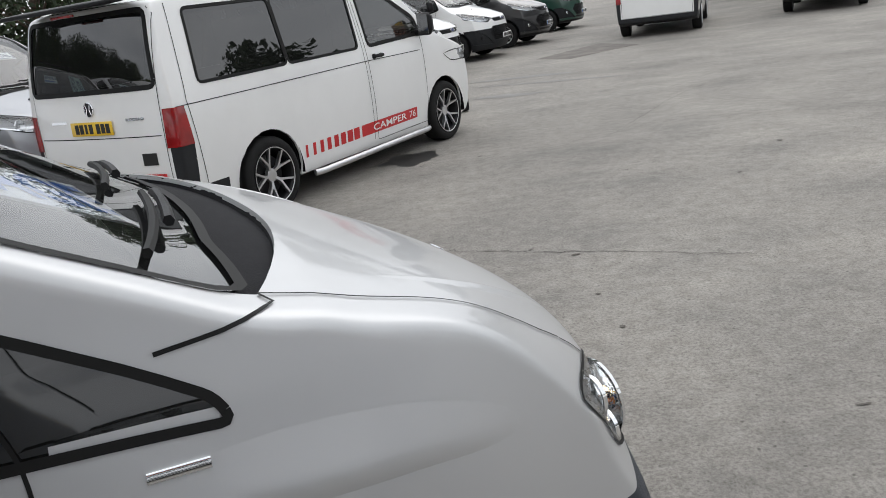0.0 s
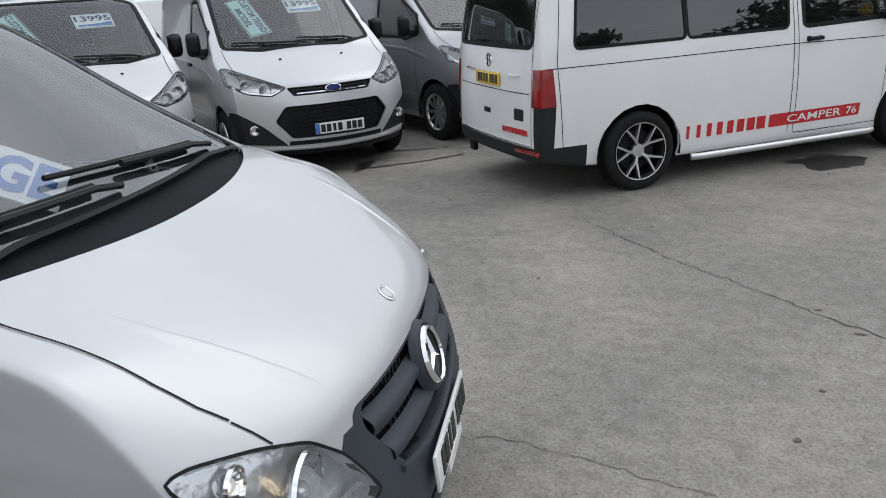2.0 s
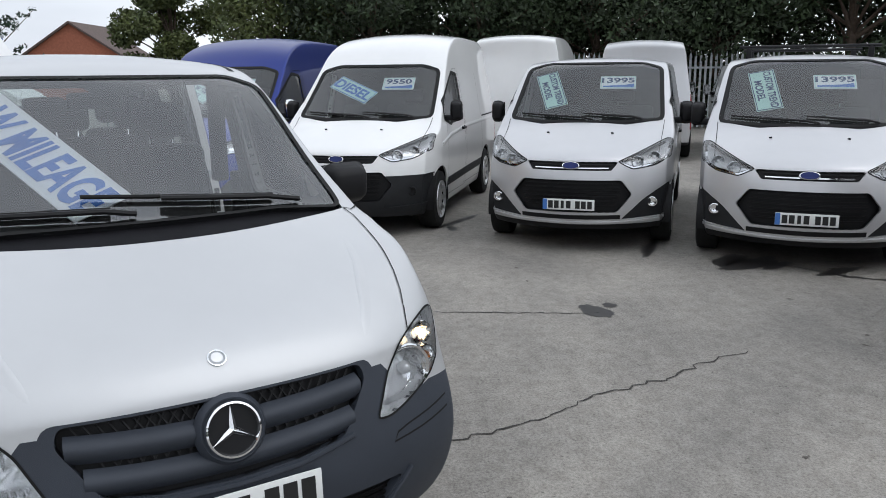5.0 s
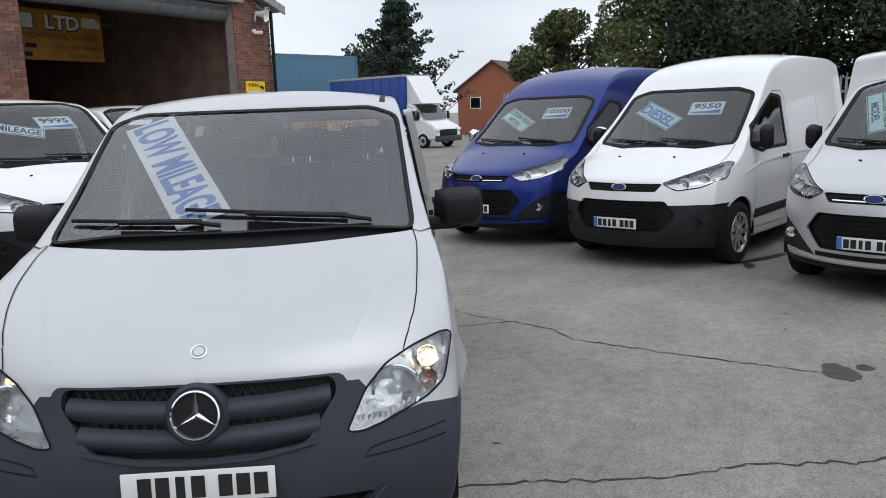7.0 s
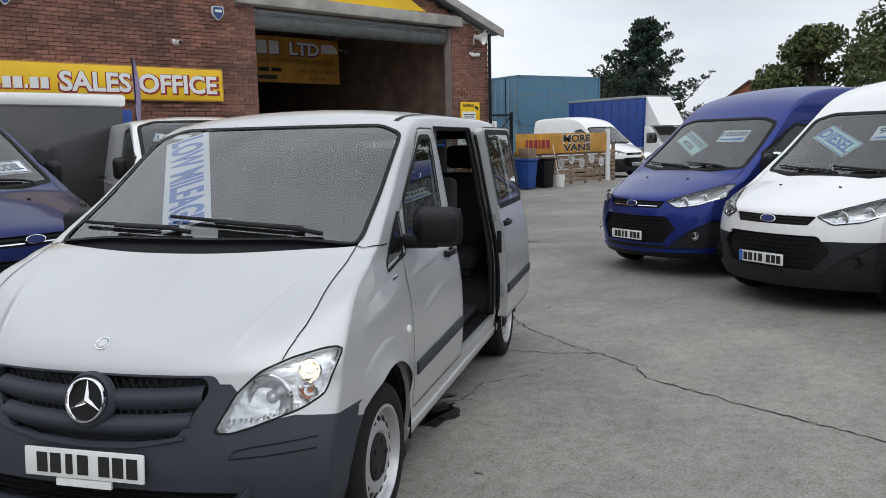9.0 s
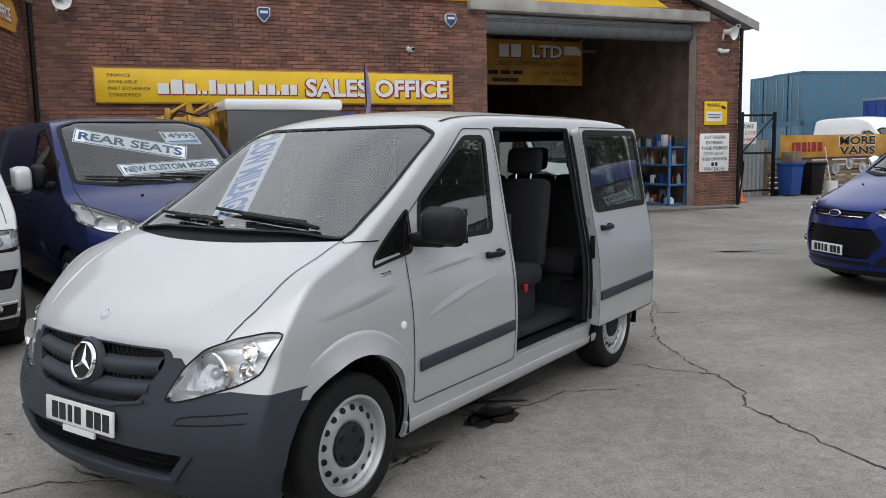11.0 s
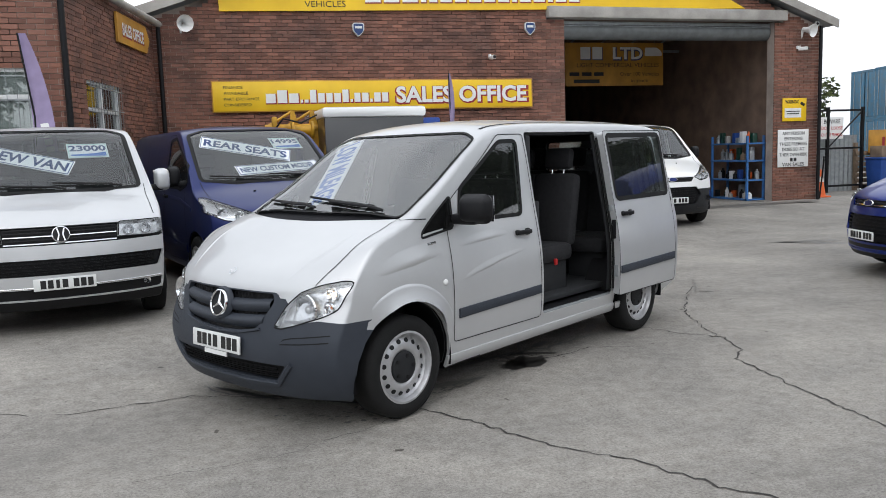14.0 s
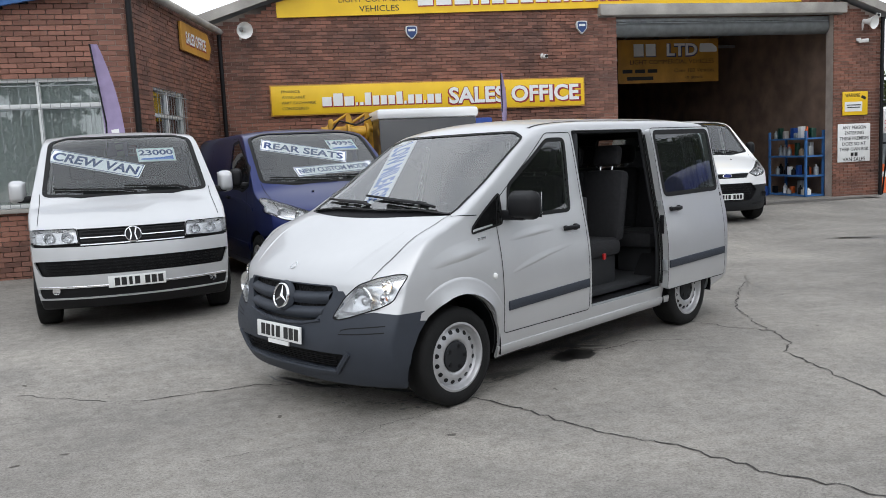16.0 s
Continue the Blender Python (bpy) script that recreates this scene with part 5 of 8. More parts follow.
# ---- panel vans of the row ----
def build_cargo(m, label, paint_mat, spec=CARGO, base_trim=False, cards=(), group="vans for sale in the row", wheel_style="multi", mirror_mat=BLACK, chrome=True, blue=False, level=2, mouth=None, rails=False, windows=False):
    v = Van(spec, m, label, paint_mat, group, level)
    c, r = v.cut, v.root
    W = spec["W"]
    if base_trim:
        c([(-1.0, 0.1), (1.0, 0.1), (1.0, 0.70), (-1.0, 0.70)], "F", 2, (0, 30))
        for sd in "LR":
            c([(-1.0, 0.1), (-0.22, 0.1), (-0.22, 0.60), (-1.0, 0.70)], sd, 2, (0, 30))
    else:
        c([(-1.0, 0.1), (1.0, 0.1), (1.0, 0.30), (-1.0, 0.30)], "F", 2, (0, 30))
    hl = [(0.455, 0.925), (0.60, 0.850), (0.80, 0.880), (0.955, 0.96), (0.958, 1.115), (0.90, 1.125), (0.66, 1.015)]
    c(rounded(hl, 0.025, 2), "F", 5, (0, 2), None, True)
    c(rounded([(-0.40, 0.840), (0.40, 0.840), (0.455, 0.915), (0.44, 0.925), (-0.44, 0.925), (-0.455, 0.915)], 0.015), "F", 3, (0,))
    c(rounded([(-0.47, 0.42), (0.47, 0.42), (0.61, 0.60), (0.50, 0.745), (-0.50, 0.745), (-0.61, 0.60)], 0.03), "F", 4, (0, 2))
    c(rounded([(0.50, 0.345), (0.97, 0.37), (0.97, 0.68), (0.93, 0.70), (0.72, 0.56)], 0.03), "F", 19, (0, 2), None, True)
    ws = [(-0.83, 1.30), (-0.45, 1.275), (0.45, 1.275), (0.83, 1.30), (0.765, 1.845), (0.56, 1.905), (-0.56, 1.905), (-0.765, 1.845)]
    c(rounded(ws, 0.05), "F", 1, (0,), lambda p: p.y > -0.15)
    c([(-0.83, 0.14), (-0.45, -0.02), (0.45, -0.02), (0.83, 0.14), (0.83, 0.3), (-0.83, 0.3)], "T", 21, (0,), lambda p: p.z < 1.36 and abs(p.x) < 0.83)
    c([(-0.85, 0.14), (0.85, 0.14), (0.83, -0.50), (0.60, -0.80), (0.3, -0.92), (-0.3, -0.92), (-0.60, -0.80), (-0.83, -0.50)], "T", 7, (0,), lambda p: p.z > 0.94)
    door = rounded([(0.40, 0.33), (1.42, 0.33), (1.44, 1.86), (1.16, 1.86), (0.44, 1.42), (0.38, 1.2)], 0.03)
    c(door, "L", 8, (0, 2), None, True)
    win = rounded([(0.30, 1.265), (0.62, 1.19), (0.72, 1.215), (1.385, 1.225), (1.39, 1.79), (1.10, 1.82), (0.40, 1.47)], 0.04)
    for sd, o in (("L", 0), ("R", 100)):
        c(win, sd, 10 + o, (0, 8 + o))
        if windows:
            c(rounded([(1.55, 1.25), (2.6, 1.25), (2.6, 1.80), (1.55, 1.80)], 0.06), sd, 15 + o, (0,))
            c(rounded([(2.72, 1.25), (3.7, 1.25), (3.62, 1.80), (2.72, 1.80)], 0.06), sd, 16 + o, (0,))
    c(rounded([(0.92, 0.62), (0.98, 0.62), (0.97, 1.3), (0.90, 1.3)], 0.02), "B", 17, (0,), None, True)
    v.metal += [8, 108, 7, 2]
    v.body()
    b = finish(take(v.bm, [2]), rim=0.02)
    if b.faces:
        part("bumper", b, DARKTRIM if base_trim else BLACK, r, "dark plastic front bumper", 40)
    v.panel(7, "bonnet", [paint_mat, RUBBER], "", border=0.004, sink=-0.004)
    v.panel(21, "scuttle", BLACK, "", push=-0.005)
    g = v.panel(3, "upper_grille", BLACK, "slim black upper grille", push=-0.03, rim=-0.028)
    for zz, hw in ((0.865, 0.37), (0.898, 0.40)):
        v.bars("F", [[(-hw, zz), (-hw / 2, zz), (0, zz), (hw / 2, zz), (hw, zz)]], CHROME if chrome and zz < 0.88 else BLACK, g, "grille_bar", 0.014, 0.008, -0.01)
    lg = v.panel(4, "lower_grille", BLACK, "black trapezoid grille with slats", push=-0.05, rim=-0.048)
    for k in range(6):
        zz = 0.715 - k * 0.042
        hw = 0.50 - abs(k - 2) * 0.012
        v.bars("F", [[(-hw, zz), (-hw / 2, zz), (0, zz), (hw / 2, zz), (hw, zz)]], BLACK, lg, "grille_slat", 0.013, 0.014, -0.02)
    em = v.sk.place("F", 0, 0.885, 0.012)
    e = part("badge", revolve([(0.004, 0.062), (-0.006, 0.060), (-0.008, 0.054), (-0.004, 0.052)], 32, "y"), CHROME, r, "oval maker's badge", m=em @ Matrix.Diagonal((1.45, 1, 0.62, 1)))
    part("badge_oval", revolve([(0.0, 0.054), (-0.005, 0.052), (-0.006, 0.0)], 32, "y"), NAVY, e)
    plate(r, v.sk.place("F", 0, 0.507, 0.035), PLATEW, blue)
    for pid, sx in ((19, 1), (119, -1)):
        f = v.panel(pid, "fog_lamp", DARKTRIM, "round fog lamp in a black surround", push=-0.018, rim=-0.016)
        if f:
            p = v.sk.on("F", sx * 0.80, 0.52, -0.004)[0]
            part("fog_glass", revolve([(0.01, 0.05), (-0.012, 0.05), (-0.014, 0.042), (0.0, 0.036), (0.012, 0.0)], 24, "y"), CHROME if not base_trim else BLACK, f, m=Matrix.Translation(p))
    if not base_trim:
        v.bars("F", [[(-0.9, 0.335), (-0.5, 0.318), (0, 0.312), (0.5, 0.318), (0.9, 0.335)]], paint_mat, r, "chin_line", 0.03, 0.010)
        part("lower_intake", v.sk.strip("F", [(-0.5, 0.375), (0, 0.37), (0.5, 0.375)], 0.045, 0.001), BLACK, r)
    for sg, pid in ((1, 5), (-1, 105)):
        hc = v.lamp(pid, "headlight", [(sg * 0.66, 0.932, 0.058, 0), (sg * 0.81, 0.985, 0.056, 0)], "swept-back clear headlight")
        part("lamp_strip", v.sk.strip("F", [(sg * 0.52, 0.905), (sg * 0.61, 0.868), (sg * 0.80, 0.898), (sg * 0.935, 0.965)], 0.022, -0.022, 0.010), CHROME, hc)
        part("lamp_brow", v.sk.strip("F", [(sg * 0.50, 0.935), (sg * 0.66, 1.0), (sg * 0.88, 1.095)], 0.020, -0.030, 0.010), BLACK, hc)
    for x in (-0.34, 0.34):
        part("washer_jet", box((0, 0, 0), (0.03, 0.02, 0.012), 0.004), BLACK, r, m=v.sk.place("T", x, -0.28, 0.004))
    v.glass(1, "windscreen", SCREEN_DIM, 0.035, "clear windscreen")
    for pid, sd in ((8, "L"), (108, "R")):
        d = v.panel(pid, "front_door", [paint_mat, RUBBER], "", border=0.004, sink=-0.005, rim=0.03)
        v.glass(pid + 2, "door_window", PANE, 0.03, parent=r)
        v.handle(sd, 1.30, 1.10, BLACK, parent=d)
        v.seam(sd, [(1.50, 0.33), (1.50, 1.80)])
        v.seam(sd, [(2.62, 0.33), (2.62, 1.80)])
        v.seam(sd, [(1.5, 0.36), (2.62, 0.36)])
        v.seam(sd, [(2.66, 1.19), (3.85, 1.19)], 0.02)
        part("side_moulding", v.sk.strip(sd, [(0.42, 0.50), (1.5, 0.52), (2.55, 0.53)], 0.10, 0.0, 0.012), DARKTRIM if base_trim else paint_mat, r)
        part("body_crease", v.sk.strip(sd, [(0.1, 0.98), (0.6, 1.07), (1.6, 1.12), (3.7, 1.13)], 0.05, -0.004, 0.010), paint_mat, r)
        if windows:
            v.glass(pid + 7, "side_window", PRIVACY, 0.03)
            v.glass(pid + 8, "side_window", PRIVACY, 0.03)
    for pid in (17, 117):
        v.panel(pid, "tail_light", REDLENS, "red tail light", push=0.004)
    v.cabin()
    v.mirror_pair(0.46, 1.34, mirror_mat, 0.15, 0.25, 0.06, 0.02)
    v.wipers(1.3, [(0.10, 1.29, -0.72, 1.33), (0.62, 1.30, -0.02, 1.335)])
    v.wheels(wheel_style, [ALLOY, BLACK])
    for cd in cards:
        v.screen_card(*cd[:-1], **cd[-1])
    if rails:
        for y in (1.35, 3.3):
            bar = part("roof_bar", tube([(-0.72, y, 2.06), (0.72, y, 2.06)], 0.018, 8), BLACK, r, "black roof bar")
            for x in (-0.62, 0.62):
                part("bar_foot", box((x, y, 1.99), (0.06, 0.06, 0.13), 0.015), BLACK, bar)
    return v


class Clone:
    """A second van off the same mould, in another paint."""
    screen_card = Van.screen_card

    def __init__(self, v, m, label, paint_mat, cards=(), group="vans for sale in the row", category="van"):
        self.sk = v.sk
        self.root = tagged(copy_thing(v.root, m), label, category, group)
        for o in self.root.children_recursive:
            for sl in o.material_slots:
                if sl.material == v.paint and paint_mat != v.paint:
                    sl.link, sl.material = "OBJECT", paint_mat
        for cd in cards:
            self.screen_card(*cd[:-1], **cd[-1])


def transporter(m, label, paint_mat, group, name, camper=False, cards=(), level=2):
    v = Van(dict(TRANSPORT, name=name), m, label, paint_mat, group, level)
    c, r = v.cut, v.root
    # nose
    c([(-1.0, 0.1), (1.0, 0.1), (1.0, 0.33), (-1.0, 0.33)], "F", 2, (0, 30))
    c(rounded([(0.485, 0.865), (0.80, 0.855), (0.945, 0.875), (0.95, 1.0), (0.50, 1.0)], 0.02, 2), "F", 5, (0,), None, True)
    c([(-0.478, 0.830), (0.478, 0.830), (0.495, 0.998), (-0.495, 0.998)], "F", 3, (0,))
    for sx in (1, -1):
        c([(sx * 0.47, 0.830), (sx * 0.88, 0.838), (sx * 0.93, 0.872), (sx * 0.47, 0.866)], "F", 3, (0,))
    c(rounded([(-0.84, 0.560), (0.84, 0.560), (0.90, 0.705), (-0.90, 0.705)], 0.02), "F", 4, (0,))
    c(rounded([(-0.86, 0.34), (0.86, 0.34), (0.90, 0.44), (-0.90, 0.44)], 0.02), "F", 22, (0, 2))
    ws = [(-0.80, 1.30), (-0.45, 1.285), (0.45, 1.285), (0.80, 1.30), (0.725, 1.86), (0.56, 1.905), (-0.56, 1.905), (-0.725, 1.86)]
    c(rounded(ws, 0.05), "F", 1, (0,), lambda p: p.y > -0.15)
    c([(-0.80, 0.12), (-0.45, -0.02), (0.45, -0.02), (0.80, 0.12), (0.80, 0.3), (-0.80, 0.3)], "T", 21, (0,), lambda p: p.z < 1.36 and abs(p.x) < 0.80)
    c([(-0.84, 0.12), (0.84, 0.12), (0.84, -0.55), (0.62, -0.78), (0.3, -0.86), (-0.3, -0.86), (-0.62, -0.78), (-0.84, -0.55)], "T", 7, (0,), lambda p: p.z > 0.98)
    # sides
    door = rounded([(0.38, 0.30), (1.38, 0.30), (1.40, 1.86), (1.06, 1.86), (0.42, 1.40), (0.36, 1.2)], 0.03)
    c(door, "L", 8, (0,), None, True)
    win = rounded([(0.34, 1.26), (1.33, 1.24), (1.33, 1.80), (1.00, 1.80), (0.40, 1.44)], 0.05)
    side_a = rounded([(1.50, 1.24), (2.54, 1.24), (2.54, 1.81), (1.47, 1.81)], 0.05)
    side_b = rounded([(2.56, 1.24), (3.60, 1.24), (3.52, 1.81), (2.56, 1.81)], 0.05)
    for sd, o in (("L", 0), ("R", 100)):
        c(win, sd, 10 + o, (0, 8 + o))
        c(side_a, sd, 15 + o, (0,))
        c(side_b, sd, 16 + o, (0,))
        c([(3.50, 0.1), (4.2, 0.1), (4.2, 0.46), (3.50, 0.46)], sd, 24, (0, 30))
    # tail
    c([(-1.0, 0.1), (1.0, 0.1), (1.0, 0.46), (-1.0, 0.46)], "B", 24, (0, 30))
    for sd, o in (("L", 0), ("R", 100)):
        c([(3.78, 0.80), (4.2, 0.80), (4.2, 1.10), (3.80, 1.10)], sd, 17 + o, (0,))
    c([(0.80, 0.80), (1.0, 0.80), (1.0, 1.10), (0.81, 1.10)], "B", 17, (0,))
    c([(-1.0, 0.80), (-0.80, 0.80), (-0.81, 1.10), (-1.0, 1.10)], "B", 117, (0,))
    for sd, o in (("L", 0), ("R", 100)):
        c([(3.80, 0.46), (4.2, 0.46), (4.2, 0.80), (3.78, 0.80)], sd, 25 + o, (0,))
    c([(0.82, 0.46), (1.0, 0.46), (1.0, 0.80), (0.82, 0.80)], "B", 25, (0,))
    c([(-1.0, 0.46), (-0.82, 0.46), (-0.82, 0.80), (-1.0, 0.80)], "B", 125, (0,))
    gate = [(-0.79, 0.47), (0.79, 0.47), (0.79, 1.80), (0.70, 1.90), (-0.70, 1.90), (-0.79, 1.80)]
    c(gate, "B", 26, (0,))
    c(rounded([(-0.775, 1.27), (0.775, 1.27), (0.72, 1.84), (-0.72, 1.84)], 0.06), "B", 27, (26, 0))
    v.metal += [8, 108, 7, 26]
    v.body()
    for pid, nm, mt in ((2, "chin", BLACK), (24, "rear_bumper", DARKTRIM), (25, "corner_trim", DARKTRIM), (125, "corner_trim", DARKTRIM)):
        v.panel(pid, nm, mt, "dark plastic trim")
    v.panel(7, "bonnet", [paint_mat, RUBBER], "", border=0.004, sink=-0.004)
    v.panel(21, "scuttle", BLACK, "", push=-0.005)
    g = v.panel(3, "grille", BLACK, "black slatted grille with chrome lines", push=-0.03, rim=-0.028)
    for zz in (0.848, 0.880, 0.912, 0.945, 0.975):
        v.bars("F", [[(-0.47, zz), (-0.2, zz), (0.2, zz), (0.47, zz)]], CHROME if zz in (0.848, 0.912) else BLACK, g, "grille_bar", 0.013, 0.010, -0.008)
    lg = v.panel(4, "intake", BLACK, "wide black lower intake", push=-0.04, rim=-0.038)
    for zz in (0.585, 0.615, 0.645, 0.675):
        v.bars("F", [[(-0.8, zz), (-0.4, zz), (0, zz), (0.4, zz), (0.8, zz)]], BLACK, lg, "intake_slat", 0.012, 0.012, -0.02)
    v.panel(22, "lower_intake", BLACK, "black lower valance", push=-0.02, rim=-0.018)
    v.bars("F", [[(-0.86, 0.455), (-0.4, 0.45), (0.4, 0.45), (0.86, 0.455)]], CHROME, r, "chrome_line", 0.016, 0.008)
    for sx in (1, -1):
        part("fog_lamp", revolve([(0.01, 0.035), (-0.004, 0.034), (0.0, 0.0)], 20, "y"), CHROME, r, "small round fog lamp", m=Matrix.Translation(v.sk.on("F", sx * 0.72, 0.42, 0.0)[0]))
    em = v.sk.place("F", 0, 0.918, 0.018) @ Matrix.Diagonal((1.15, 1, 1.15, 1))
    e = part("badge", revolve([(0.008, 0.068), (-0.006, 0.066), (-0.010, 0.060), (-0.004, 0.056)], 36, "y"), CHROME, r, "round chrome maker's badge", m=em)
    part("badge_disc", revolve([(0.0, 0.058), (-0.003, 0.056), (-0.004, 0.0)], 32, "y"), BLACK, e)
    for a in (-14, 14):
        for sz in (1, -1):
            part("badge_arm", box((0, -0.006, 0.024 * sz), (0.010, 0.006, 0.052)), CHROME, e, m=pose(0.014 * (1 if a > 0 else -1) * 1, 0, 0, 0, a * sz, 0))
    plate(r, v.sk.place("F", 0, 0.485, 0.024))
    v.lamp(5, "headlight", [(0.60, 0.93, 0.045, 0), (0.76, 0.93, 0.048, 0)], "squared clear headlight")
    v.lamp(105, "headlight", [(-0.60, 0.93, 0.045, 0), (-0.76, 0.93, 0.048, 0)], "squared clear headlight")
    v.glass(1, "windscreen", SCREEN_DIM, 0.035, "clear windscreen")
    sides = PRIVACY
    for pid, sd in ((8, "L"), (108, "R")):
        d = v.panel(pid, "front_door", [paint_mat, RUBBER], "", border=0.004, sink=-0.005, rim=0.03)
        v.glass(pid + 2, "door_window", PANE, 0.03, parent=r)
        v.handle(sd, 1.22, 1.13, BLACK, parent=d)
        v.glass(pid + 7, "side_window", sides, 0.02)
        v.glass(pid + 8, "side_window", sides, 0.02)
        v.seam(sd, [(0.42, 1.085), (1.4, 1.10), (3.88, 1.10)], 0.007)
        v.seam(sd, [(1.44, 0.32), (1.44, 1.84)])
        v.seam(sd, [(3.72, 0.46), (3.76, 1.14), (3.66, 1.86)])
    v.glass(27, "rear_window", sides, 0.03, "dark tinted rear window")
    v.panel(26, "tailgate", [paint_mat, RUBBER], "", border=0.004, sink=-0.005)
    for pid in (17, 117):
        t = v.panel(pid, "tail_light", REDLENS, "red tail light", push=0.006, rim=0.02)
    v.cabin()
    if camper:
        part("spoiler", box((0, 3.93, 1.93), (1.42, 0.26, 0.035), 0.014, Euler((radians(-6), 0, 0)).to_matrix().to_4x4()), BLACK, r, "black roof spoiler")
        part("brake_lamp", box((0, 3.985, 1.865), (0.28, 0.02, 0.022), 0.006), REDLENS, r)
        plate(r, v.sk.place("B", 0, 0.985, 0.006), PLATEY)
        be = v.sk.place("B", 0, 1.14, 0.004)
        e2 = part("rear_badge", revolve([(0.004, 0.062), (-0.006, 0.060), (-0.008, 0.052), (-0.002, 0.050)], 32, "y"), CHROME, r, "round chrome maker's badge", m=be)
        part("badge_disc", revolve([(0.0, 0.052), (-0.003, 0.0)], 32, "y"), BLACK, e2)
        for a in (-20, 20):
            for sz in (1, -1):
                part("badge_arm", box((0, -0.006, 0.022 * sz), (0.010, 0.006, 0.050)), CHROME, e2, m=pose(0.016 * (1 if a > 0 else -1), 0, 0, 0, a * sz, 0))
        for x, w in ((-0.44, 0.22), (0.52, 0.20)):
            part("model_script", box((0, -0.003, 0), (w, 0.005, 0.022)), CHROME, r, m=v.sk.place("B", -x, 1.04, 0.0))
        part("tailgate_line", v.sk.strip("B", [(-0.76, 0.90), (0.76, 0.90)], 0.008, 0.001), RUBBER, r)
        part("grip", box((0, -0.002, 0), (0.14, 0.008, 0.045), 0.004), BLACK, r, m=v.sk.place("B", 0.02, 0.70, 0.0))
        part("sticker", box((0, -0.002, 0), (0.15, 0.006, 0.095)), INK, r, "small black sticker", m=v.sk.place("B", -0.60, 0.72, 0.0))
        for k in range(8):
            part("tail_stripe", box((0.22 - k * 0.055, -0.003, 0), (0.049 - 0.003 * k, 0.005, 0.045)), REDINK, r, "red stripe decal", m=v.sk.place("B", -0.50, 0.58, 0.002))
        part("reflector", box((0, -0.004, 0), (0.36, 0.012, 0.035), 0.004), REDLENS, r, m=v.sk.place("B", -0.72, 0.42, 0.0))
        part("bumper_line", v.sk.strip("B", [(-0.80, 0.47), (0.8, 0.47)], 0.02, 0.001, 0.006), CHROME, r)
        for sd, o in (("R", -1), ("L", 1)):
            part("side_bar", tube([(o * 0.99, 0.52, 0.24), (o * 1.02, 0.60, 0.24), (o * 1.02, 2.45, 0.24), (o * 0.99, 2.53, 0.24)], 0.03, 12), ALLOY, r, "polished side bar")
            # stripe with the word on it, and short blocks behind it
            base = v.sk.strip(sd, [(0.62, 0.44), (1.66, 0.44)], 0.115, 0.002)
            st = part("side_stripe", base, REDINK, r, "red side stripe with the word camper")
            for k in range(8):
                part("stripe_block", v.sk.strip(sd, [(1.70 + k * 0.115, 0.44), (1.795 + k * 0.115 - 0.009 * k, 0.44)], 0.115, 0.002), REDINK, st)
            for part_text, yy, wd in (("CAMPER", 1.15, 0.62), ("76", 0.72, 0.12)):
                lt = letters(part_text, 0.07, wd, 0.01, 0.0)
                part("lettering", lt, SIGNWHITE, st, m=v.sk.place(sd, yy, 0.44, 0.005))
        part("tow_flap", box((0.5, 3.95, 0.30), (0.1, 0.05, 0.1), 0.01), BLACK, r)
    v.mirror_pair(0.42, 1.33, BLACK if camper else SILVER, 0.17, 0.24, 0.07, 0.02)
    v.wipers(1.3, [(0.10, 1.30, -0.70, 1.345), (0.62, 1.31, -0.02, 1.345)])
    v.wheels("y5" if camper else "multi", [ALLOY, BLACK], 0.245 if camper else 0.22)
    for cd in cards:
        v.screen_card(*cd[:-1], **cd[-1])
    return v


# ---- ground ----
def ease(a, b, v):
    t = min(1.0, max(0.0, (v - a) / (b - a)))
    return t * t * (3 - 2 * t)


def rise(x, y):
    """The yard climbs a little towards the office."""
    return 0.12 * ease(1.05, 2.5, -0.53 * x + 0.848 * y) * ease(16.5, 14.6, x) * ease(-40, -25, x) * ease(45, 35, y)


def ground():
    bm = bmesh.new()
    xs = [-900, -300, -120, -60, -40, -30, -24, -18] + [-14 + 0.75 * k for k in range(49)] + [26, 30, 36, 44, 60, 120, 300, 900]
    g = [[bm.verts.new((x, y, rise(x, y))) for y in xs] for x in xs]
    for i in range(len(xs) - 1):
        for j in range(len(xs) - 1):
            bm.faces.new((g[i][j], g[i + 1][j], g[i + 1][j + 1], g[i][j + 1]))
    return tagged(part("ground", bm, CONCRETE), "worn pale concrete yard with fine cracks", "ground", "", "structure")


GROUND = ground()
rng = random.Random(5)


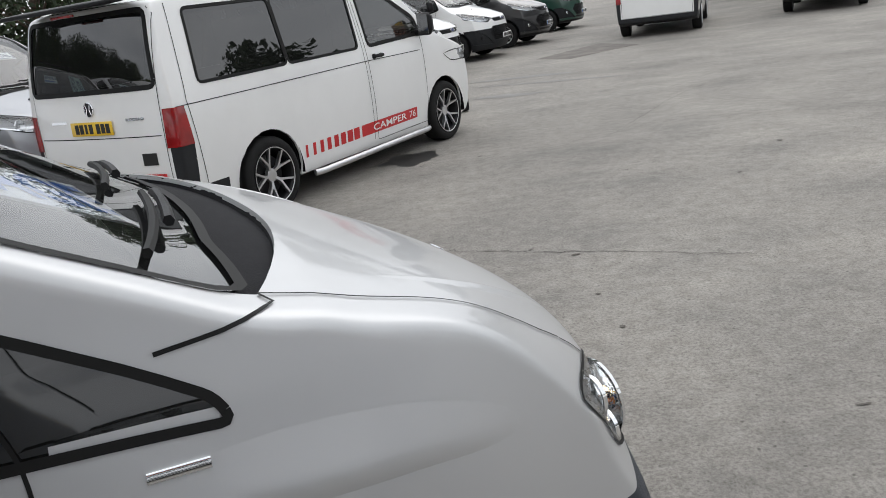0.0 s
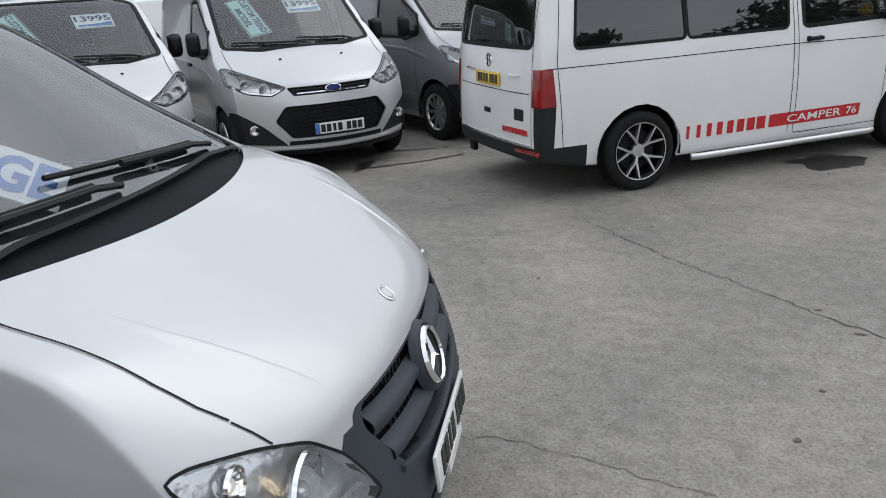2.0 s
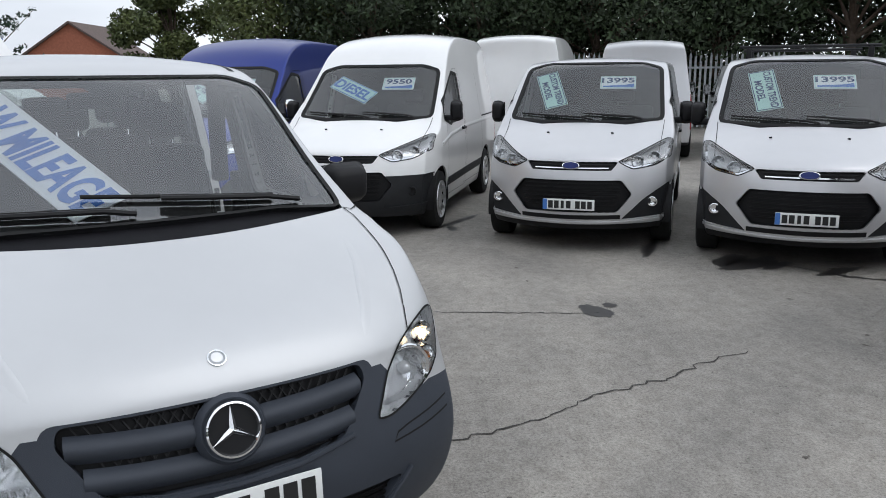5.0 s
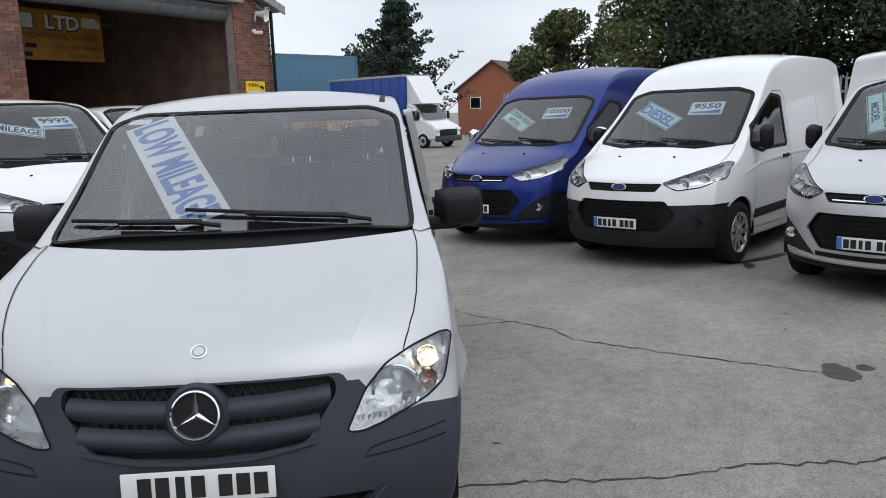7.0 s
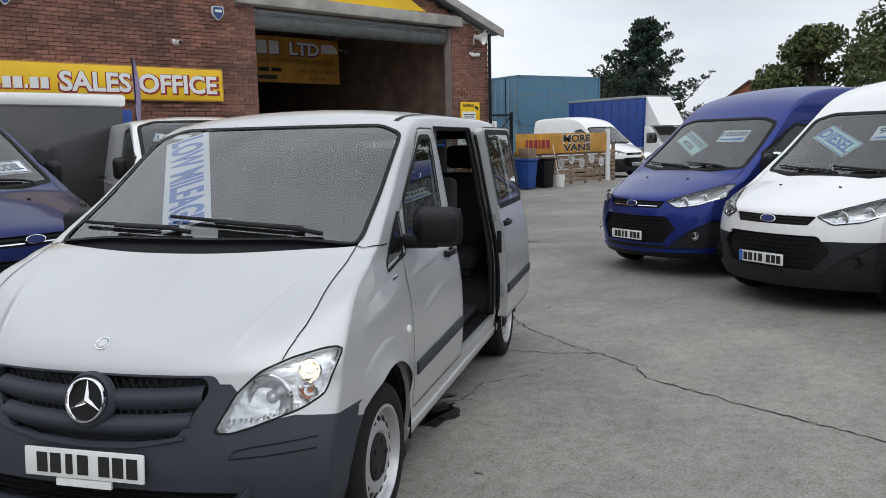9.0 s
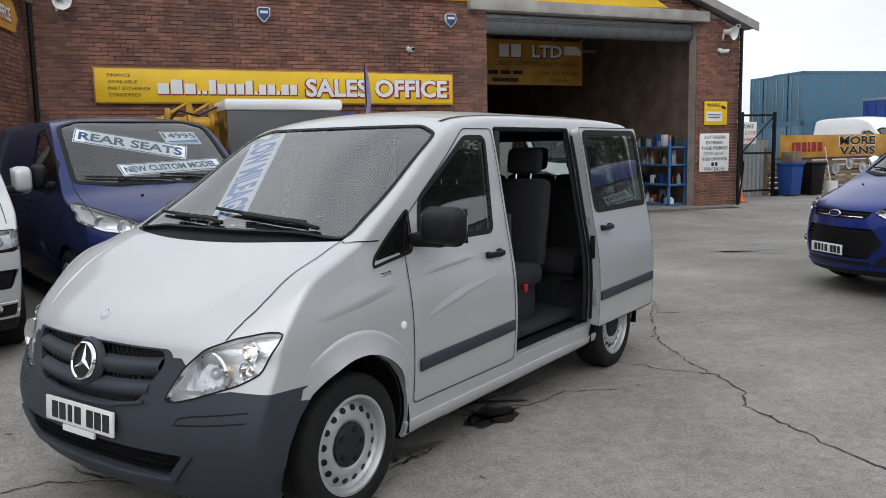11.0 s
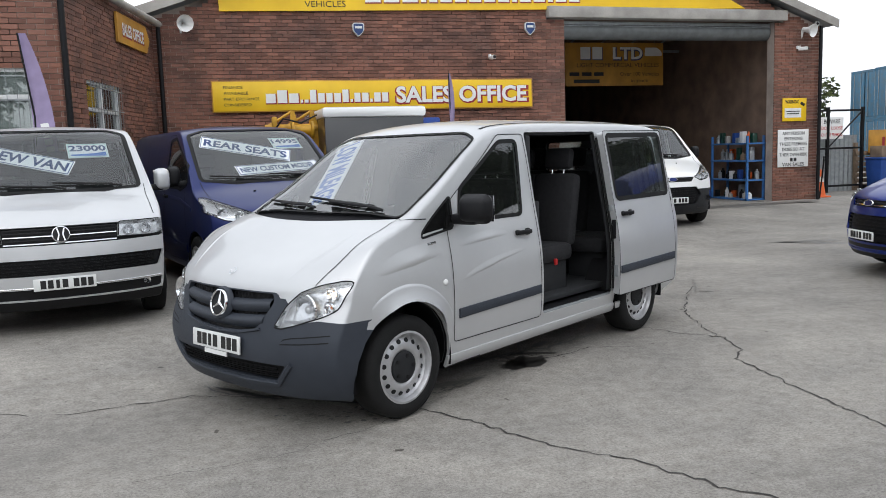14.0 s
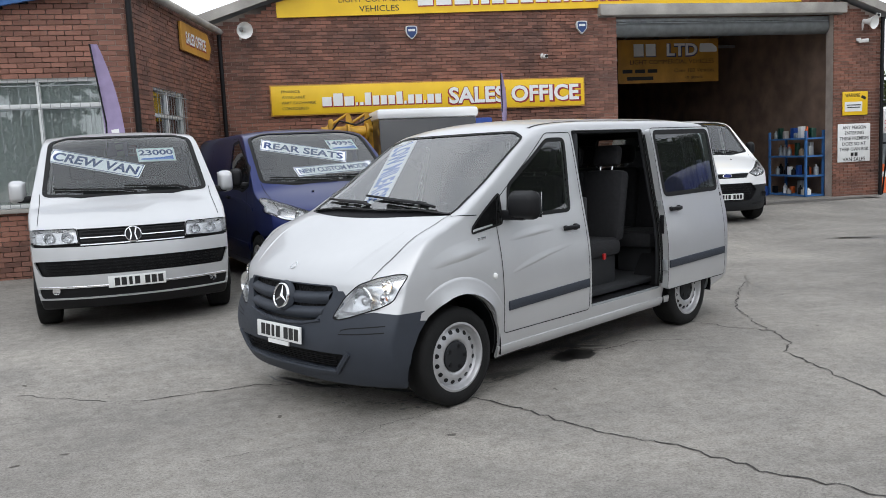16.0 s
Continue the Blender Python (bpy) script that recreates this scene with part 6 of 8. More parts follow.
def crack(pts, width=0.014, label="dark jagged crack in the concrete", mat=None):
    """A jagged dark line on the ground."""
    line = []
    for (a, b), (c, d) in zip(pts, pts[1:]):
        n = max(2, int(math.hypot(c - a, d - b) / 0.05))
        for k in range(n):
            t = k / n
            line.append((a + (c - a) * t + rng.gauss(0, 0.012), b + (d - b) * t + rng.gauss(0, 0.012)))
    line.append(pts[-1])
    bm = bmesh.new()
    rows = []
    for k, (x, y) in enumerate(line):
        p, q = Vector(line[max(k - 1, 0)]), Vector(line[min(k + 1, len(line) - 1)])
        d = (q - p).normalized()
        w = width * rng.uniform(0.25, 1.0) * 0.8 * (0.3 + 0.7 * math.sin(math.pi * min(1, max(0.03, k / len(line)))) ** 0.4)
        rows.append([bm.verts.new((x - d.y * w * rng.uniform(0.4, 1), y + d.x * w * rng.uniform(0.4, 1), rise(x, y) + 0.004)), bm.verts.new((x + d.y * w, y - d.x * w, rise(x, y) + 0.004))])
    for a, b in zip(rows, rows[1:]):
        bm.faces.new((a[0], a[1], b[1], b[0]))
    bmesh.ops.recalc_face_normals(bm, faces=bm.faces)
    return tagged(part("crack", bm, mat or CRACK), label, "crack", "cracks in the yard", "structure")


def stain(x, y, rx, ry, turn, mat=WET, label="dark oily stain on the concrete", seed=0, name="stain", z=0.004):
    """An irregular flat blot with ragged edges."""
    bm = bmesh.new()
    n = 72
    c = bm.verts.new((0, 0, 0))
    ring = []
    for k in range(n):
        t = 2 * math.pi * k / n
        r = 1 + 0.45 * noise.noise((math.cos(t) * 1.4 + seed * 7.3, math.sin(t) * 1.4, seed)) + 0.16 * noise.noise((math.cos(t) * 4 + seed, math.sin(t) * 4, seed + 3)) + 0.05 * noise.noise((math.cos(t) * 14, math.sin(t) * 14, seed + 9))
        r = max(0.15, r)
        ring.append(bm.verts.new((rx * r * math.cos(t), ry * r * math.sin(t), 0)))
    for k in range(n):
        bm.faces.new((c, ring[k], ring[(k + 1) % n]))
    return tagged(part(name, bm, mat, m=pose(x, y, z + rise(x, y), 0, 0, turn)), label, name, "stains in the yard", "structure")


crack([(0.33, -0.51), (0.58, -0.71), (0.87, -1.2), (1.07, -1.6), (1.36, -1.92), (1.47, -2.12), (1.64, -2.45), (1.85, -2.66), (2.1, -3.1)])
crack([(3.07, 0.86), (3.25, 0.48), (3.5, 0.2), (3.36, -0.17), (3.15, -0.45), (3.12, -0.8), (3.08, -1.1), (3.04, -1.5), (3.0, -1.95), (3.0, -2.3)], 0.017)
crack([(4.7, 2.5), (4.3, 2.0), (3.8, 1.28), (3.58, 0.66), (3.46, 0.24)], 0.014)
crack([(1.34, -4.15), (0.83, -3.95), (0.06, -3.54), (-0.59, -3.28), (-0.99, -3.11), (-1.42, -2.95), (-2.2, -2.6)], 0.007)
crack([(2.7, 0.2), (2.3, 0.35), (1.9, 0.2), (1.5, 0.45)], 0.012)
crack([(0.9, -0.4), (0.2, -0.9), (-0.4, -1.2), (-1.2, -1.3)], 0.005)
crack([(-2.6, 0.4), (-1.7, 0.1), (-0.9, 0.2), (-0.45, 0.02), (0.05, -0.3)], 0.012)
crack([(-2.0, -6.5), (-3.2, -8.6), (-4.6, -10.3)], 0.006)
crack([(-1.0, -9.2), (-2.4, -10.4), (-4.0, -11.0)], 0.006)
for k, row in enumerate([(3.05, -2.28, 0.16, 0.10, 20), (3.2, -2.42, 0.07, 0.05, 0), (1.62, 0.12, 0.20, 0.13, 30), (1.40, 0.34, 0.30, 0.025, 25), (1.78, 0.36, 0.20, 0.03, -20), (1.95, 0.62, 0.14, 0.035, 40), (-0.55, 0.15, 0.26, 0.03, -50), (-0.2, -0.06, 0.22, 0.028, -12),
                         (0.12, -0.36, 0.18, 0.022, -35), (4.72, -3.92, 0.30, 0.13, -40), (4.45, -4.28, 0.22, 0.06, -50), (5.3, -3.3, 0.5, 0.06, -25), (7.0, -1.35, 0.5, 0.06, -30), (6.5, -1.25, 0.16, 0.06, 10), (2.62, 1.0, 0.16, 0.05, 60)]):
    stain(*row, seed=k + 1)
crack([(4.75, -3.9), (4.43, -4.42), (4.01, -4.74), (3.73, -5.18), (3.57, -5.66)], 0.05, "dark wet trickle along the concrete joint", WET)
crack([(4.6, -4.6), (4.57, -4.94), (4.55, -5.4), (4.19, -5.67), (3.99, -5.98)], 0.05, "dark wet trickle along the concrete joint", WET)
crack([(1.3, 0.51), (1.52, 0.36), (1.75, 0.45), (1.95, 0.48), (2.3, 0.66), (2.64, 0.81)], 0.022, "dark wet trickle beside the sill", WET)
crack([(1.5, 0.38), (1.56, 0.12), (1.58, 0.0)], 0.05, "dark wet trickle beside the sill", WET)
crack([(0.6, -0.35), (0.91, -0.15), (1.21, -0.13)], 0.03, "damp line beside the wheel", DAMP)
for k, row in enumerate([(0.9, -0.22, 0.30, 0.05, 14), (8.8, 5.3, 0.55, 0.12, -10), (0.08, -6.75, 0.26, 0.36, -30), (-1.2, -10.8, 0.5, 0.16, -20), (-1.6, -13.0, 1.0, 0.14, -15), (3.5, 3.4, 0.8, 0.1, 50), (-1.9, -11.9, 1.3, 0.08, -24), (11.0, 11.0, 2.6, 0.35, 4)]):
    stain(*row, DAMP if k != 2 else WET, "damp dark patch on the concrete", 40 + k, z=0.0035)
crack([(-0.80, 0.42), (-0.72, 0.22), (-0.54, 0.06), (-0.29, -0.12), (-0.10, -0.16)], 0.028, "dark wet trickle under the bumper", WET)
crack([(-0.29, -0.12), (-0.22, -0.02), (-0.12, 0.09)], 0.020, "dark wet trickle under the bumper", WET)
crack([(1.18, 0.40), (1.41, 0.36), (1.46, 0.16), (1.44, 0.04), (1.62, 0.10), (1.85, 0.19)], 0.035, "dark wet trickle beside the sill", WET)
crack([(1.80, 0.76), (1.72, 0.48), (1.64, 0.24), (1.56, 0.10)], 0.024, "dark wet trickle beside the sill", WET)
for k, row in enumerate([(4.55, -4.05, 0.40, 0.15, -58), (4.2, -4.75, 0.30, 0.07, -60)]):
    stain(*row, seed=230 + k)
for k, row in enumerate([(8.7, 5.1, 0.75, 0.11, -42)]):
    stain(*row, DAMP, "damp dark streak on the concrete", 240 + k, z=0.0035)
crack([(4.95, 2.91), (4.72, 2.45), (4.52, 2.2), (4.72, 2.11)], 0.03, "damp line across the concrete", DAMP)
for k in range(26):
    a_, b_ = rng.uniform(0.72, 1.16), rng.uniform(-0.05, 0.05)
    stain(a_, -0.80 + 0.56 * a_ + b_, rng.uniform(0.012, 0.03), rng.uniform(0.006, 0.012), 30, seed=70 + k, label="dark damp tyre mark on the concrete")
for k in range(22):
    a_ = rng.random()
    stain(-0.62 + 0.95 * a_ + rng.gauss(0, 0.07), -0.15 - 0.66 * a_ + rng.gauss(0, 0.08), rng.uniform(0.010, 0.024), rng.uniform(0.008, 0.018), rng.uniform(0, 180), seed=110 + k, label="dark oil drip on the concrete")
for k in range(60):
    stain(rng.uniform(-3.5, 5.5), rng.uniform(-8.0, 2.5), rng.uniform(0.012, 0.035), rng.uniform(0.006, 0.016), rng.uniform(0, 180), PITS, "small dark pit in the concrete", 150 + k, "pit")
b = slab([(-2.1, -16.1), (-2.7, -15.2), (-4.35, -16.4), (-3.74, -17.9)], 0.004, "z")
tagged(part("repair_patch", b, PATCHM), "dark tarmac repair patch in the concrete", "patch", "", "structure")


# ---- brickwork ----
BL, BH, JT = 0.215, 0.065, 0.010


def brick_wall(name, m, length, top, holes, label, thick=0.28, single=None):
    """A brick wall along x from 0, facing -y. top: height at x. holes: (x0, x1, z0, z1). single: a stretch (x0, x1, z0, z1) whose bricks are parts."""
    root = thing(name, m, label, "wall", "", "structure")
    xs = sorted({0.0, length} | {x for h in holes for x in h[:2]} | {length * k / 12 for k in range(13)})
    bm = bmesh.new()
    for a, b in zip(xs, xs[1:]):
        cx = (a + b) / 2
        zs = sorted({0.0} | {z for h in holes if h[0] - 1e-6 <= cx <= h[1] + 1e-6 for z in h[2:]})
        for k, z0 in enumerate(zs):
            z1a = z1b = zs[k + 1] if k + 1 < len(zs) else None
            if any(h[0] <= cx <= h[1] and h[2] <= z0 + 1e-6 and (z1a is None or z1a <= h[3] + 1e-6) and z0 < h[3] - 1e-6 for h in holes):
                continue
            if z1a is None:
                z1a, z1b = top(a), top(b)
            if max(z1a, z1b) - z0 < 0.01:
                continue
            vs = [bm.verts.new(p) for p in ((a, 0.012, z0), (b, 0.012, z0), (b, 0.012, z1b), (a, 0.012, z1a), (a, thick, z0), (b, thick, z0), (b, thick, z1b), (a, thick, z1a))]
            for q in ((0, 1, 2, 3), (5, 4, 7, 6), (4, 0, 3, 7), (1, 5, 6, 2), (3, 2, 6, 7), (4, 5, 1, 0)):
                bm.faces.new([vs[i] for i in q])
    bmesh.ops.remove_doubles(bm, verts=bm.verts, dist=1e-5)
    part("mortar_core", bm, MORTAR, root, angle=20)
    verts, faces, lone = [], [], []
    r = random.Random(11)
    row = 0
    z = JT
    while z < 8:
        x = -(BL + JT) / 2 if row % 2 else 0.0
        while x < length:
            a, b = max(0.0, x), min(length, x + BL)
            for h in holes:
                if h[2] < z + BH / 2 < h[3]:
                    if a < h[0] < b:
                        b = h[0]
                    elif a < h[1] < b:
                        a = h[1]
                    elif h[0] <= a and b <= h[1]:
                        b = a
            if b - a > 0.03 and z + BH < min(top(a), top(b)):
                out = r.uniform(-0.004, 0.003)
                tw = r.uniform(-0.0015, 0.0015)
                if single and single[0] < a and b < single[1] and single[2] < z < single[3] and b - a > 0.2 and len(lone) < 300:
                    lone.append((a, z, out))
                else:
                    n = len(verts)
                    y0, y1 = out, 0.02
                    verts += [(a, y0, z + tw), (b, y0, z - tw), (b, y0, z + BH - tw), (a, y0, z + BH + tw), (a, y1, z), (b, y1, z), (b, y1, z + BH), (a, y1, z + BH)]
                    faces += [(n, n + 1, n + 2, n + 3), (n + 3, n + 2, n + 6, n + 7), (n + 4, n + 5, n + 1, n), (n + 4, n, n + 3, n + 7), (n + 1, n + 5, n + 6, n + 2)]
            x += BL + JT
        z += BH + JT
        row += 1
    me = bpy.data.meshes.new("brickwork")
    me.from_pydata(verts, [], faces)
    me.materials.append(BRICK)
    ob = new("brickwork", me)
    ob.parent = root
    tagged(ob, "weathered red brown bricks", "", "", "stuff")
    if lone:
        bb = bpy.data.meshes.new("brick")
        bx = box((BL / 2, 0.012, BH / 2), (BL, 0.024, BH), 0.003)
        bx.to_mesh(bb)
        bx.free()
        bb.materials.append(BRICK)
        for a, z, out in lone:
            o = new("brick", bb)
            o.parent = root
            o.location = (a, out, z)
    return root


WY = 11.83
gable = lambda x: 4.52 + 0.355 * min(x, 16.1 - x) + 0.0
brick_wall("wall_north", pose(-1.55, WY, 0), 16.1, gable, [(9.0, 14.75, 0.0, 4.60), (8.55, 15.0, 4.60, 4.86)], "weathered red brick gable wall of the sales office")
brick_wall("wall_office", pose(-8.55, 6.9, 0), 6.0, lambda x: min(4.36, 3.34 + 0.17 * x), [(2.0, 5.63, 1.15, 3.02)], "red brick office front with a wide barred window", single=(1.0, 6.0, 3.05, 4.4))
SW = math.degrees(math.atan2(4.93, 1.02))
brick_wall("wall_office_side", pose(-2.55, 6.9, 0, 0, 0, SW), 5.02, lambda x: 4.36, [(0.98, 2.62, 1.3, 2.96)], "red brick side wall of the office")


# ---- roofs, lintel, gutters ----
def roof_slab(name, pts, thick, mat, label, ribs=True):
    """A sheet roof between four corners."""
    bm = bmesh.new()
    p = [Vector(q) for q in pts]
    n = 40 if ribs else 1
    lo, hi = [], []
    for k in range(n + 1):
        t = k / n
        up = Vector((0, 0, 0.03 * (k % 2) if ribs else 0))
        hi.append([bm.verts.new(p[0].lerp(p[1], t) + up + Vector((0, 0, thick))), bm.verts.new(p[3].lerp(p[2], t) + up + Vector((0, 0, thick)))])
        lo.append([bm.verts.new(p[0].lerp(p[1], t)), bm.verts.new(p[3].lerp(p[2], t))])
    for k in range(n):
        for q in ((hi[k][0], hi[k + 1][0], hi[k + 1][1], hi[k][1]), (lo[k][1], lo[k + 1][1], lo[k + 1][0], lo[k][0]), (lo[k][0], lo[k + 1][0], hi[k + 1][0], hi[k][0]), (hi[k][1], hi[k + 1][1], lo[k + 1][1], lo[k][1])):
            bm.faces.new(q)
    bm.faces.new((lo[0][0], hi[0][0], hi[0][1], lo[0][1]))
    bm.faces.new((lo[n][1], hi[n][1], hi[n][0], lo[n][0]))
    bmesh.ops.recalc_face_normals(bm, faces=bm.faces)
    return tagged(part(name, bm, mat, angle=20), label, "roof", "", "structure")


RX, RZ = -1.55 + 8.05, 4.52 + 0.355 * 8.05
roof_slab("roof_east", [(RX, 11.6, RZ + 0.03), (RX, 32, RZ + 0.03), (14.85, 32, 4.50), (14.85, 11.6, 4.50)], 0.10, ROOF, "grey sheet roof over the workshop")
roof_slab("roof_west", [(RX, 32, RZ + 0.03), (RX, 11.6, RZ + 0.03), (-1.85, 11.6, 4.50), (-1.85, 32, 4.50)], 0.10, ROOF, "grey sheet roof over the workshop")
for sx, x1 in ((1, 14.9), (-1, -1.9)):
    tagged(part("bargeboard", slab([(RX, RZ + 0.16), (RX, RZ - 0.02), (x1, 4.44), (x1, 4.64)], 0.05, "y"), LINTEL, m=pose(0, 11.55, 0)), "pale grey bargeboard along the gable", "trim", "", "structure")
tagged(part("lintel", box((10.22, WY - 0.01, 4.735), (6.45, 0.32, 0.25), 0.01), LINTEL), "stained concrete lintel over the workshop door", "lintel", "", "structure")
tagged(part("office_fascia", slab([(-8.8, 3.20), (-8.8, 3.42), (-2.75, 4.44), (-2.75, 4.24)], 0.06, "y"), BLUEF, m=pose(0, 6.72, 0)), "blue painted fascia board", "trim", "", "structure")
roof_slab("office_roof", [(-9.0, 6.66, 3.42), (-9.0, 11.6, 3.42), (-2.45, 11.6, 4.48), (-2.45, 6.66, 4.48)], 0.08, ROOF, "grey sheet roof over the office")
u = Vector((1.02, 4.93, 0)).normalized()
e0, e1 = Vector((-2.60, 6.80, 4.36)), Vector((-1.50, 11.75, 4.36))
n = Vector((u.y, -u.x, 0))
tagged(part("office_eave", tube([e0 + n * 0.1, e1 + n * 0.1], 0.07, 10), LINTEL), "grey gutter along the office eave", "gutter", "", "structure")
for p, z1 in ((Vector((-2.47, 6.82, 0)), 4.3), (Vector((-1.42, 11.7, 0)), 4.4), (Vector((14.50, 11.72, 0)), 4.5)):
    tagged(part("drainpipe", tube([p, p + Vector((0, 0, z1))], 0.045, 10), BLACK), "black plastic drainpipe", "pipe", "drainpipes", "structure")

# ---- windows of the office ----
def barred_window(name, m, w, h, cols, transom, label):
    win = thing(name, m, label, "window", "", "structure")
    fr = bmesh.new()
    for cx, cz, sx, sz in ((w / 2, 0.03, w, 0.06), (w / 2, h - 0.03, w, 0.06), (0.03, h / 2, 0.06, h), (w - 0.03, h / 2, 0.06, h)):
        add_box(fr, (cx, 0.08, cz), (sx, 0.07, sz), 0.008)
    part("window_frame", fr, UPVC, win)
    for k in range(1, cols):
        part("mullion", box((w * k / cols, 0.078, h / 2), (0.05, 0.06, h - 0.1), 0.006), UPVC, win)
    part("transom", box((w / 2, 0.076, transom), (w - 0.1, 0.06, 0.06), 0.006), UPVC, win)
    for k in range(cols):
        g = part("pane", box((w * (k + 0.5) / cols, 0.10, h / 2), (w / cols - 0.05, 0.006, h - 0.1)), SCREEN, win)
        g.visible_shadow = False
    part("blind", box((w / 2, 0.118, h / 2), (w - 0.05, 0.01, h - 0.05)), BLIND, win)
    part("window_sill", box((w / 2, 0.0, -0.03), (w + 0.1, 0.14, 0.06), 0.008), LINTEL, win)
    nb = int(w / 0.13)
    for k in range(nb):
        part("security_bar", tube([(w * (k + 0.5) / nb, -0.04, 0.02), (w * (k + 0.5) / nb, -0.04, h - 0.02)], 0.0045, 6), STEELGREY, win)
    for z in (0.12, h - 0.45, h - 0.12):
        part("cross_bar", box((w / 2, -0.04, z), (w, 0.03, 0.012)), STEELGREY, win)
    return win


barred_window("window_1", pose(-6.55, 6.9, 1.15), 3.63, 1.87, 4, 1.47, "white framed office window behind grey security bars")
barred_window("window_2", pose(-2.55, 6.9, 1.3, 0, 0, SW) @ pose(0.98, 0, 0), 1.64, 1.66, 2, 1.2, "white framed side window behind grey security bars")


# ---- signs ----
def outlined(text, h, w, parent, m, face=SIGNWHITE, back=SIGNRED):
    part("lettering_edge", letters(text, h * 1.12, w * 1.03, 0.07, 0.003), back, parent, m=m @ pose(0.014, 0, -0.014))
    part("lettering", letters(text, h, w, 0.030, 0.007), face, parent, m=m)


def word_bars(parent, m, widths, h, mat, back=None, gap=0.35):
    """Plain bars that stand in for writing: low ones for small letters, dots where they are narrow."""
    x = -(sum(widths) + gap * h * (len(widths) - 1)) / 2
    for k, w in enumerate(widths):
        tall = 1.0 if len(widths) < 8 else (0.24 if w < 0.3 * h else (0.72, 0.72, 0.72, 0.98)[(k * 7) % 4])
        z = -(1 - tall) * h / 2
        if back:
            part("bar_edge", box((x + w / 2 + 0.012, -0.002, z - 0.012), (w + 0.022, 0.003, h * tall + 0.026)), back, parent, m=m)
        part("bar", box((x + w / 2, -0.006, z), (w, 0.004, h * tall), 0.0), mat, parent, m=m)
        x += w + gap * h


s = thing("sales_sign", pose(3.065, WY - 0.05, 2.925), "yellow sales office sign board on the brick wall", "sign")
part("board", box((0, 0, 0), (7.03, 0.05, 0.60), 0.008), YELLOW, s)
part("board_edge", box((0, 0.004, 0), (7.08, 0.04, 0.65), 0.004), OCHRE, s)
f = pose(0, -0.026, 0)
outlined("SALES OFFICE", 0.36, 3.05, s, f @ pose(1.86, 0, 0))
word_bars(s, f @ pose(-1.15, 0, -0.01), [0.20, 0.20, 0.20, 0.05, 0.08, 0.13, 0.14, 0.13, 0.14, 0.13, 0.05, 0.13, 0.14, 0.05, 0.14, 0.13], 0.27, SIGNWHITE, SIGNRED, 0.14)
for k, line in enumerate(("FINANCE", "AVAILABLE", "PART EXCHANGE", "CONSIDERED")):
    part("small_lettering", letters(line, 0.058, 0.055 * len(line), 0.0, 0.004), INK, s, m=f @ pose(-3.30 + 0.0275 * len(line), 0, 0.185 - 0.118 * k))

s = thing("fascia_sign", pose(0, WY - 0.06, 0), "large yellow sign board across the gable", "sign")
part("board", slab([(-0.22, 4.64), (12.28, 4.90), (10.95, 5.53), (9.5, 6.05), (3.6, 6.05), (-0.22, 4.95)], 0.05, "y"), YELLOW, s)
word_bars(s, pose(5.3, -0.004, 5.13, 0, -1.2, 0), [0.34, 0.34, 0.34, 0.12, 0.18, 0.26, 0.26, 0.28, 0.26, 0.26, 0.12, 0.26, 0.28, 0.12, 0.26, 0.26], 0.42, SIGNWHITE, SIGNRED, 0.17)
for k, line in enumerate(("LIGHT COMMERCIAL", "VEHICLES")):
    part("small_lettering", letters(line, 0.125, 0.108 * len(line), 0.0, 0.006), INK, s, m=pose(1.95, -0.002, 5.02 - 0.2 * k, 0, -1.2, 0))
for k in range(3):
    word_bars(s, pose(9.75, -0.004, 5.62 - 0.24 * k, 0, -1.2, 0), [0.32, 0.42, 0.26, 0.26], 0.13, NAVYINK, None, 0.7)

s = thing("workshop_sign", pose(10.72, 15.5, 3.96), "amber sign board hung inside the workshop", "sign")
# board in amber, not yellow: the workshop's shade is put into its colour
part("board", box((0, 0, 0), (3.1, 0.05, 1.2), 0.006), OCHRE, s)
outlined("LTD", 0.34, 0.95, s, pose(0.40, -0.026, 0.31), SIGNWHITE, NAVYINK)
word_bars(s, pose(-0.75, -0.026, 0.31), [0.3, 0.3], 0.34, SIGNWHITE, NAVYINK, 0.2)
part("small_lettering", letters("LIGHT COMMERCIAL VEHICLES", 0.12, 2.6, 0.0, 0.006), INK, s, m=pose(0.1, -0.026, -0.02))
word_bars(s, pose(-0.9, -0.026, -0.27), [0.3, 0.3, 0.3], 0.10, INK, None, 0.8)
word_bars(s, pose(-0.9, -0.026, -0.47), [0.8], 0.10, INK)
part("small_lettering", letters("Over 100 Vehicles", 0.11, 1.25, 0.0, 0.006), INK, s, m=pose(0.78, -0.026, -0.27))
for x in (-1.3, 1.3):
    part("hanger", tube([(x, 0.03, 0.55), (x, 0.03, 0.92)], 0.01, 6), STEELGREY, s)
part("small_lettering", letters("in stock", 0.10, 0.55, 0.0, 0.006), INK, s, m=pose(0.78, -0.026, -0.46))
vanp = slab(rounded([(-0.28, -0.1), (0.28, -0.1), (0.27, 0.03), (0.12, 0.14), (-0.26, 0.14)], 0.04), 0.004, "y")
part("van_picture", vanp, SIGNWHITE, s, "small white van drawing", m=pose(1.22, -0.034, 0.33))

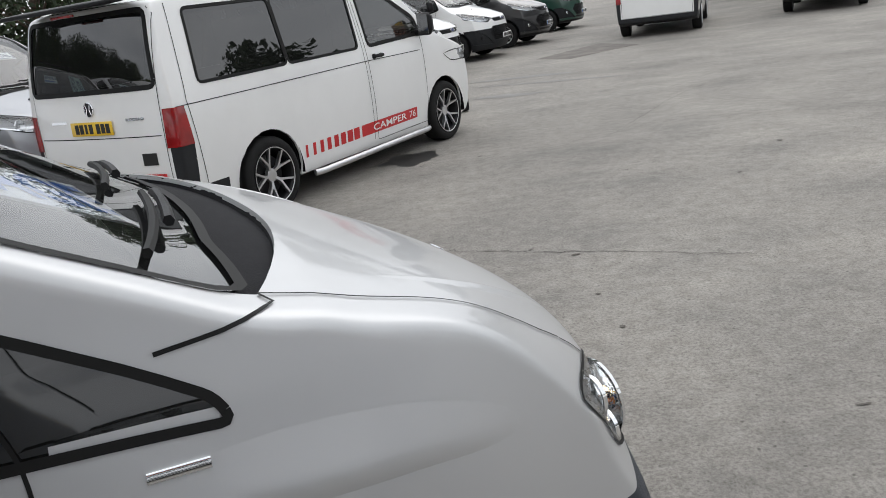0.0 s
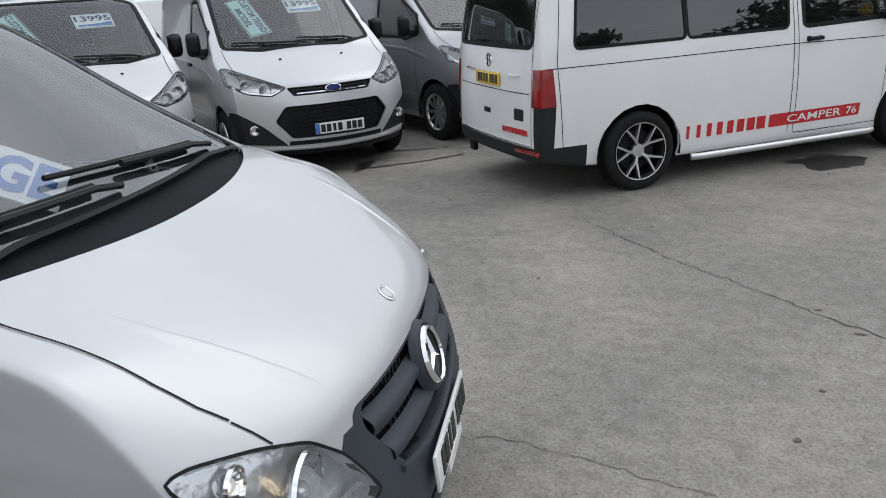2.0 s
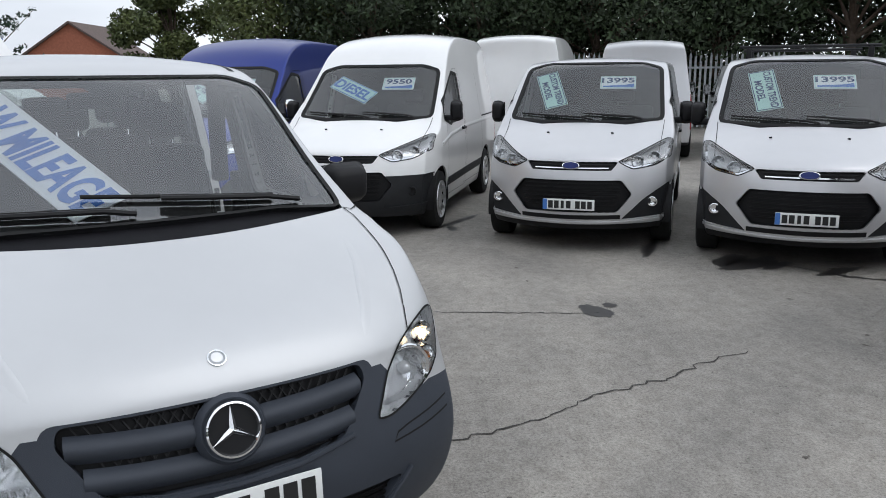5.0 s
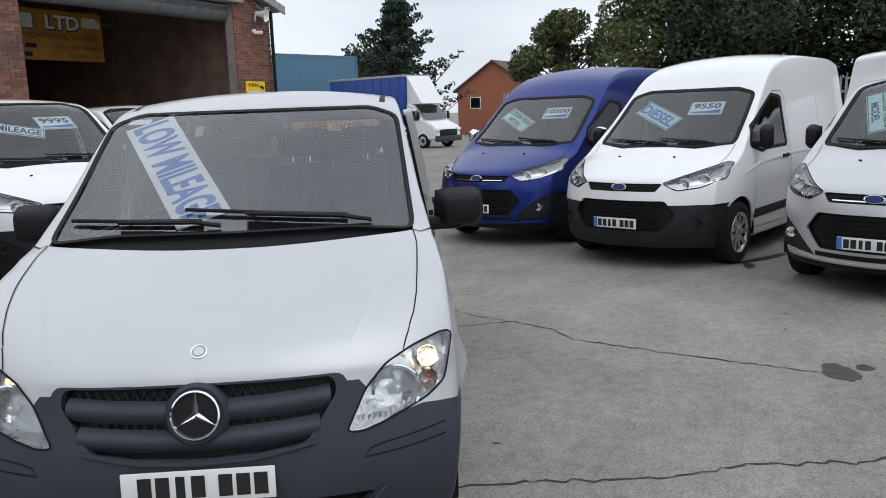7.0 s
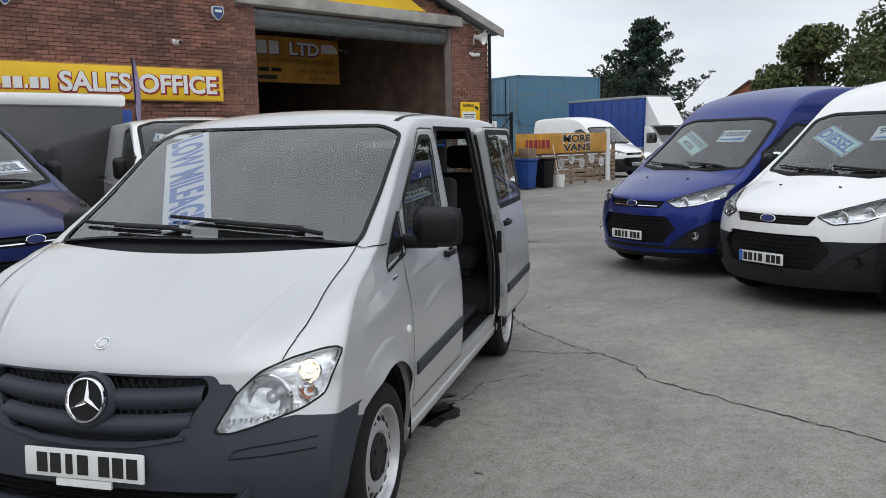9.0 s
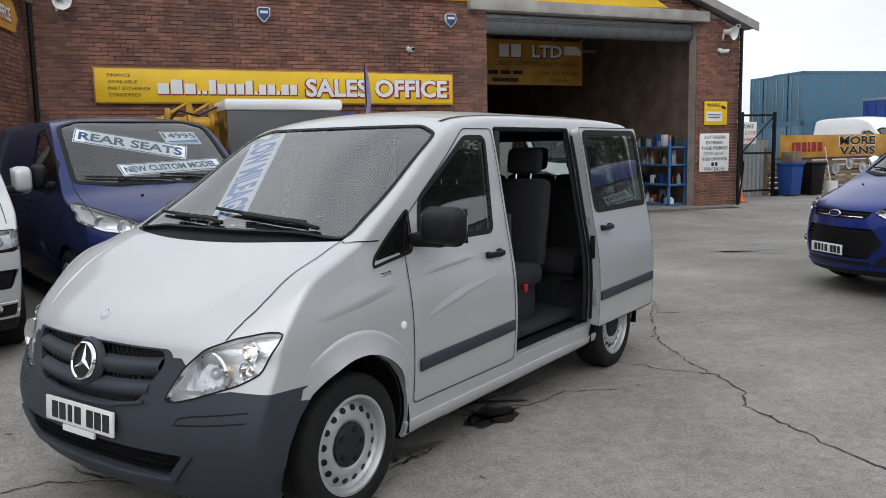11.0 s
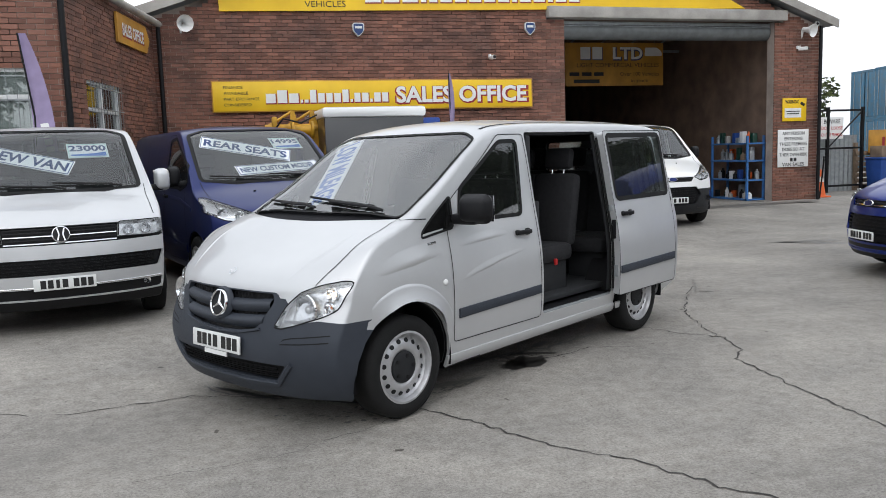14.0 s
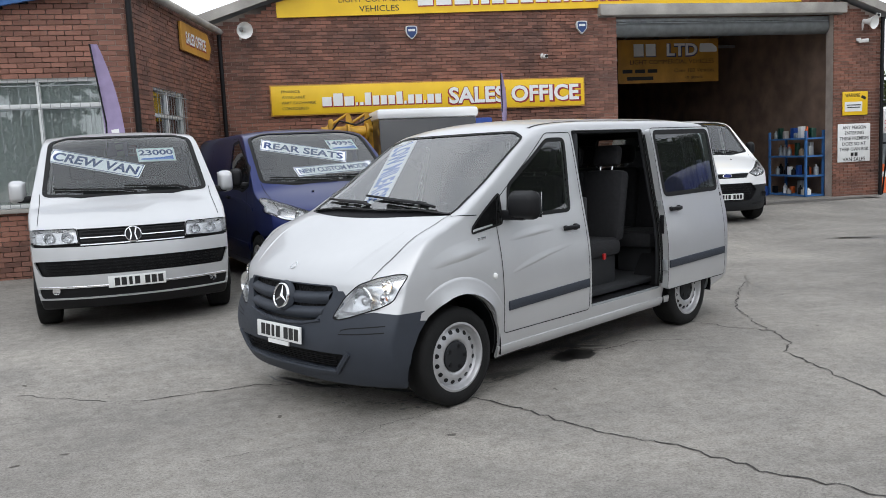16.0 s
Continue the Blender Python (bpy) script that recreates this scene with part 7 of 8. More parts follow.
s = thing("warning_sign", pose(13.80, WY - 0.03, 2.42), "yellow and white camera warning sign", "sign")
part("board", box((0, 0, 0), (0.72, 0.02, 0.58), 0.004), YELLOW, s)
part("white_panel", box((-0.05, -0.006, -0.08), (0.5, 0.012, 0.24)), SIGNWHITE, s)
part("lettering", letters("WARNING", 0.09, 0.42, 0.02, 0.003), INK, s, m=pose(-0.08, -0.011, 0.2))
word_bars(s, pose(-0.05, -0.013, -0.04), [0.4], 0.02, INK)
word_bars(s, pose(-0.05, -0.013, -0.10), [0.36], 0.02, INK)
part("camera_shape", box((0.24, -0.008, 0.14), (0.14, 0.008, 0.07), 0.002, Matrix.Rotation(radians(25), 4, "Y")), INK, s)
s = thing("premises_notice", pose(13.78, WY - 0.03, 1.445), "white notice board with black capitals", "sign")
part("board", box((0, 0, 0), (0.93, 0.02, 0.95), 0.004), SIGNWHITE, s)
for k, (line, h) in enumerate((("ANY PERSON", 0.085), ("ENTERING", 0.085), ("THESE PREMISES", 0.085), ("DOES SO AT", 0.085), ("THEIR OWN RISK", 0.085))):
    part("lettering", letters(line, h, min(0.84, 0.068 * len(line)), 0.01, 0.003), INK, s, m=pose(0, -0.011, 0.38 - 0.135 * k))
word_bars(s, pose(0, -0.011, -0.29), [0.08, 0.08], 0.09, INK, None, 0.4)
part("lettering", letters("VAN SALES", 0.095, 0.66, 0.01, 0.003), INK, s, m=pose(0, -0.011, -0.41))
s = thing("dog_notice", pose(17.75, 14.9, 1.97), "white dog notice with red and black letters", "sign")
part("board", box((0, 0, 0), (0.85, 0.02, 0.66), 0.004), SIGNWHITE, s)
for k, (line, mt) in enumerate((("BEWARE", INK), ("DOG LOOSE", REDINK), ("ON THE PREMISES", REDINK))):
    part("lettering", letters(line, 0.13 if k == 0 else 0.10, min(0.78, 0.1 * len(line)), 0.01, 0.003), mt, s, m=pose(0, -0.011, 0.2 - 0.2 * k))
s = thing("direction_sign", pose(-2.55, 6.9, 0, 0, 0, SW) @ pose(3.5, -0.06, 3.96), "amber arrow sign board for the sales office", "sign")
part("board", slab([(-0.95, -0.25), (0.8, -0.25), (1.02, 0), (0.8, 0.25), (-0.95, 0.25)], 0.04, "y"), OCHRE, s)
outlined("SALES OFFICE", 0.22, 1.3, s, pose(-0.05, -0.002, 0))

# ---- fittings on the wall ----
def alarm_box(x, z):
    a = thing("alarm_box", pose(x, WY - 0.02, z), "white and blue alarm bell box on the brick wall", "alarm", "alarm boxes")
    part("case", slab(rounded([(-0.125, 0.14), (0.125, 0.14), (0.125, -0.02), (0, -0.16), (-0.125, -0.02)], 0.05), -0.07, "y"), UPVC, a)
    part("blue_panel", slab(rounded([(-0.105, 0.12), (0.105, 0.12), (0.105, -0.02), (0, -0.135), (-0.105, -0.02)], 0.04), -0.008, "y"), NAVYINK, a, m=pose(0, -0.07, 0))
    part("label_strip", box((0, -0.08, 0.045), (0.15, 0.004, 0.05)), UPVC, a)


def wall_camera(x, z, turn=0):
    a = thing("security_camera", pose(x, WY - 0.01, z, 0, 0, turn), "small white security camera on a bracket", "camera", "security cameras")
    part("bracket", box((0, -0.05, 0.02), (0.05, 0.1, 0.08), 0.01), SIGNWHITE, a)
    part("housing", box((0.03, -0.16, -0.02), (0.09, 0.24, 0.09), 0.025), SIGNWHITE, a)
    part("lens", revolve([(-0.02, 0.035), (-0.03, 0.03), (-0.028, 0.0)], 16, "y", c=(0.03, -0.27, -0.02)), BLACK, a)


def horn(x, z):
    a = thing("horn_speaker", pose(x, WY - 0.02, z, 12, 0, 18), "white horn loudspeaker on the brick wall", "speaker", "horn speakers")
    part("bell", revolve([(-0.30, 0.17), (-0.29, 0.165), (-0.2, 0.10), (-0.1, 0.06), (0.0, 0.055), (0.0, 0.0)], 24, "y"), SIGNWHITE, a)
    part("mount", box((0, 0.0, -0.12), (0.05, 0.05, 0.2), 0.01), SIGNWHITE, a)


alarm_box(2.63, 4.30)
alarm_box(6.57, 4.36)
wall_camera(5.59, 3.73)
wall_camera(13.84, 3.95, 30)
wall_camera(14.42, 4.55, -40)
horn(-0.98, 4.42)
horn(14.02, 4.42)

# ---- workshop behind the opening ----
for nm, c, sz in (("wall_workshop_east", (13.55, 20.0, 2.4), (0.25, 15.8, 4.8)), ("wall_workshop_west", (6.9, 22.1, 2.4), (0.25, 20.0, 4.8)), ("wall_workshop_back", (10.2, 28.0, 3.2), (6.6, 0.25, 6.4))):
    tagged(part(nm, box(c, sz), SHEDDARK), "sooty dark workshop wall", "wall", "", "structure")
tagged(part("ceiling", box((10.2, 20.0, 4.85), (6.9, 16.0, 0.08)), SHEDDARK), "dark workshop ceiling", "ceiling", "", "structure")
rs = thing("roller_shutter", pose(10.33, WY + 0.33, 4.37), "rolled up grey steel shutter", "shutter", "", "structure")
part("shutter_roll", revolve([(-2.85, 0.0), (-2.85, 0.20), (2.85, 0.20), (2.85, 0.0)], 24, "x"), SHUTTER, rs)
for k in range(3):
    part("slat", box((0, -0.16, 0.17 - 0.09 * k), (5.7, 0.03, 0.08), 0.012), STEELGREY, rs)
for y in (13.6, 16.5, 19.5):
    t = thing("roof_truss", pose(10.3, y, 4.45), "dark steel roof truss in the workshop", "beam", "roof trusses", "structure")
    part("chord", box((0, 0, 0), (6.4, 0.08, 0.08)), STEELGREY, t)
    for k in range(6):
        part("brace", tube([(-2.8 + k * 1.0, 0, 0), (-2.3 + k * 1.0, 0, 0.36)], 0.025, 6), STEELGREY, t)
sh = thing("storage_shelf", pose(13.0, 13.0, 0), "blue steel shelf crowded with bottles and tools", "shelf")
for x in (-0.25, 0.25):
    for y in (-0.75, 0.75):
        part("upright", box((x, y, 0.9), (0.05, 0.05, 1.8)), SHELFBLUE, sh)
for z in (0.15, 0.65, 1.15, 1.6):
    part("shelf_board", box((0, 0, z), (0.55, 1.6, 0.04)), SHELFBLUE, sh)
cols = [SIGNWHITE, STEELGREY, BLACK, UPVC, BINBLUE, STEELGREY, BLACK, WOOD, ORANGE, GREENP, LINTEL]
rr = random.Random(8)
for z in (0.17, 0.67, 1.17, 1.62):
    for y in [-0.7 + 0.155 * k for k in range(10)]:
        h, w = rr.uniform(0.12, 0.36), rr.uniform(0.05, 0.07)
        o = part("bottle", revolve([(0, w), (h * 0.7, w), (h * 0.82, w * 0.4), (h, w * 0.35), (h, 0)], 10, "z") if rr.random() < 0.6 else box((0, 0, h / 2), (w * 2, w * 2, h), 0.01), rr.choice(cols), m=pose(13.0 + rr.uniform(-0.16, 0.1), 13.0 + y, z))
        tagged(o, "small coloured bottle or tub on the blue shelf", "bottle", "clutter on the shelf")
for k in range(9):
    o = part("drum", revolve([(0, 0.0), (0, 0.13), (0.35, 0.13), (0.37, 0.10), (0.37, 0.0)], 16, "z"), rr.choice(cols), m=pose(12.2 + rr.uniform(-0.5, 0.3), 13.3 + k * 0.35, 0))
    tagged(o, "small plastic drum on the workshop floor", "drum", "drums in the workshop")

# ---- vehicles ----
build_minibus(pose(0.0095, -0.0153, 0, 0, 0, -58.3))


def facing(x, y, yaw, k=1.0):
    """Pose of a van whose nose stands at x, y and points along yaw; k: its size."""
    h = Vector((math.cos(radians(yaw)), math.sin(radians(yaw)), 0))
    p = Vector((x, y, 0)) - h * 0.95 * k
    return pose(p.x, p.y, rise(p.x, p.y), 0, 0, yaw + 90) @ Matrix.Diagonal((k, k, k, 1))


def trend(x, roll, z=1.62, s=1.0):
    s *= 1.22
    return (x, z, 0.54 * s, 0.21 * s, dict(lines=["CUSTOM TREND", "MODEL"], mat=MINT, ink=NAVYINK, size=0.064 * s, roll=roll, stripe=NAVYINK))


def price(x, text, z=1.70):
    return (x, z, 0.40, 0.23, dict(lines=[text], mat=CARD, ink=NAVYINK, size=0.095, roll=0, stripe=MINT, wave=BLUEINK))


def label_card(x, z, w, text, roll, h=0.17, size=0.10):
    return (x, z, w, h, dict(lines=[text], mat=CARD, ink=NAVYINK, size=size, roll=roll, stripe=NAVYINK))


ROW, OFFICE, BACK = "vans for sale in the row", "vans for sale beside the office", "vans in the row behind"


def dress(v, *cards):
    for cd in cards:
        v.screen_card(*cd[:-1], **cd[-1])


# silver mould and its repeats
silver = build_cargo(facing(4.10, -4.35, 158), "silver panel van with roof bars and two windscreen cards", SILVER_B, blue=True)
Clone(silver, facing(5.1, -2.4, 162), "silver panel van with a tilted model card", SILVER_B, [trend(-0.45, 66), price(0.30, "13995")])
Clone(silver, facing(3.24, -6.87, 164), "grey metallic panel van with a new model card", GREY, [label_card(0.0, 1.68, 0.85, "NEW CUSTOM MODEL", 6, 0.14, 0.075)])
Clone(silver, facing(0.33, 3.30, 285), "dark blue crew van with a rear seats card", NAVY, [label_card(-0.14, 1.68, 1.10, "REAR SEATS", 18, 0.24, 0.140), label_card(0.16, 1.44, 1.08, "NEW CUSTOM MODEL", -4, 0.19, 0.095), price(0.42, "14995", 1.74)], OFFICE)
Clone(silver, facing(-2.9, -20.9, 158), "black panel van at the far end of the row", BLACKP)
Clone(silver, facing(-4.4, -25.0, 158), "dark green panel van at the far end of the row", GREENP)
Clone(silver, facing(16.5, -11.6, 343), "silver panel van parked in the row behind", SILVER_B, (), BACK, "van")
Clone(silver, facing(17.0, -14.5, 343), "grey panel van parked in the row behind", GREY, (), BACK, "van")
dress(silver, trend(-0.42, 74), price(0.24, "13995"))
for y in (1.35, 3.3):
    bar = part("roof_bar", tube([(-0.72, y, 2.06), (0.72, y, 2.06)], 0.018, 8), BLACK, silver.root, "black roof bar")
    for x in (-0.62, 0.62):
        part("bar_foot", box((x, y, 1.99), (0.06, 0.06, 0.13), 0.015), BLACK, bar)
# plain white mould with grey bumper and its repeats
plain = build_cargo(facing(2.70, 4.20, 256), "white panel van with a low mileage card", WHITE, CARGO, True, (), OFFICE, "cap", BLACK, False, False, 2)
Clone(plain, facing(7.55, 7.4, 262), "white panel van beside the workshop door", WHITE, (), OFFICE)
Clone(plain, facing(-0.45, -15.4, 158), "white panel van in the far row", WHITE)
Clone(plain, facing(-1.6, -18.2, 158), "white panel van with grey bumper in the far row", WHITE)
Clone(plain, facing(17.8, -9.0, 345), "white minibus parked in the row behind", WHITE, (), BACK)
dress(plain, label_card(-0.25, 1.66, 0.80, "LOW MILEAGE", 18, 0.17, 0.10), price(0.32, "9995"))
# high roof vans
high = build_cargo(facing(5.95, 0.05, 166), "white high roof van with grey bumper and diesel card", WHITE, HIGHROOF, True, (), ROW, "cap", BLACK, False, True)
Clone(high, facing(18.6, -6.6, 345, 1.04), "silver high roof van in the row behind", SILVER_B, (), BACK)
Clone(high, facing(27.5, 15.6, 262, 1.12), "large white van behind the yard fence", WHITE, (), "far vans")
Clone(high, facing(19.2, -4.1, 345, 1.1), "white high roof minibus in the row behind", WHITE, (), BACK)
dress(high, (-0.27, 1.63, 0.66, 0.25, dict(lines=["DIESEL"], mat=MINT, ink=BLUEINK, size=0.155, roll=30, stripe=BLUEINK)), price(0.30, "9550"))
build_cargo(facing(6.85, 2.20, 168), "blue high roof van with chrome fog lamps", BLUE, HIGHROOF, False, [trend(-0.30, 30), price(0.30, "10500")], mirror_mat=CHROME)
# the two transporters
crew = transporter(facing(-1.98, 2.2, 280), "silver crew van with chrome grille lines", SILVER, OFFICE, "crew_van")
camp = transporter(pose(0.453, -8.139, 0, 0, 0, 240.8 + 90), "white camper van with red side stripe and tinted windows", WHITE, ROW, "camper_van", True)
Clone(crew, pose(-6.3, -21.5, 0, 0, 0, 252 + 90), "white van seen from behind at the far side", WHITE, (), "far vans")
Clone(crew, pose(-10.8, -22.0, 0, 0, 0, 245 + 90), "silver van seen from behind at the far side", SILVER_B, (), "far vans")
dress(crew, label_card(-0.28, 1.63, 0.98, "CREW VAN", 20, 0.22, 0.14), price(0.35, "23000"))


# ---- lorry with curtain sides ----
def lorry(m):
    r = thing("curtain_lorry", m, "white cab lorry with a blue curtain body", "lorry")
    body = bmesh.new()
    add_box(body, (0, 3.6, 2.35), (2.2, 5.4, 2.5), 0.03)
    part("curtain_body", body, CURTAIN, r, "blue curtain body")
    for z in (1.12, 3.6):
        part("body_rail", box((0, 3.6, z), (2.26, 5.46, 0.12), 0.01), STEELGREY, r)
    for k in range(9):
        for sx in (1, -1):
            part("curtain_strap", box((sx * 1.105, 1.2 + k * 0.6, 2.3), (0.02, 0.05, 2.3)), NAVYINK, r)
    cab = bmesh.new()
    prof = [(-1.0, 0.4), (-1.05, 0.8), (-0.95, 1.05), (-0.25, 1.35), (0.45, 2.15), (0.85, 2.25), (0.9, 0.4)]
    add = slab(prof, 1.96, "x")
    join(cab, add, Matrix.Translation((-0.98, 0, 0)))
    bmesh.ops.bevel(cab, geom=cab.edges[:], offset=0.06, segments=2, affect="EDGES")
    part("cab", cab, WHITE, r, "white cab", 50)
    defl = slab([(-0.1, 2.2), (0.85, 3.6), (0.88, 2.2)], 1.7, "x")
    part("wind_deflector", defl, WHITE, r, "white wind deflector", m=pose(-0.85, 0, 0))
    part("windscreen", grid_sheet(4, 4, lambda a, b: (-0.85 + 1.7 * a, -0.25 + 0.64 * b - 0.05, 1.40 + 0.70 * b)), PRIVACY, r, m=pose(0, -0.03, 0.03))
    part("grille", box((0, -1.06, 0.75), (1.3, 0.05, 0.3), 0.02), BLACK, r)
    part("bumper", box((0, -1.05, 0.45), (1.95, 0.12, 0.28), 0.04), PLASTIC, r)
    for sx in (1, -1):
        part("headlight", box((sx * 0.78, -1.04, 0.88), (0.34, 0.06, 0.2), 0.03), REFLECT, r)
        part("wing_mirror", box((sx * 1.15, -0.1, 1.6), (0.16, 0.1, 0.36), 0.04), BLACK, r)
        part("side_window", box((sx * 0.985, 0.35, 1.62), (0.02, 0.6, 0.5), 0.005), PRIVACY, r)
        for ay in (-0.2, 4.6):
            wheel(r, (sx * 0.9, ay, 0.36), sx, 0.36, 0.22, 0.22, "steel")
    part("chassis", box((0, 2.6, 0.75), (0.9, 6.8, 0.25)), BLACK, r)
    return r


lorry(pose(33.5, 17.6, 0, 0, 0, 258 + 90))


# ---- containers ----
def container(m, label):
    c = thing("shipping_container", m, label, "container", "stacked containers")
    L, H, D = 6.06, 2.59, 2.44
    n = 42
    for nm, y0, sgn in (("side_wall", 0.0, 1), ("side_wall", D, -1)):
        bm = bmesh.new()
        prev = None
        for k in range(n + 1):
            x = L * k / n
            y = y0 + sgn * (0.04 if k % 4 in (1, 2) else 0.0)
            pair = (bm.verts.new((x, y, 0.12)), bm.verts.new((x, y, H - 0.1)))
            if prev:
                bm.faces.new((prev[0], pair[0], pair[1], prev[1]))
            prev = pair
        part(nm, bm, CONTAINER, c, angle=20)
    part("roof", box((L / 2, D / 2, H - 0.06), (L - 0.1, D - 0.1, 0.04)), CONTAINER, c)
    for x in (0.06, L - 0.06):
        for y in (0.06, D - 0.06):
            part("corner_post", box((x, y, H / 2), (0.12, 0.12, H)), CONTAINER, c)
    for z in (0.06, H - 0.06):
        for y in (0.05, D - 0.05):
            part("rail", box((L / 2, y, z), (L, 0.1, 0.12)), CONTAINER, c)
        for x in (0.05, L - 0.05):
            part("rail", box((x, D / 2, z), (0.1, D, 0.12)), CONTAINER, c)
    for k in range(2):
        d = part("door", box((0.03, D * (0.25 + 0.5 * k), H / 2), (0.04, D / 2 - 0.1, H - 0.25), 0.006), CONTAINER, c)
        for q in (-0.3, 0.3):
            part("lock_bar", tube([(-0.01, D * (0.25 + 0.5 * k) + q, 0.15), (-0.01, D * (0.25 + 0.5 * k) + q, H - 0.15)], 0.02, 6), STEELGREY, d)
    return c


for k in range(2):
    for z in (0.0, 2.6):
        container(pose(32.4, 26.4, z, 0, 0, -11) @ pose(0.25 * k, 2.5 * k, 0), "weathered blue shipping container in a stack")


# ---- yard edge by the workshop ----
fe = thing("pallet_fence", pose(19.0, 15.2, 0), "weathered timber fence with hub caps hung on it", "fence")
for k in range(8):
    part("fence_post", box((k * 0.9, 0.05, 0.75), (0.10, 0.10, 1.5)), WOOD, fe)
for k in range(7):
    part("fence_board", box((3.15, 0, 0.14 + k * 0.17), (6.4, 0.03, 0.13), 0.004), WOOD, fe)
for k in range(5):
    hc = part("hub_cap", revolve([(0, 0.19), (-0.03, 0.18), (-0.02, 0.14), (-0.035, 0.07), (-0.04, 0.0)], 20, "y"), ALLOY, m=pose(21.9 + 0.62 * k, 15.17, 0.78 + 0.14 * (k % 2)))
    tagged(hc, "silver wheel trim hung on the timber fence", "hub cap", "hub caps on the fence")
s = thing("more_vans_sign", pose(22.0, 15.1, 1.52), "long amber sign board on the fence", "sign")
part("board", box((0, 0, 0), (5.3, 0.04, 0.72), 0.006), OCHRE, s)
for k, line in enumerate(("MORE", "VANS")):
    part("lettering_edge", letters(line, 0.315, 1.72 if k == 0 else 1.68, 0.04, 0.003), SIGNWHITE, s, m=pose(0.75, -0.021, 0.165 - 0.33 * k))
    part("lettering", letters(line, 0.28, 1.65, 0.03, 0.007), INK, s, m=pose(0.75, -0.021, 0.165 - 0.33 * k))
word_bars(s, pose(-1.5, -0.021, -0.02), [0.1, 0.2, 0.2, 0.1, 0.2, 0.2], 0.3, SIGNRED, None, 0.2)
part("end_post", box((2.72, 0.0, -0.5), (0.22, 0.06, 2.0)), UPVC, s)
ga = thing("steel_gate", pose(16.3, 14.9, 0), "tall dark steel yard gate", "gate")
for x in (0.0, 1.3, 2.6):
    part("gate_post", box((x, 0, 1.3), (0.08, 0.08, 2.6)), BLACK, ga)
for z in (0.2, 1.35, 2.5):
    part("gate_rail", box((1.3, 0, z), (2.6, 0.05, 0.06)), BLACK, ga)
part("gate_brace", tube([(1.3, 0, 1.35), (2.6, 0, 2.5)], 0.025, 6), BLACK, ga)
ws = thing("shutter_wall", pose(15.0, 15.3, 0), "pale grey ribbed sheet fence", "fence")
bm = bmesh.new()
prev = None
for k in range(49):
    pair = (bm.verts.new((k * 0.085, 0.03 * (k % 2), 0)), bm.verts.new((k * 0.085, 0.03 * (k % 2), 1.75)))
    if prev:
        bm.faces.new((prev[0], pair[0], pair[1], prev[1]))
    prev = pair
part("sheet", bm, STEELGREY, ws, angle=10)


def wheelie_bin(x, y, mat, turn, label):
    b = thing("wheelie_bin", pose(x, y, 0, 0, 0, turn), label, "bin", "bins by the fence")
    bm = bmesh.new()
    add_box(bm, (0, 0, 0.5), (0.55, 0.6, 0.95), 0.04)
    for v in bm.verts:
        k = 0.78 + 0.22 * min(1, max(0, v.co.z))
        v.co.x *= k
        v.co.y *= k
    part("tub", bm, mat, b)
    part("lid", box((0, -0.02, 1.0), (0.6, 0.66, 0.07), 0.03), mat, b)
    for sx in (1, -1):
        part("bin_wheel", revolve([(-0.03, 0.0), (-0.03, 0.1), (0.03, 0.1), (0.03, 0.0)], 16, "x", c=(sx * 0.27, 0.28, 0.1)), RUBBER, b)


wheelie_bin(19.3, 14.6, BINBLUE, 5, "blue wheeled bin by the fence")
wheelie_bin(20.1, 14.5, BLACK, -4, "black wheeled bin by the fence")
bx = thing("cardboard_box", pose(19.35, 14.6, 1.04, 0, 0, 10), "brown cardboard box on the blue bin", "box")
part("carton", box((0, 0, 0.17), (0.5, 0.4, 0.34), 0.01), WOOD, bx)
bk = thing("bucket", pose(20.95, 14.5, 0), "white plastic bucket with a mop", "bucket")
part("pail", revolve([(0.0, 0.0), (0, 0.17), (0.42, 0.21), (0.42, 0.195), (0.05, 0.16), (0.05, 0.0)], 20, "z"), SIGNWHITE, bk)
part("mop_handle", tube([(0.05, 0, 0.1), (-0.1, 0.2, 1.5)], 0.015, 6), SIGNWHITE, bk)
cn = thing("traffic_cone", pose(15.35, 12.6, rise(15.35, 12.6)), "orange traffic cone beside the brick pillar", "cone")
part("cone_base", box((0, 0, 0.02), (0.4, 0.4, 0.04), 0.01), ORANGE, cn)
part("cone_body", revolve([(0.03, 0.15), (0.75, 0.03), (0.76, 0.0)], 20, "z"), ORANGE, cn)
part("cone_band", revolve([(0.42, 0.088), (0.56, 0.066)], 20, "z"), SIGNWHITE, cn)
# trolley jack handle by the pillar
tagged(part("sack_truck", tube([(14.8, 12.0, 0.0), (14.75, 11.8, 1.1), (14.7, 11.75, 1.2)], 0.02, 8), BLACK), "black trolley handle leaning by the pillar", "trolley")

# ---- recovery gear behind the blue van ----
rg = thing("recovery_arm", pose(0.85, 8.9, rise(0.85, 8.9)), "yellow hydraulic recovery arms", "machine")
part("winch_drum", revolve([(-0.28, 0.0), (-0.28, 0.15), (-0.24, 0.15), (-0.23, 0.09), (0.05, 0.09), (0.06, 0.15), (0.10, 0.15), (0.10, 0.0)], 18, "x", c=(0.22, -0.18, 2.0)), MACHINE, rg)
for x in (-0.34, 0.52):
    part("hook_block", box((x, -0.1, 2.12), (0.09, 0.12, 0.24), 0.03), MACHINE, rg)
part("hose", tube([(-0.4, -0.15, 1.95), (-0.2, -0.25, 2.2), (0.1, -0.22, 2.12), (0.4, -0.2, 2.26), (0.56, -0.1, 2.0)], 0.018, 6), BLACK, rg, "black hydraulic hose")
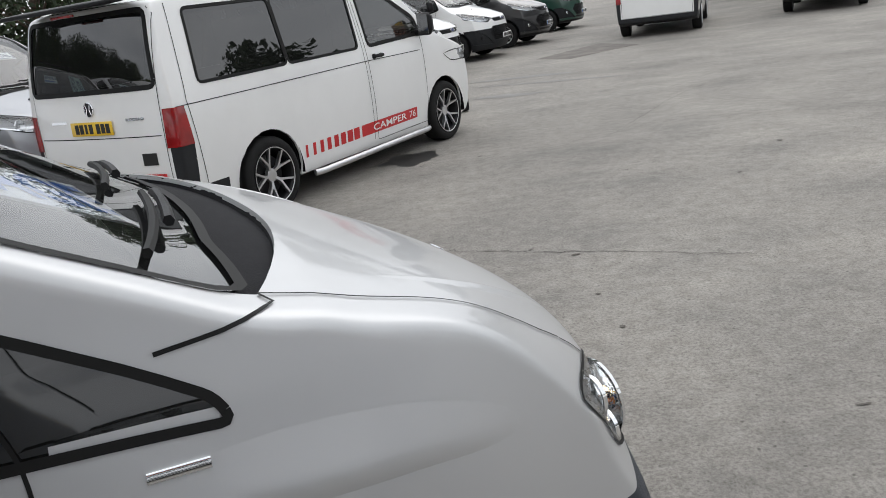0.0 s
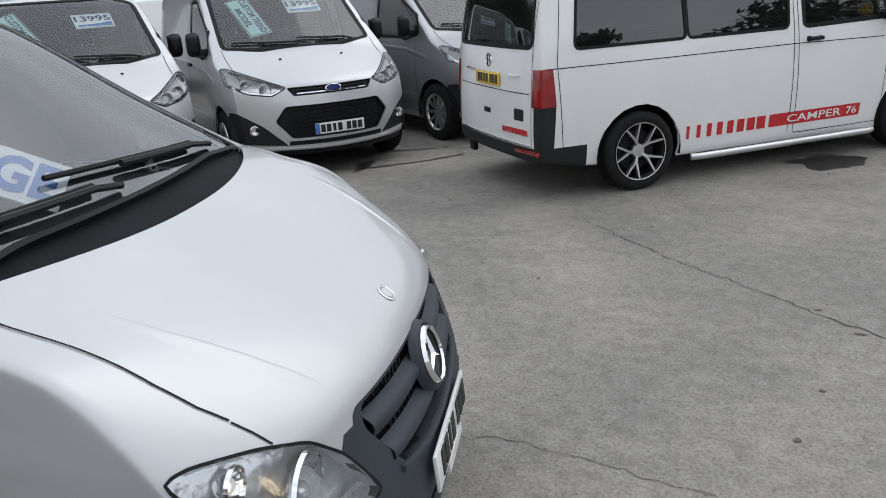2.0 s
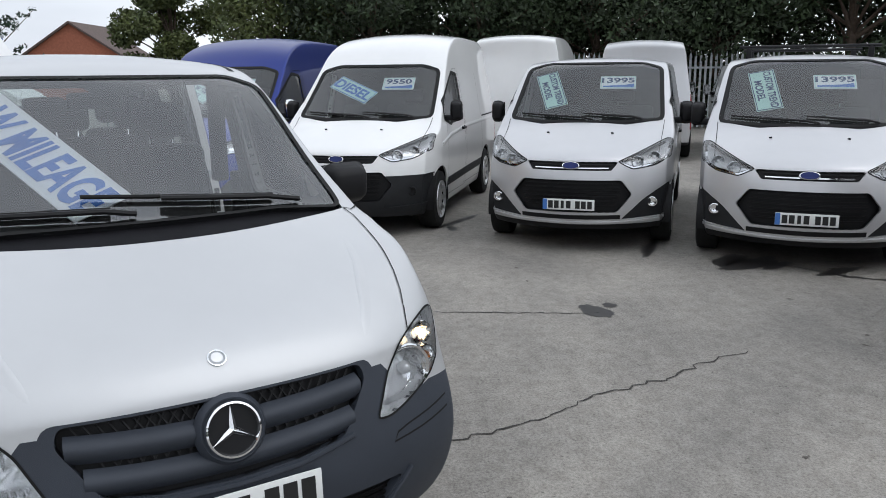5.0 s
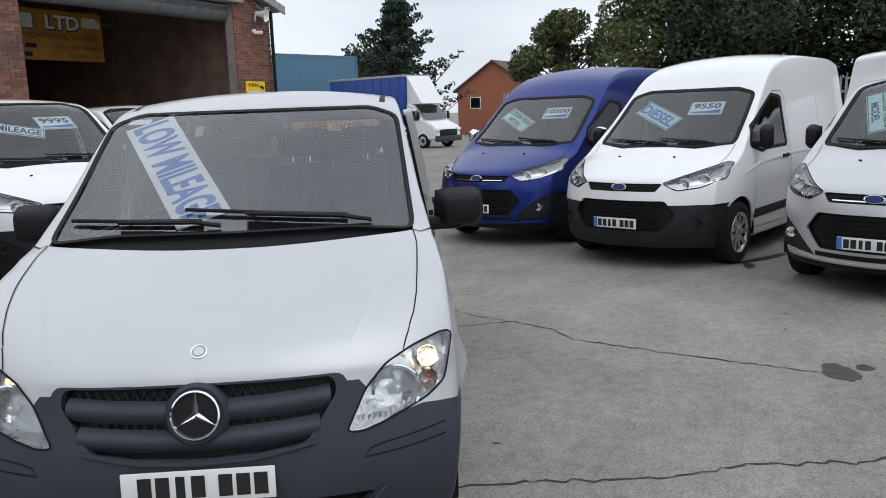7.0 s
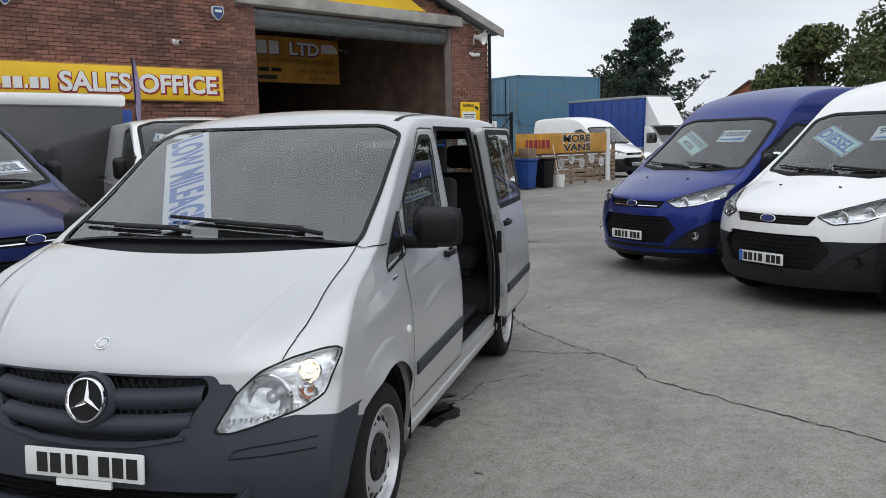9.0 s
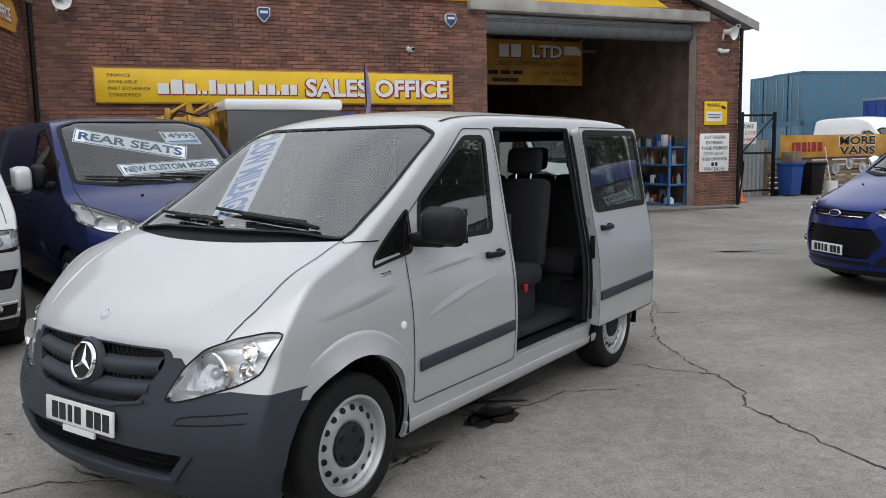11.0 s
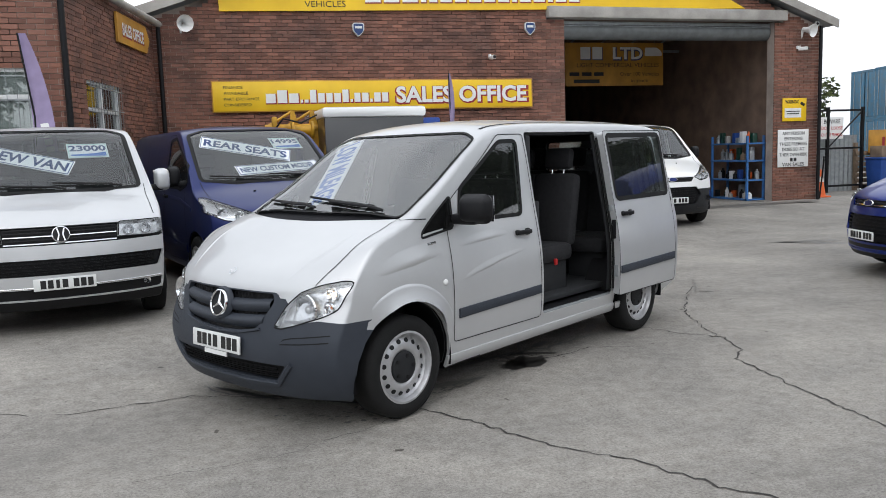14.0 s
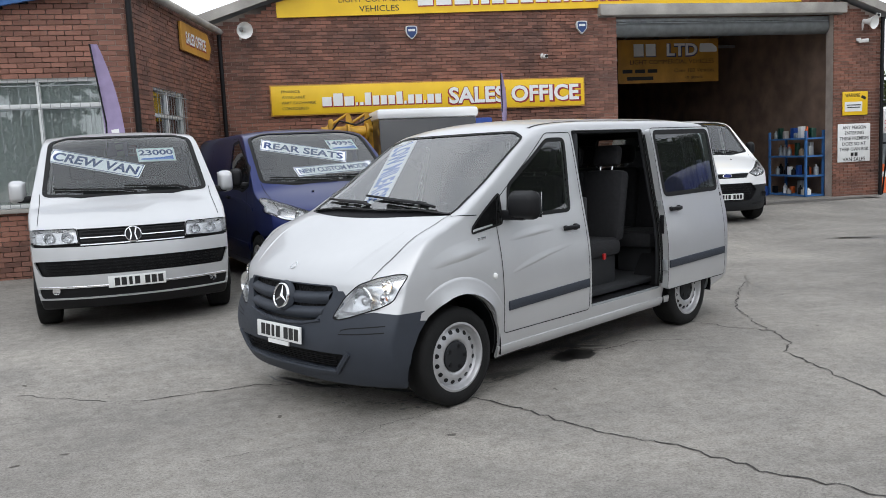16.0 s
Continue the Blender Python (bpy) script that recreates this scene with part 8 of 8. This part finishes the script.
part("pedestal", box((0, 0, 0.9), (0.5, 0.5, 1.8), 0.04), MACHINE, rg)
for x in (0.0, 0.34):
    part("lift_arm", slab([(x - 0.08, 1.7), (x + 0.09, 1.7), (x + 0.10, 2.05), (x + 0.02, 2.34), (x - 0.045, 2.34)], 0.10, "y"), MACHINE, rg)
    part("ram", tube([(x - 0.02, 0.05, 2.33), (x - 0.48, 0.05, 2.06)], 0.025, 8), MACHINE, rg)
part("cross_tube", tube([(-0.5, 0.05, 2.04), (0.62, 0.05, 2.04)], 0.075, 10), MACHINE, rg)
pk = thing("covered_trailer", pose(2.15, 9.3, rise(2.15, 9.3)), "black trailer with a white rolled cover", "trailer")
part("trailer_body", box((0, 0, 1.25), (1.75, 2.4, 1.9), 0.05), BLACKP, pk)
part("cover", box((0, 0, 2.26), (1.82, 2.5, 0.18), 0.06), WHITE, pk, "white rolled cover")
for x in (-0.85, 0.85):
    for y in (-0.6, 0.6):
        wheel(pk, (x, y, 0.3), 1 if x > 0 else -1, 0.3, 0.19, 0.18, "steel")
bd = thing("blue_cabin", pose(3.2, 10.0, rise(3.2, 10.0)), "blue painted steel cabin with a dark window", "cabin")
part("cabin_body", box((0, 0, 1.1), (1.0, 1.2, 2.2), 0.04), CURTAIN, bd)
part("cabin_window", box((0.05, -0.605, 1.55), (0.5, 0.02, 0.5), 0.004), PRIVACY, bd)


def feather_flag(x, y, z0, z1, lean, label, mat=PURPLE):
    f = thing("feather_flag", pose(x, y, rise(x, y), 0, 0, 10), label, "flag", "feather flags")
    part("pole", tube([(0, 0, 0), (0, 0, z0), (0.02, 0, (z0 + z1) / 2), (lean, 0, z1)], 0.012, 8), BLACK, f)
    part("flag_base", revolve([(0.0, 0.0), (0.0, 0.22), (0.05, 0.2), (0.06, 0.0)], 20, "z"), BLACK, f)
    part("sail", grid_sheet(6, 16, lambda a, b: (lean * (1 - b) ** 3 * 0.9 + a * (0.27 if z1 > 3.2 else 0.12) * math.sin(math.pi * min(1, 0.08 + b * 0.62)) ** 0.8, 0.03 * math.sin(5 * b + 3 * a), z1 - (z1 - z0) * b)), mat, f, "purple cloth sail")
    if z1 > 3.2:
        word_bars(f, pose(0.16, -0.05, z0 + 0.75, 0, 82, 0), [0.08, 0.09, 0.08, 0.09, 0.08], 0.10, SIGNWHITE, None, 0.2)


feather_flag(-2.86, 6.35, 1.1, 3.28, -0.10, "purple feather flag in front of the office")
feather_flag(4.25, 10.6, 1.9, 3.15, 0.0, "purple feather flag beside the sales sign")

# ---- small things by the camper ----
jp = thing("jump_pack", pose(-0.42, -9.75, 0, 0, 0, 20), "red and black jump start pack", "battery pack")
part("case", box((0, 0, 0.14), (0.34, 0.2, 0.26), 0.03), BLACK, jp)
part("red_panel", box((0, 0.0, 0.27), (0.30, 0.17, 0.05), 0.015), REDBOX, jp)
part("carry_handle", tube([(-0.12, 0, 0.28), (-0.11, 0, 0.36), (0.11, 0, 0.36), (0.12, 0, 0.28)], 0.014, 8), REDBOX, jp)
part("cable", tube([(0.17, 0, 0.2), (0.28, -0.05, 0.32), (0.36, -0.1, 0.18), (0.33, -0.1, 0.03), (0.2, -0.16, 0.02)], 0.012, 8), REDBOX, jp)


# ---- trees ----
def leaf_cloud(centres, n, size, seed, squash=0.8):
    """Many small folded leaves round clump centres (x, y, z, r)."""
    r = np.random.RandomState(seed)
    verts, faces = [], []
    tot = sum(c[3] ** 2 for c in centres)
    for cx, cy, cz, cr in centres:
        k = max(12, int(n * cr ** 2 / tot))
        d = r.normal(size=(k, 3))
        d /= np.linalg.norm(d, axis=1)[:, None]
        rad = cr * r.uniform(0.35, 1.08, k) ** 0.6
        p = d * rad[:, None] * np.array([1, 1, squash]) + np.array([cx, cy, cz])
        for q in p:
            a = r.normal(size=3)
            a /= np.linalg.norm(a)
            b = np.cross(a, r.normal(size=3))
            b /= np.linalg.norm(b)
            s = size * r.uniform(0.6, 1.4)
            i = len(verts)
            verts += [tuple(q - a * s), tuple(q + b * s * 0.5), tuple(q + a * s), tuple(q - b * s * 0.5)]
            faces.append((i, i + 1, i + 2, i + 3))
    me = bpy.data.meshes.new("crown")
    me.from_pydata(verts, [], faces)
    return me


def tree(x, y, h, spread, seed, mat, leaves=5000, size=0.16, low=0.25, label="broad dark green tree behind the yard", name="tree", clumps=26):
    r = random.Random(seed)
    t = thing(name, pose(x, y, 0), label, "tree", "trees round the yard")
    bm = bmesh.new()
    add_tube(bm, [(0, 0, 0), (0.1, 0, h * 0.3), (0.0, 0.1, h * 0.62), (0.05, 0, h * 0.9)], h * 0.03, 8, 0, h * 0.008)
    cs = []
    for k in range(clumps):
        a, z = r.uniform(0, 6.28), h * (low + (1 - low) * r.random() ** 0.8)
        f = math.sin(math.pi * min(0.97, (z / h - low * 0.6) / (1 - low * 0.6))) ** 0.6
        d = spread * f * r.uniform(0.25, 1.0)
        c = (d * math.cos(a), d * math.sin(a), z * 0.96, spread * r.uniform(0.22, 0.42))
        cs.append(c)
        add_tube(bm, [(0.05, 0, z * 0.6), (c[0] * 0.5, c[1] * 0.5, z * 0.82), (c[0], c[1], c[2])], h * 0.009, 5, 0, h * 0.002)
    bmesh.ops.recalc_face_normals(bm, faces=bm.faces)
    part("trunk", bm, BARK, t)
    me = leaf_cloud(cs, leaves, size, seed)
    me.materials.append(mat)
    o = new("crown", me)
    o.parent = t
    tagged(o, "ragged crown of small leaves")
    return t


def conifer(x, y, h, spread, seed):
    r = random.Random(seed)
    t = thing("conifer_tree", pose(x, y, 0), "dark conifer with drooping uneven branches", "tree", "trees round the yard")
    bm = bmesh.new()
    add_tube(bm, [(0, 0, 0), (0.05, 0, h * 0.5), (0, 0, h)], h * 0.028, 8, 0, 0.02)
    cs = []
    for k in range(72):
        z = h * (0.14 + 0.84 * k / 72)
        d = spread * (1 - z / h) ** 0.8 * r.uniform(0.35, 1.15) + 0.2
        a = k * 2.4 + r.uniform(-0.5, 0.5)
        e = (d * math.cos(a), d * math.sin(a), z + d * r.uniform(0.15, 0.42))
        add_tube(bm, [(0, 0, z - 0.15), (e[0] * 0.6, e[1] * 0.6, z + 0.02), e], h * 0.006, 5, 0, 0.012)
        for q in (0.3, 0.42, 0.54, 0.66, 0.78, 0.9, 1.0):
            cs.append((e[0] * q + r.gauss(0, 0.1), e[1] * q + r.gauss(0, 0.1), z + (e[2] - z) * q * q + r.gauss(0, 0.06), 0.085 * spread * (1.2 - 0.85 * q) + 0.06))
    bmesh.ops.recalc_face_normals(bm, faces=bm.faces)
    part("trunk", bm, BARK, t)
    me = leaf_cloud(cs, 16000, 0.12, seed, 0.55)
    me.materials.append(FIR)
    o = new("crown", me)
    o.parent = t
    tagged(o, "dark needled branches")


conifer(43.5, 25.5, 9.0, 6.0, 3)
tree(33.0, 36.0, 6.4, 2.6, 4, LEAFY, 3500, 0.16)
tree(51.5, 33.0, 6.2, 4.5, 5, LEAF, 4000, 0.2)
for k, (x, y, h, sp, mt) in enumerate([(28.2, 8.6, 5.3, 1.9, LEAFY), (26.4, 4.6, 6.2, 2.6, LEAFY), (25.5, 1.0, 6.8, 3.4, LEAF), (25.8, -2.8, 7.2, 3.6, LEAF), (25.2, -6.6, 7.4, 3.6, LEAF), (24.6, -10.5, 7.2, 3.6, LEAF), (23.6, -14.5, 7.4, 3.8, LEAF),
                                         (21.5, -19.0, 7.4, 3.8, LEAF), (19.0, -24.0, 7.6, 4.0, LEAF), (15.0, -29.0, 7.6, 4.2, LEAF), (9.0, -34.0, 7.8, 4.2, LEAF), (2.0, -37.5, 7.6, 4.4, LEAF)]):
    tree(x, y, h, sp, 20 + k, mt, 20000 if k < 7 else 7000, 0.085 if k < 7 else 0.15, 0.08, "dense hedge tree along the yard fence", "hedge_tree", 34)
for k, (x, y, h) in enumerate([(29.5, 2.0, 6.9), (29.0, -2.0, 7.4), (28.8, -5.6, 7.6), (28.2, -9.6, 7.5), (27.2, -13.6, 7.6), (25.4, -17.6, 7.6)]):
    tree(x, y, h, 3.8, 40 + k, LEAF, 9000, 0.15, 0.05, "dense hedge tree along the yard fence", "hedge_tree", 34)
tree(25.5, 60, 9.5, 5.0, 60, LEAF, 4000, 0.28, 0.15)
tree(16.5, 40.0, 6.5, 3.5, 61, LEAF, 3500, 0.2, 0.15)
tree(19.0, 44.0, 6.8, 3.0, 62, LEAF, 3500, 0.2, 0.15)
# unseen trees added out of view; they show only in reflections
for k, (x, y, h) in enumerate([(-14, -30, 8), (-22, -24, 9), (-28, -14, 8.5), (-30, -3, 9), (-27, 8, 8)]):
    tree(x, y, h, 4.5, 70 + k, LEAF, 2500, 0.32, 0.08, "dense tree added out of view across the yard", "tree", 24)

# palisade fence in front of the hedge
pf = thing("palisade_fence", pose(22.6, -12.0, 0, 0, 0, 84), "grey steel palisade fence", "fence")
for z in (0.6, 1.9):
    part("fence_rail", box((11.0, 0, z), (22, 0.05, 0.06)), STEELGREY, pf)
pale = slab([(-0.035, 0.05), (0.035, 0.05), (0.035, 2.25), (0.0, 2.4), (-0.035, 2.25)], 0.02, "y")
pm = bpy.data.meshes.new("pale")
pale.to_mesh(pm)
pale.free()
pm.materials.append(STEELGREY)
for k in range(140):
    o = new("pale", pm)
    o.parent = pf
    o.location = (0.08 + k * 0.157, -0.04, 0)


# ---- far house ----
def house(m):
    h = thing("brick_house", m, "red brick house with a dark tiled roof", "house")
    part("wall", slab([(-4, 0), (4, 0), (4, 4.6), (0, 7.2), (-4, 4.6)], 9.0, "y"), BRICK2, h)
    for sx in (1, -1):
        part("roof", slab([(0, 7.2), (0, 7.4), (sx * 4.4, 4.5), (sx * 4.4, 4.3)], 9.6, "y"), TILE, h, m=pose(0, -0.3, 0))
    for x in (-2, 2):
        w = part("window", box((x, -0.02, 3.2), (1.2, 0.06, 1.2), 0.01), UPVC, h)
        part("pane", box((x, -0.055, 3.2), (1.0, 0.02, 1.0)), PRIVACY, w)


house(pose(51.8, 22.6, 0, 0, 0, -88) @ Matrix.Diagonal((0.72, 0.72, 0.72, 1)))
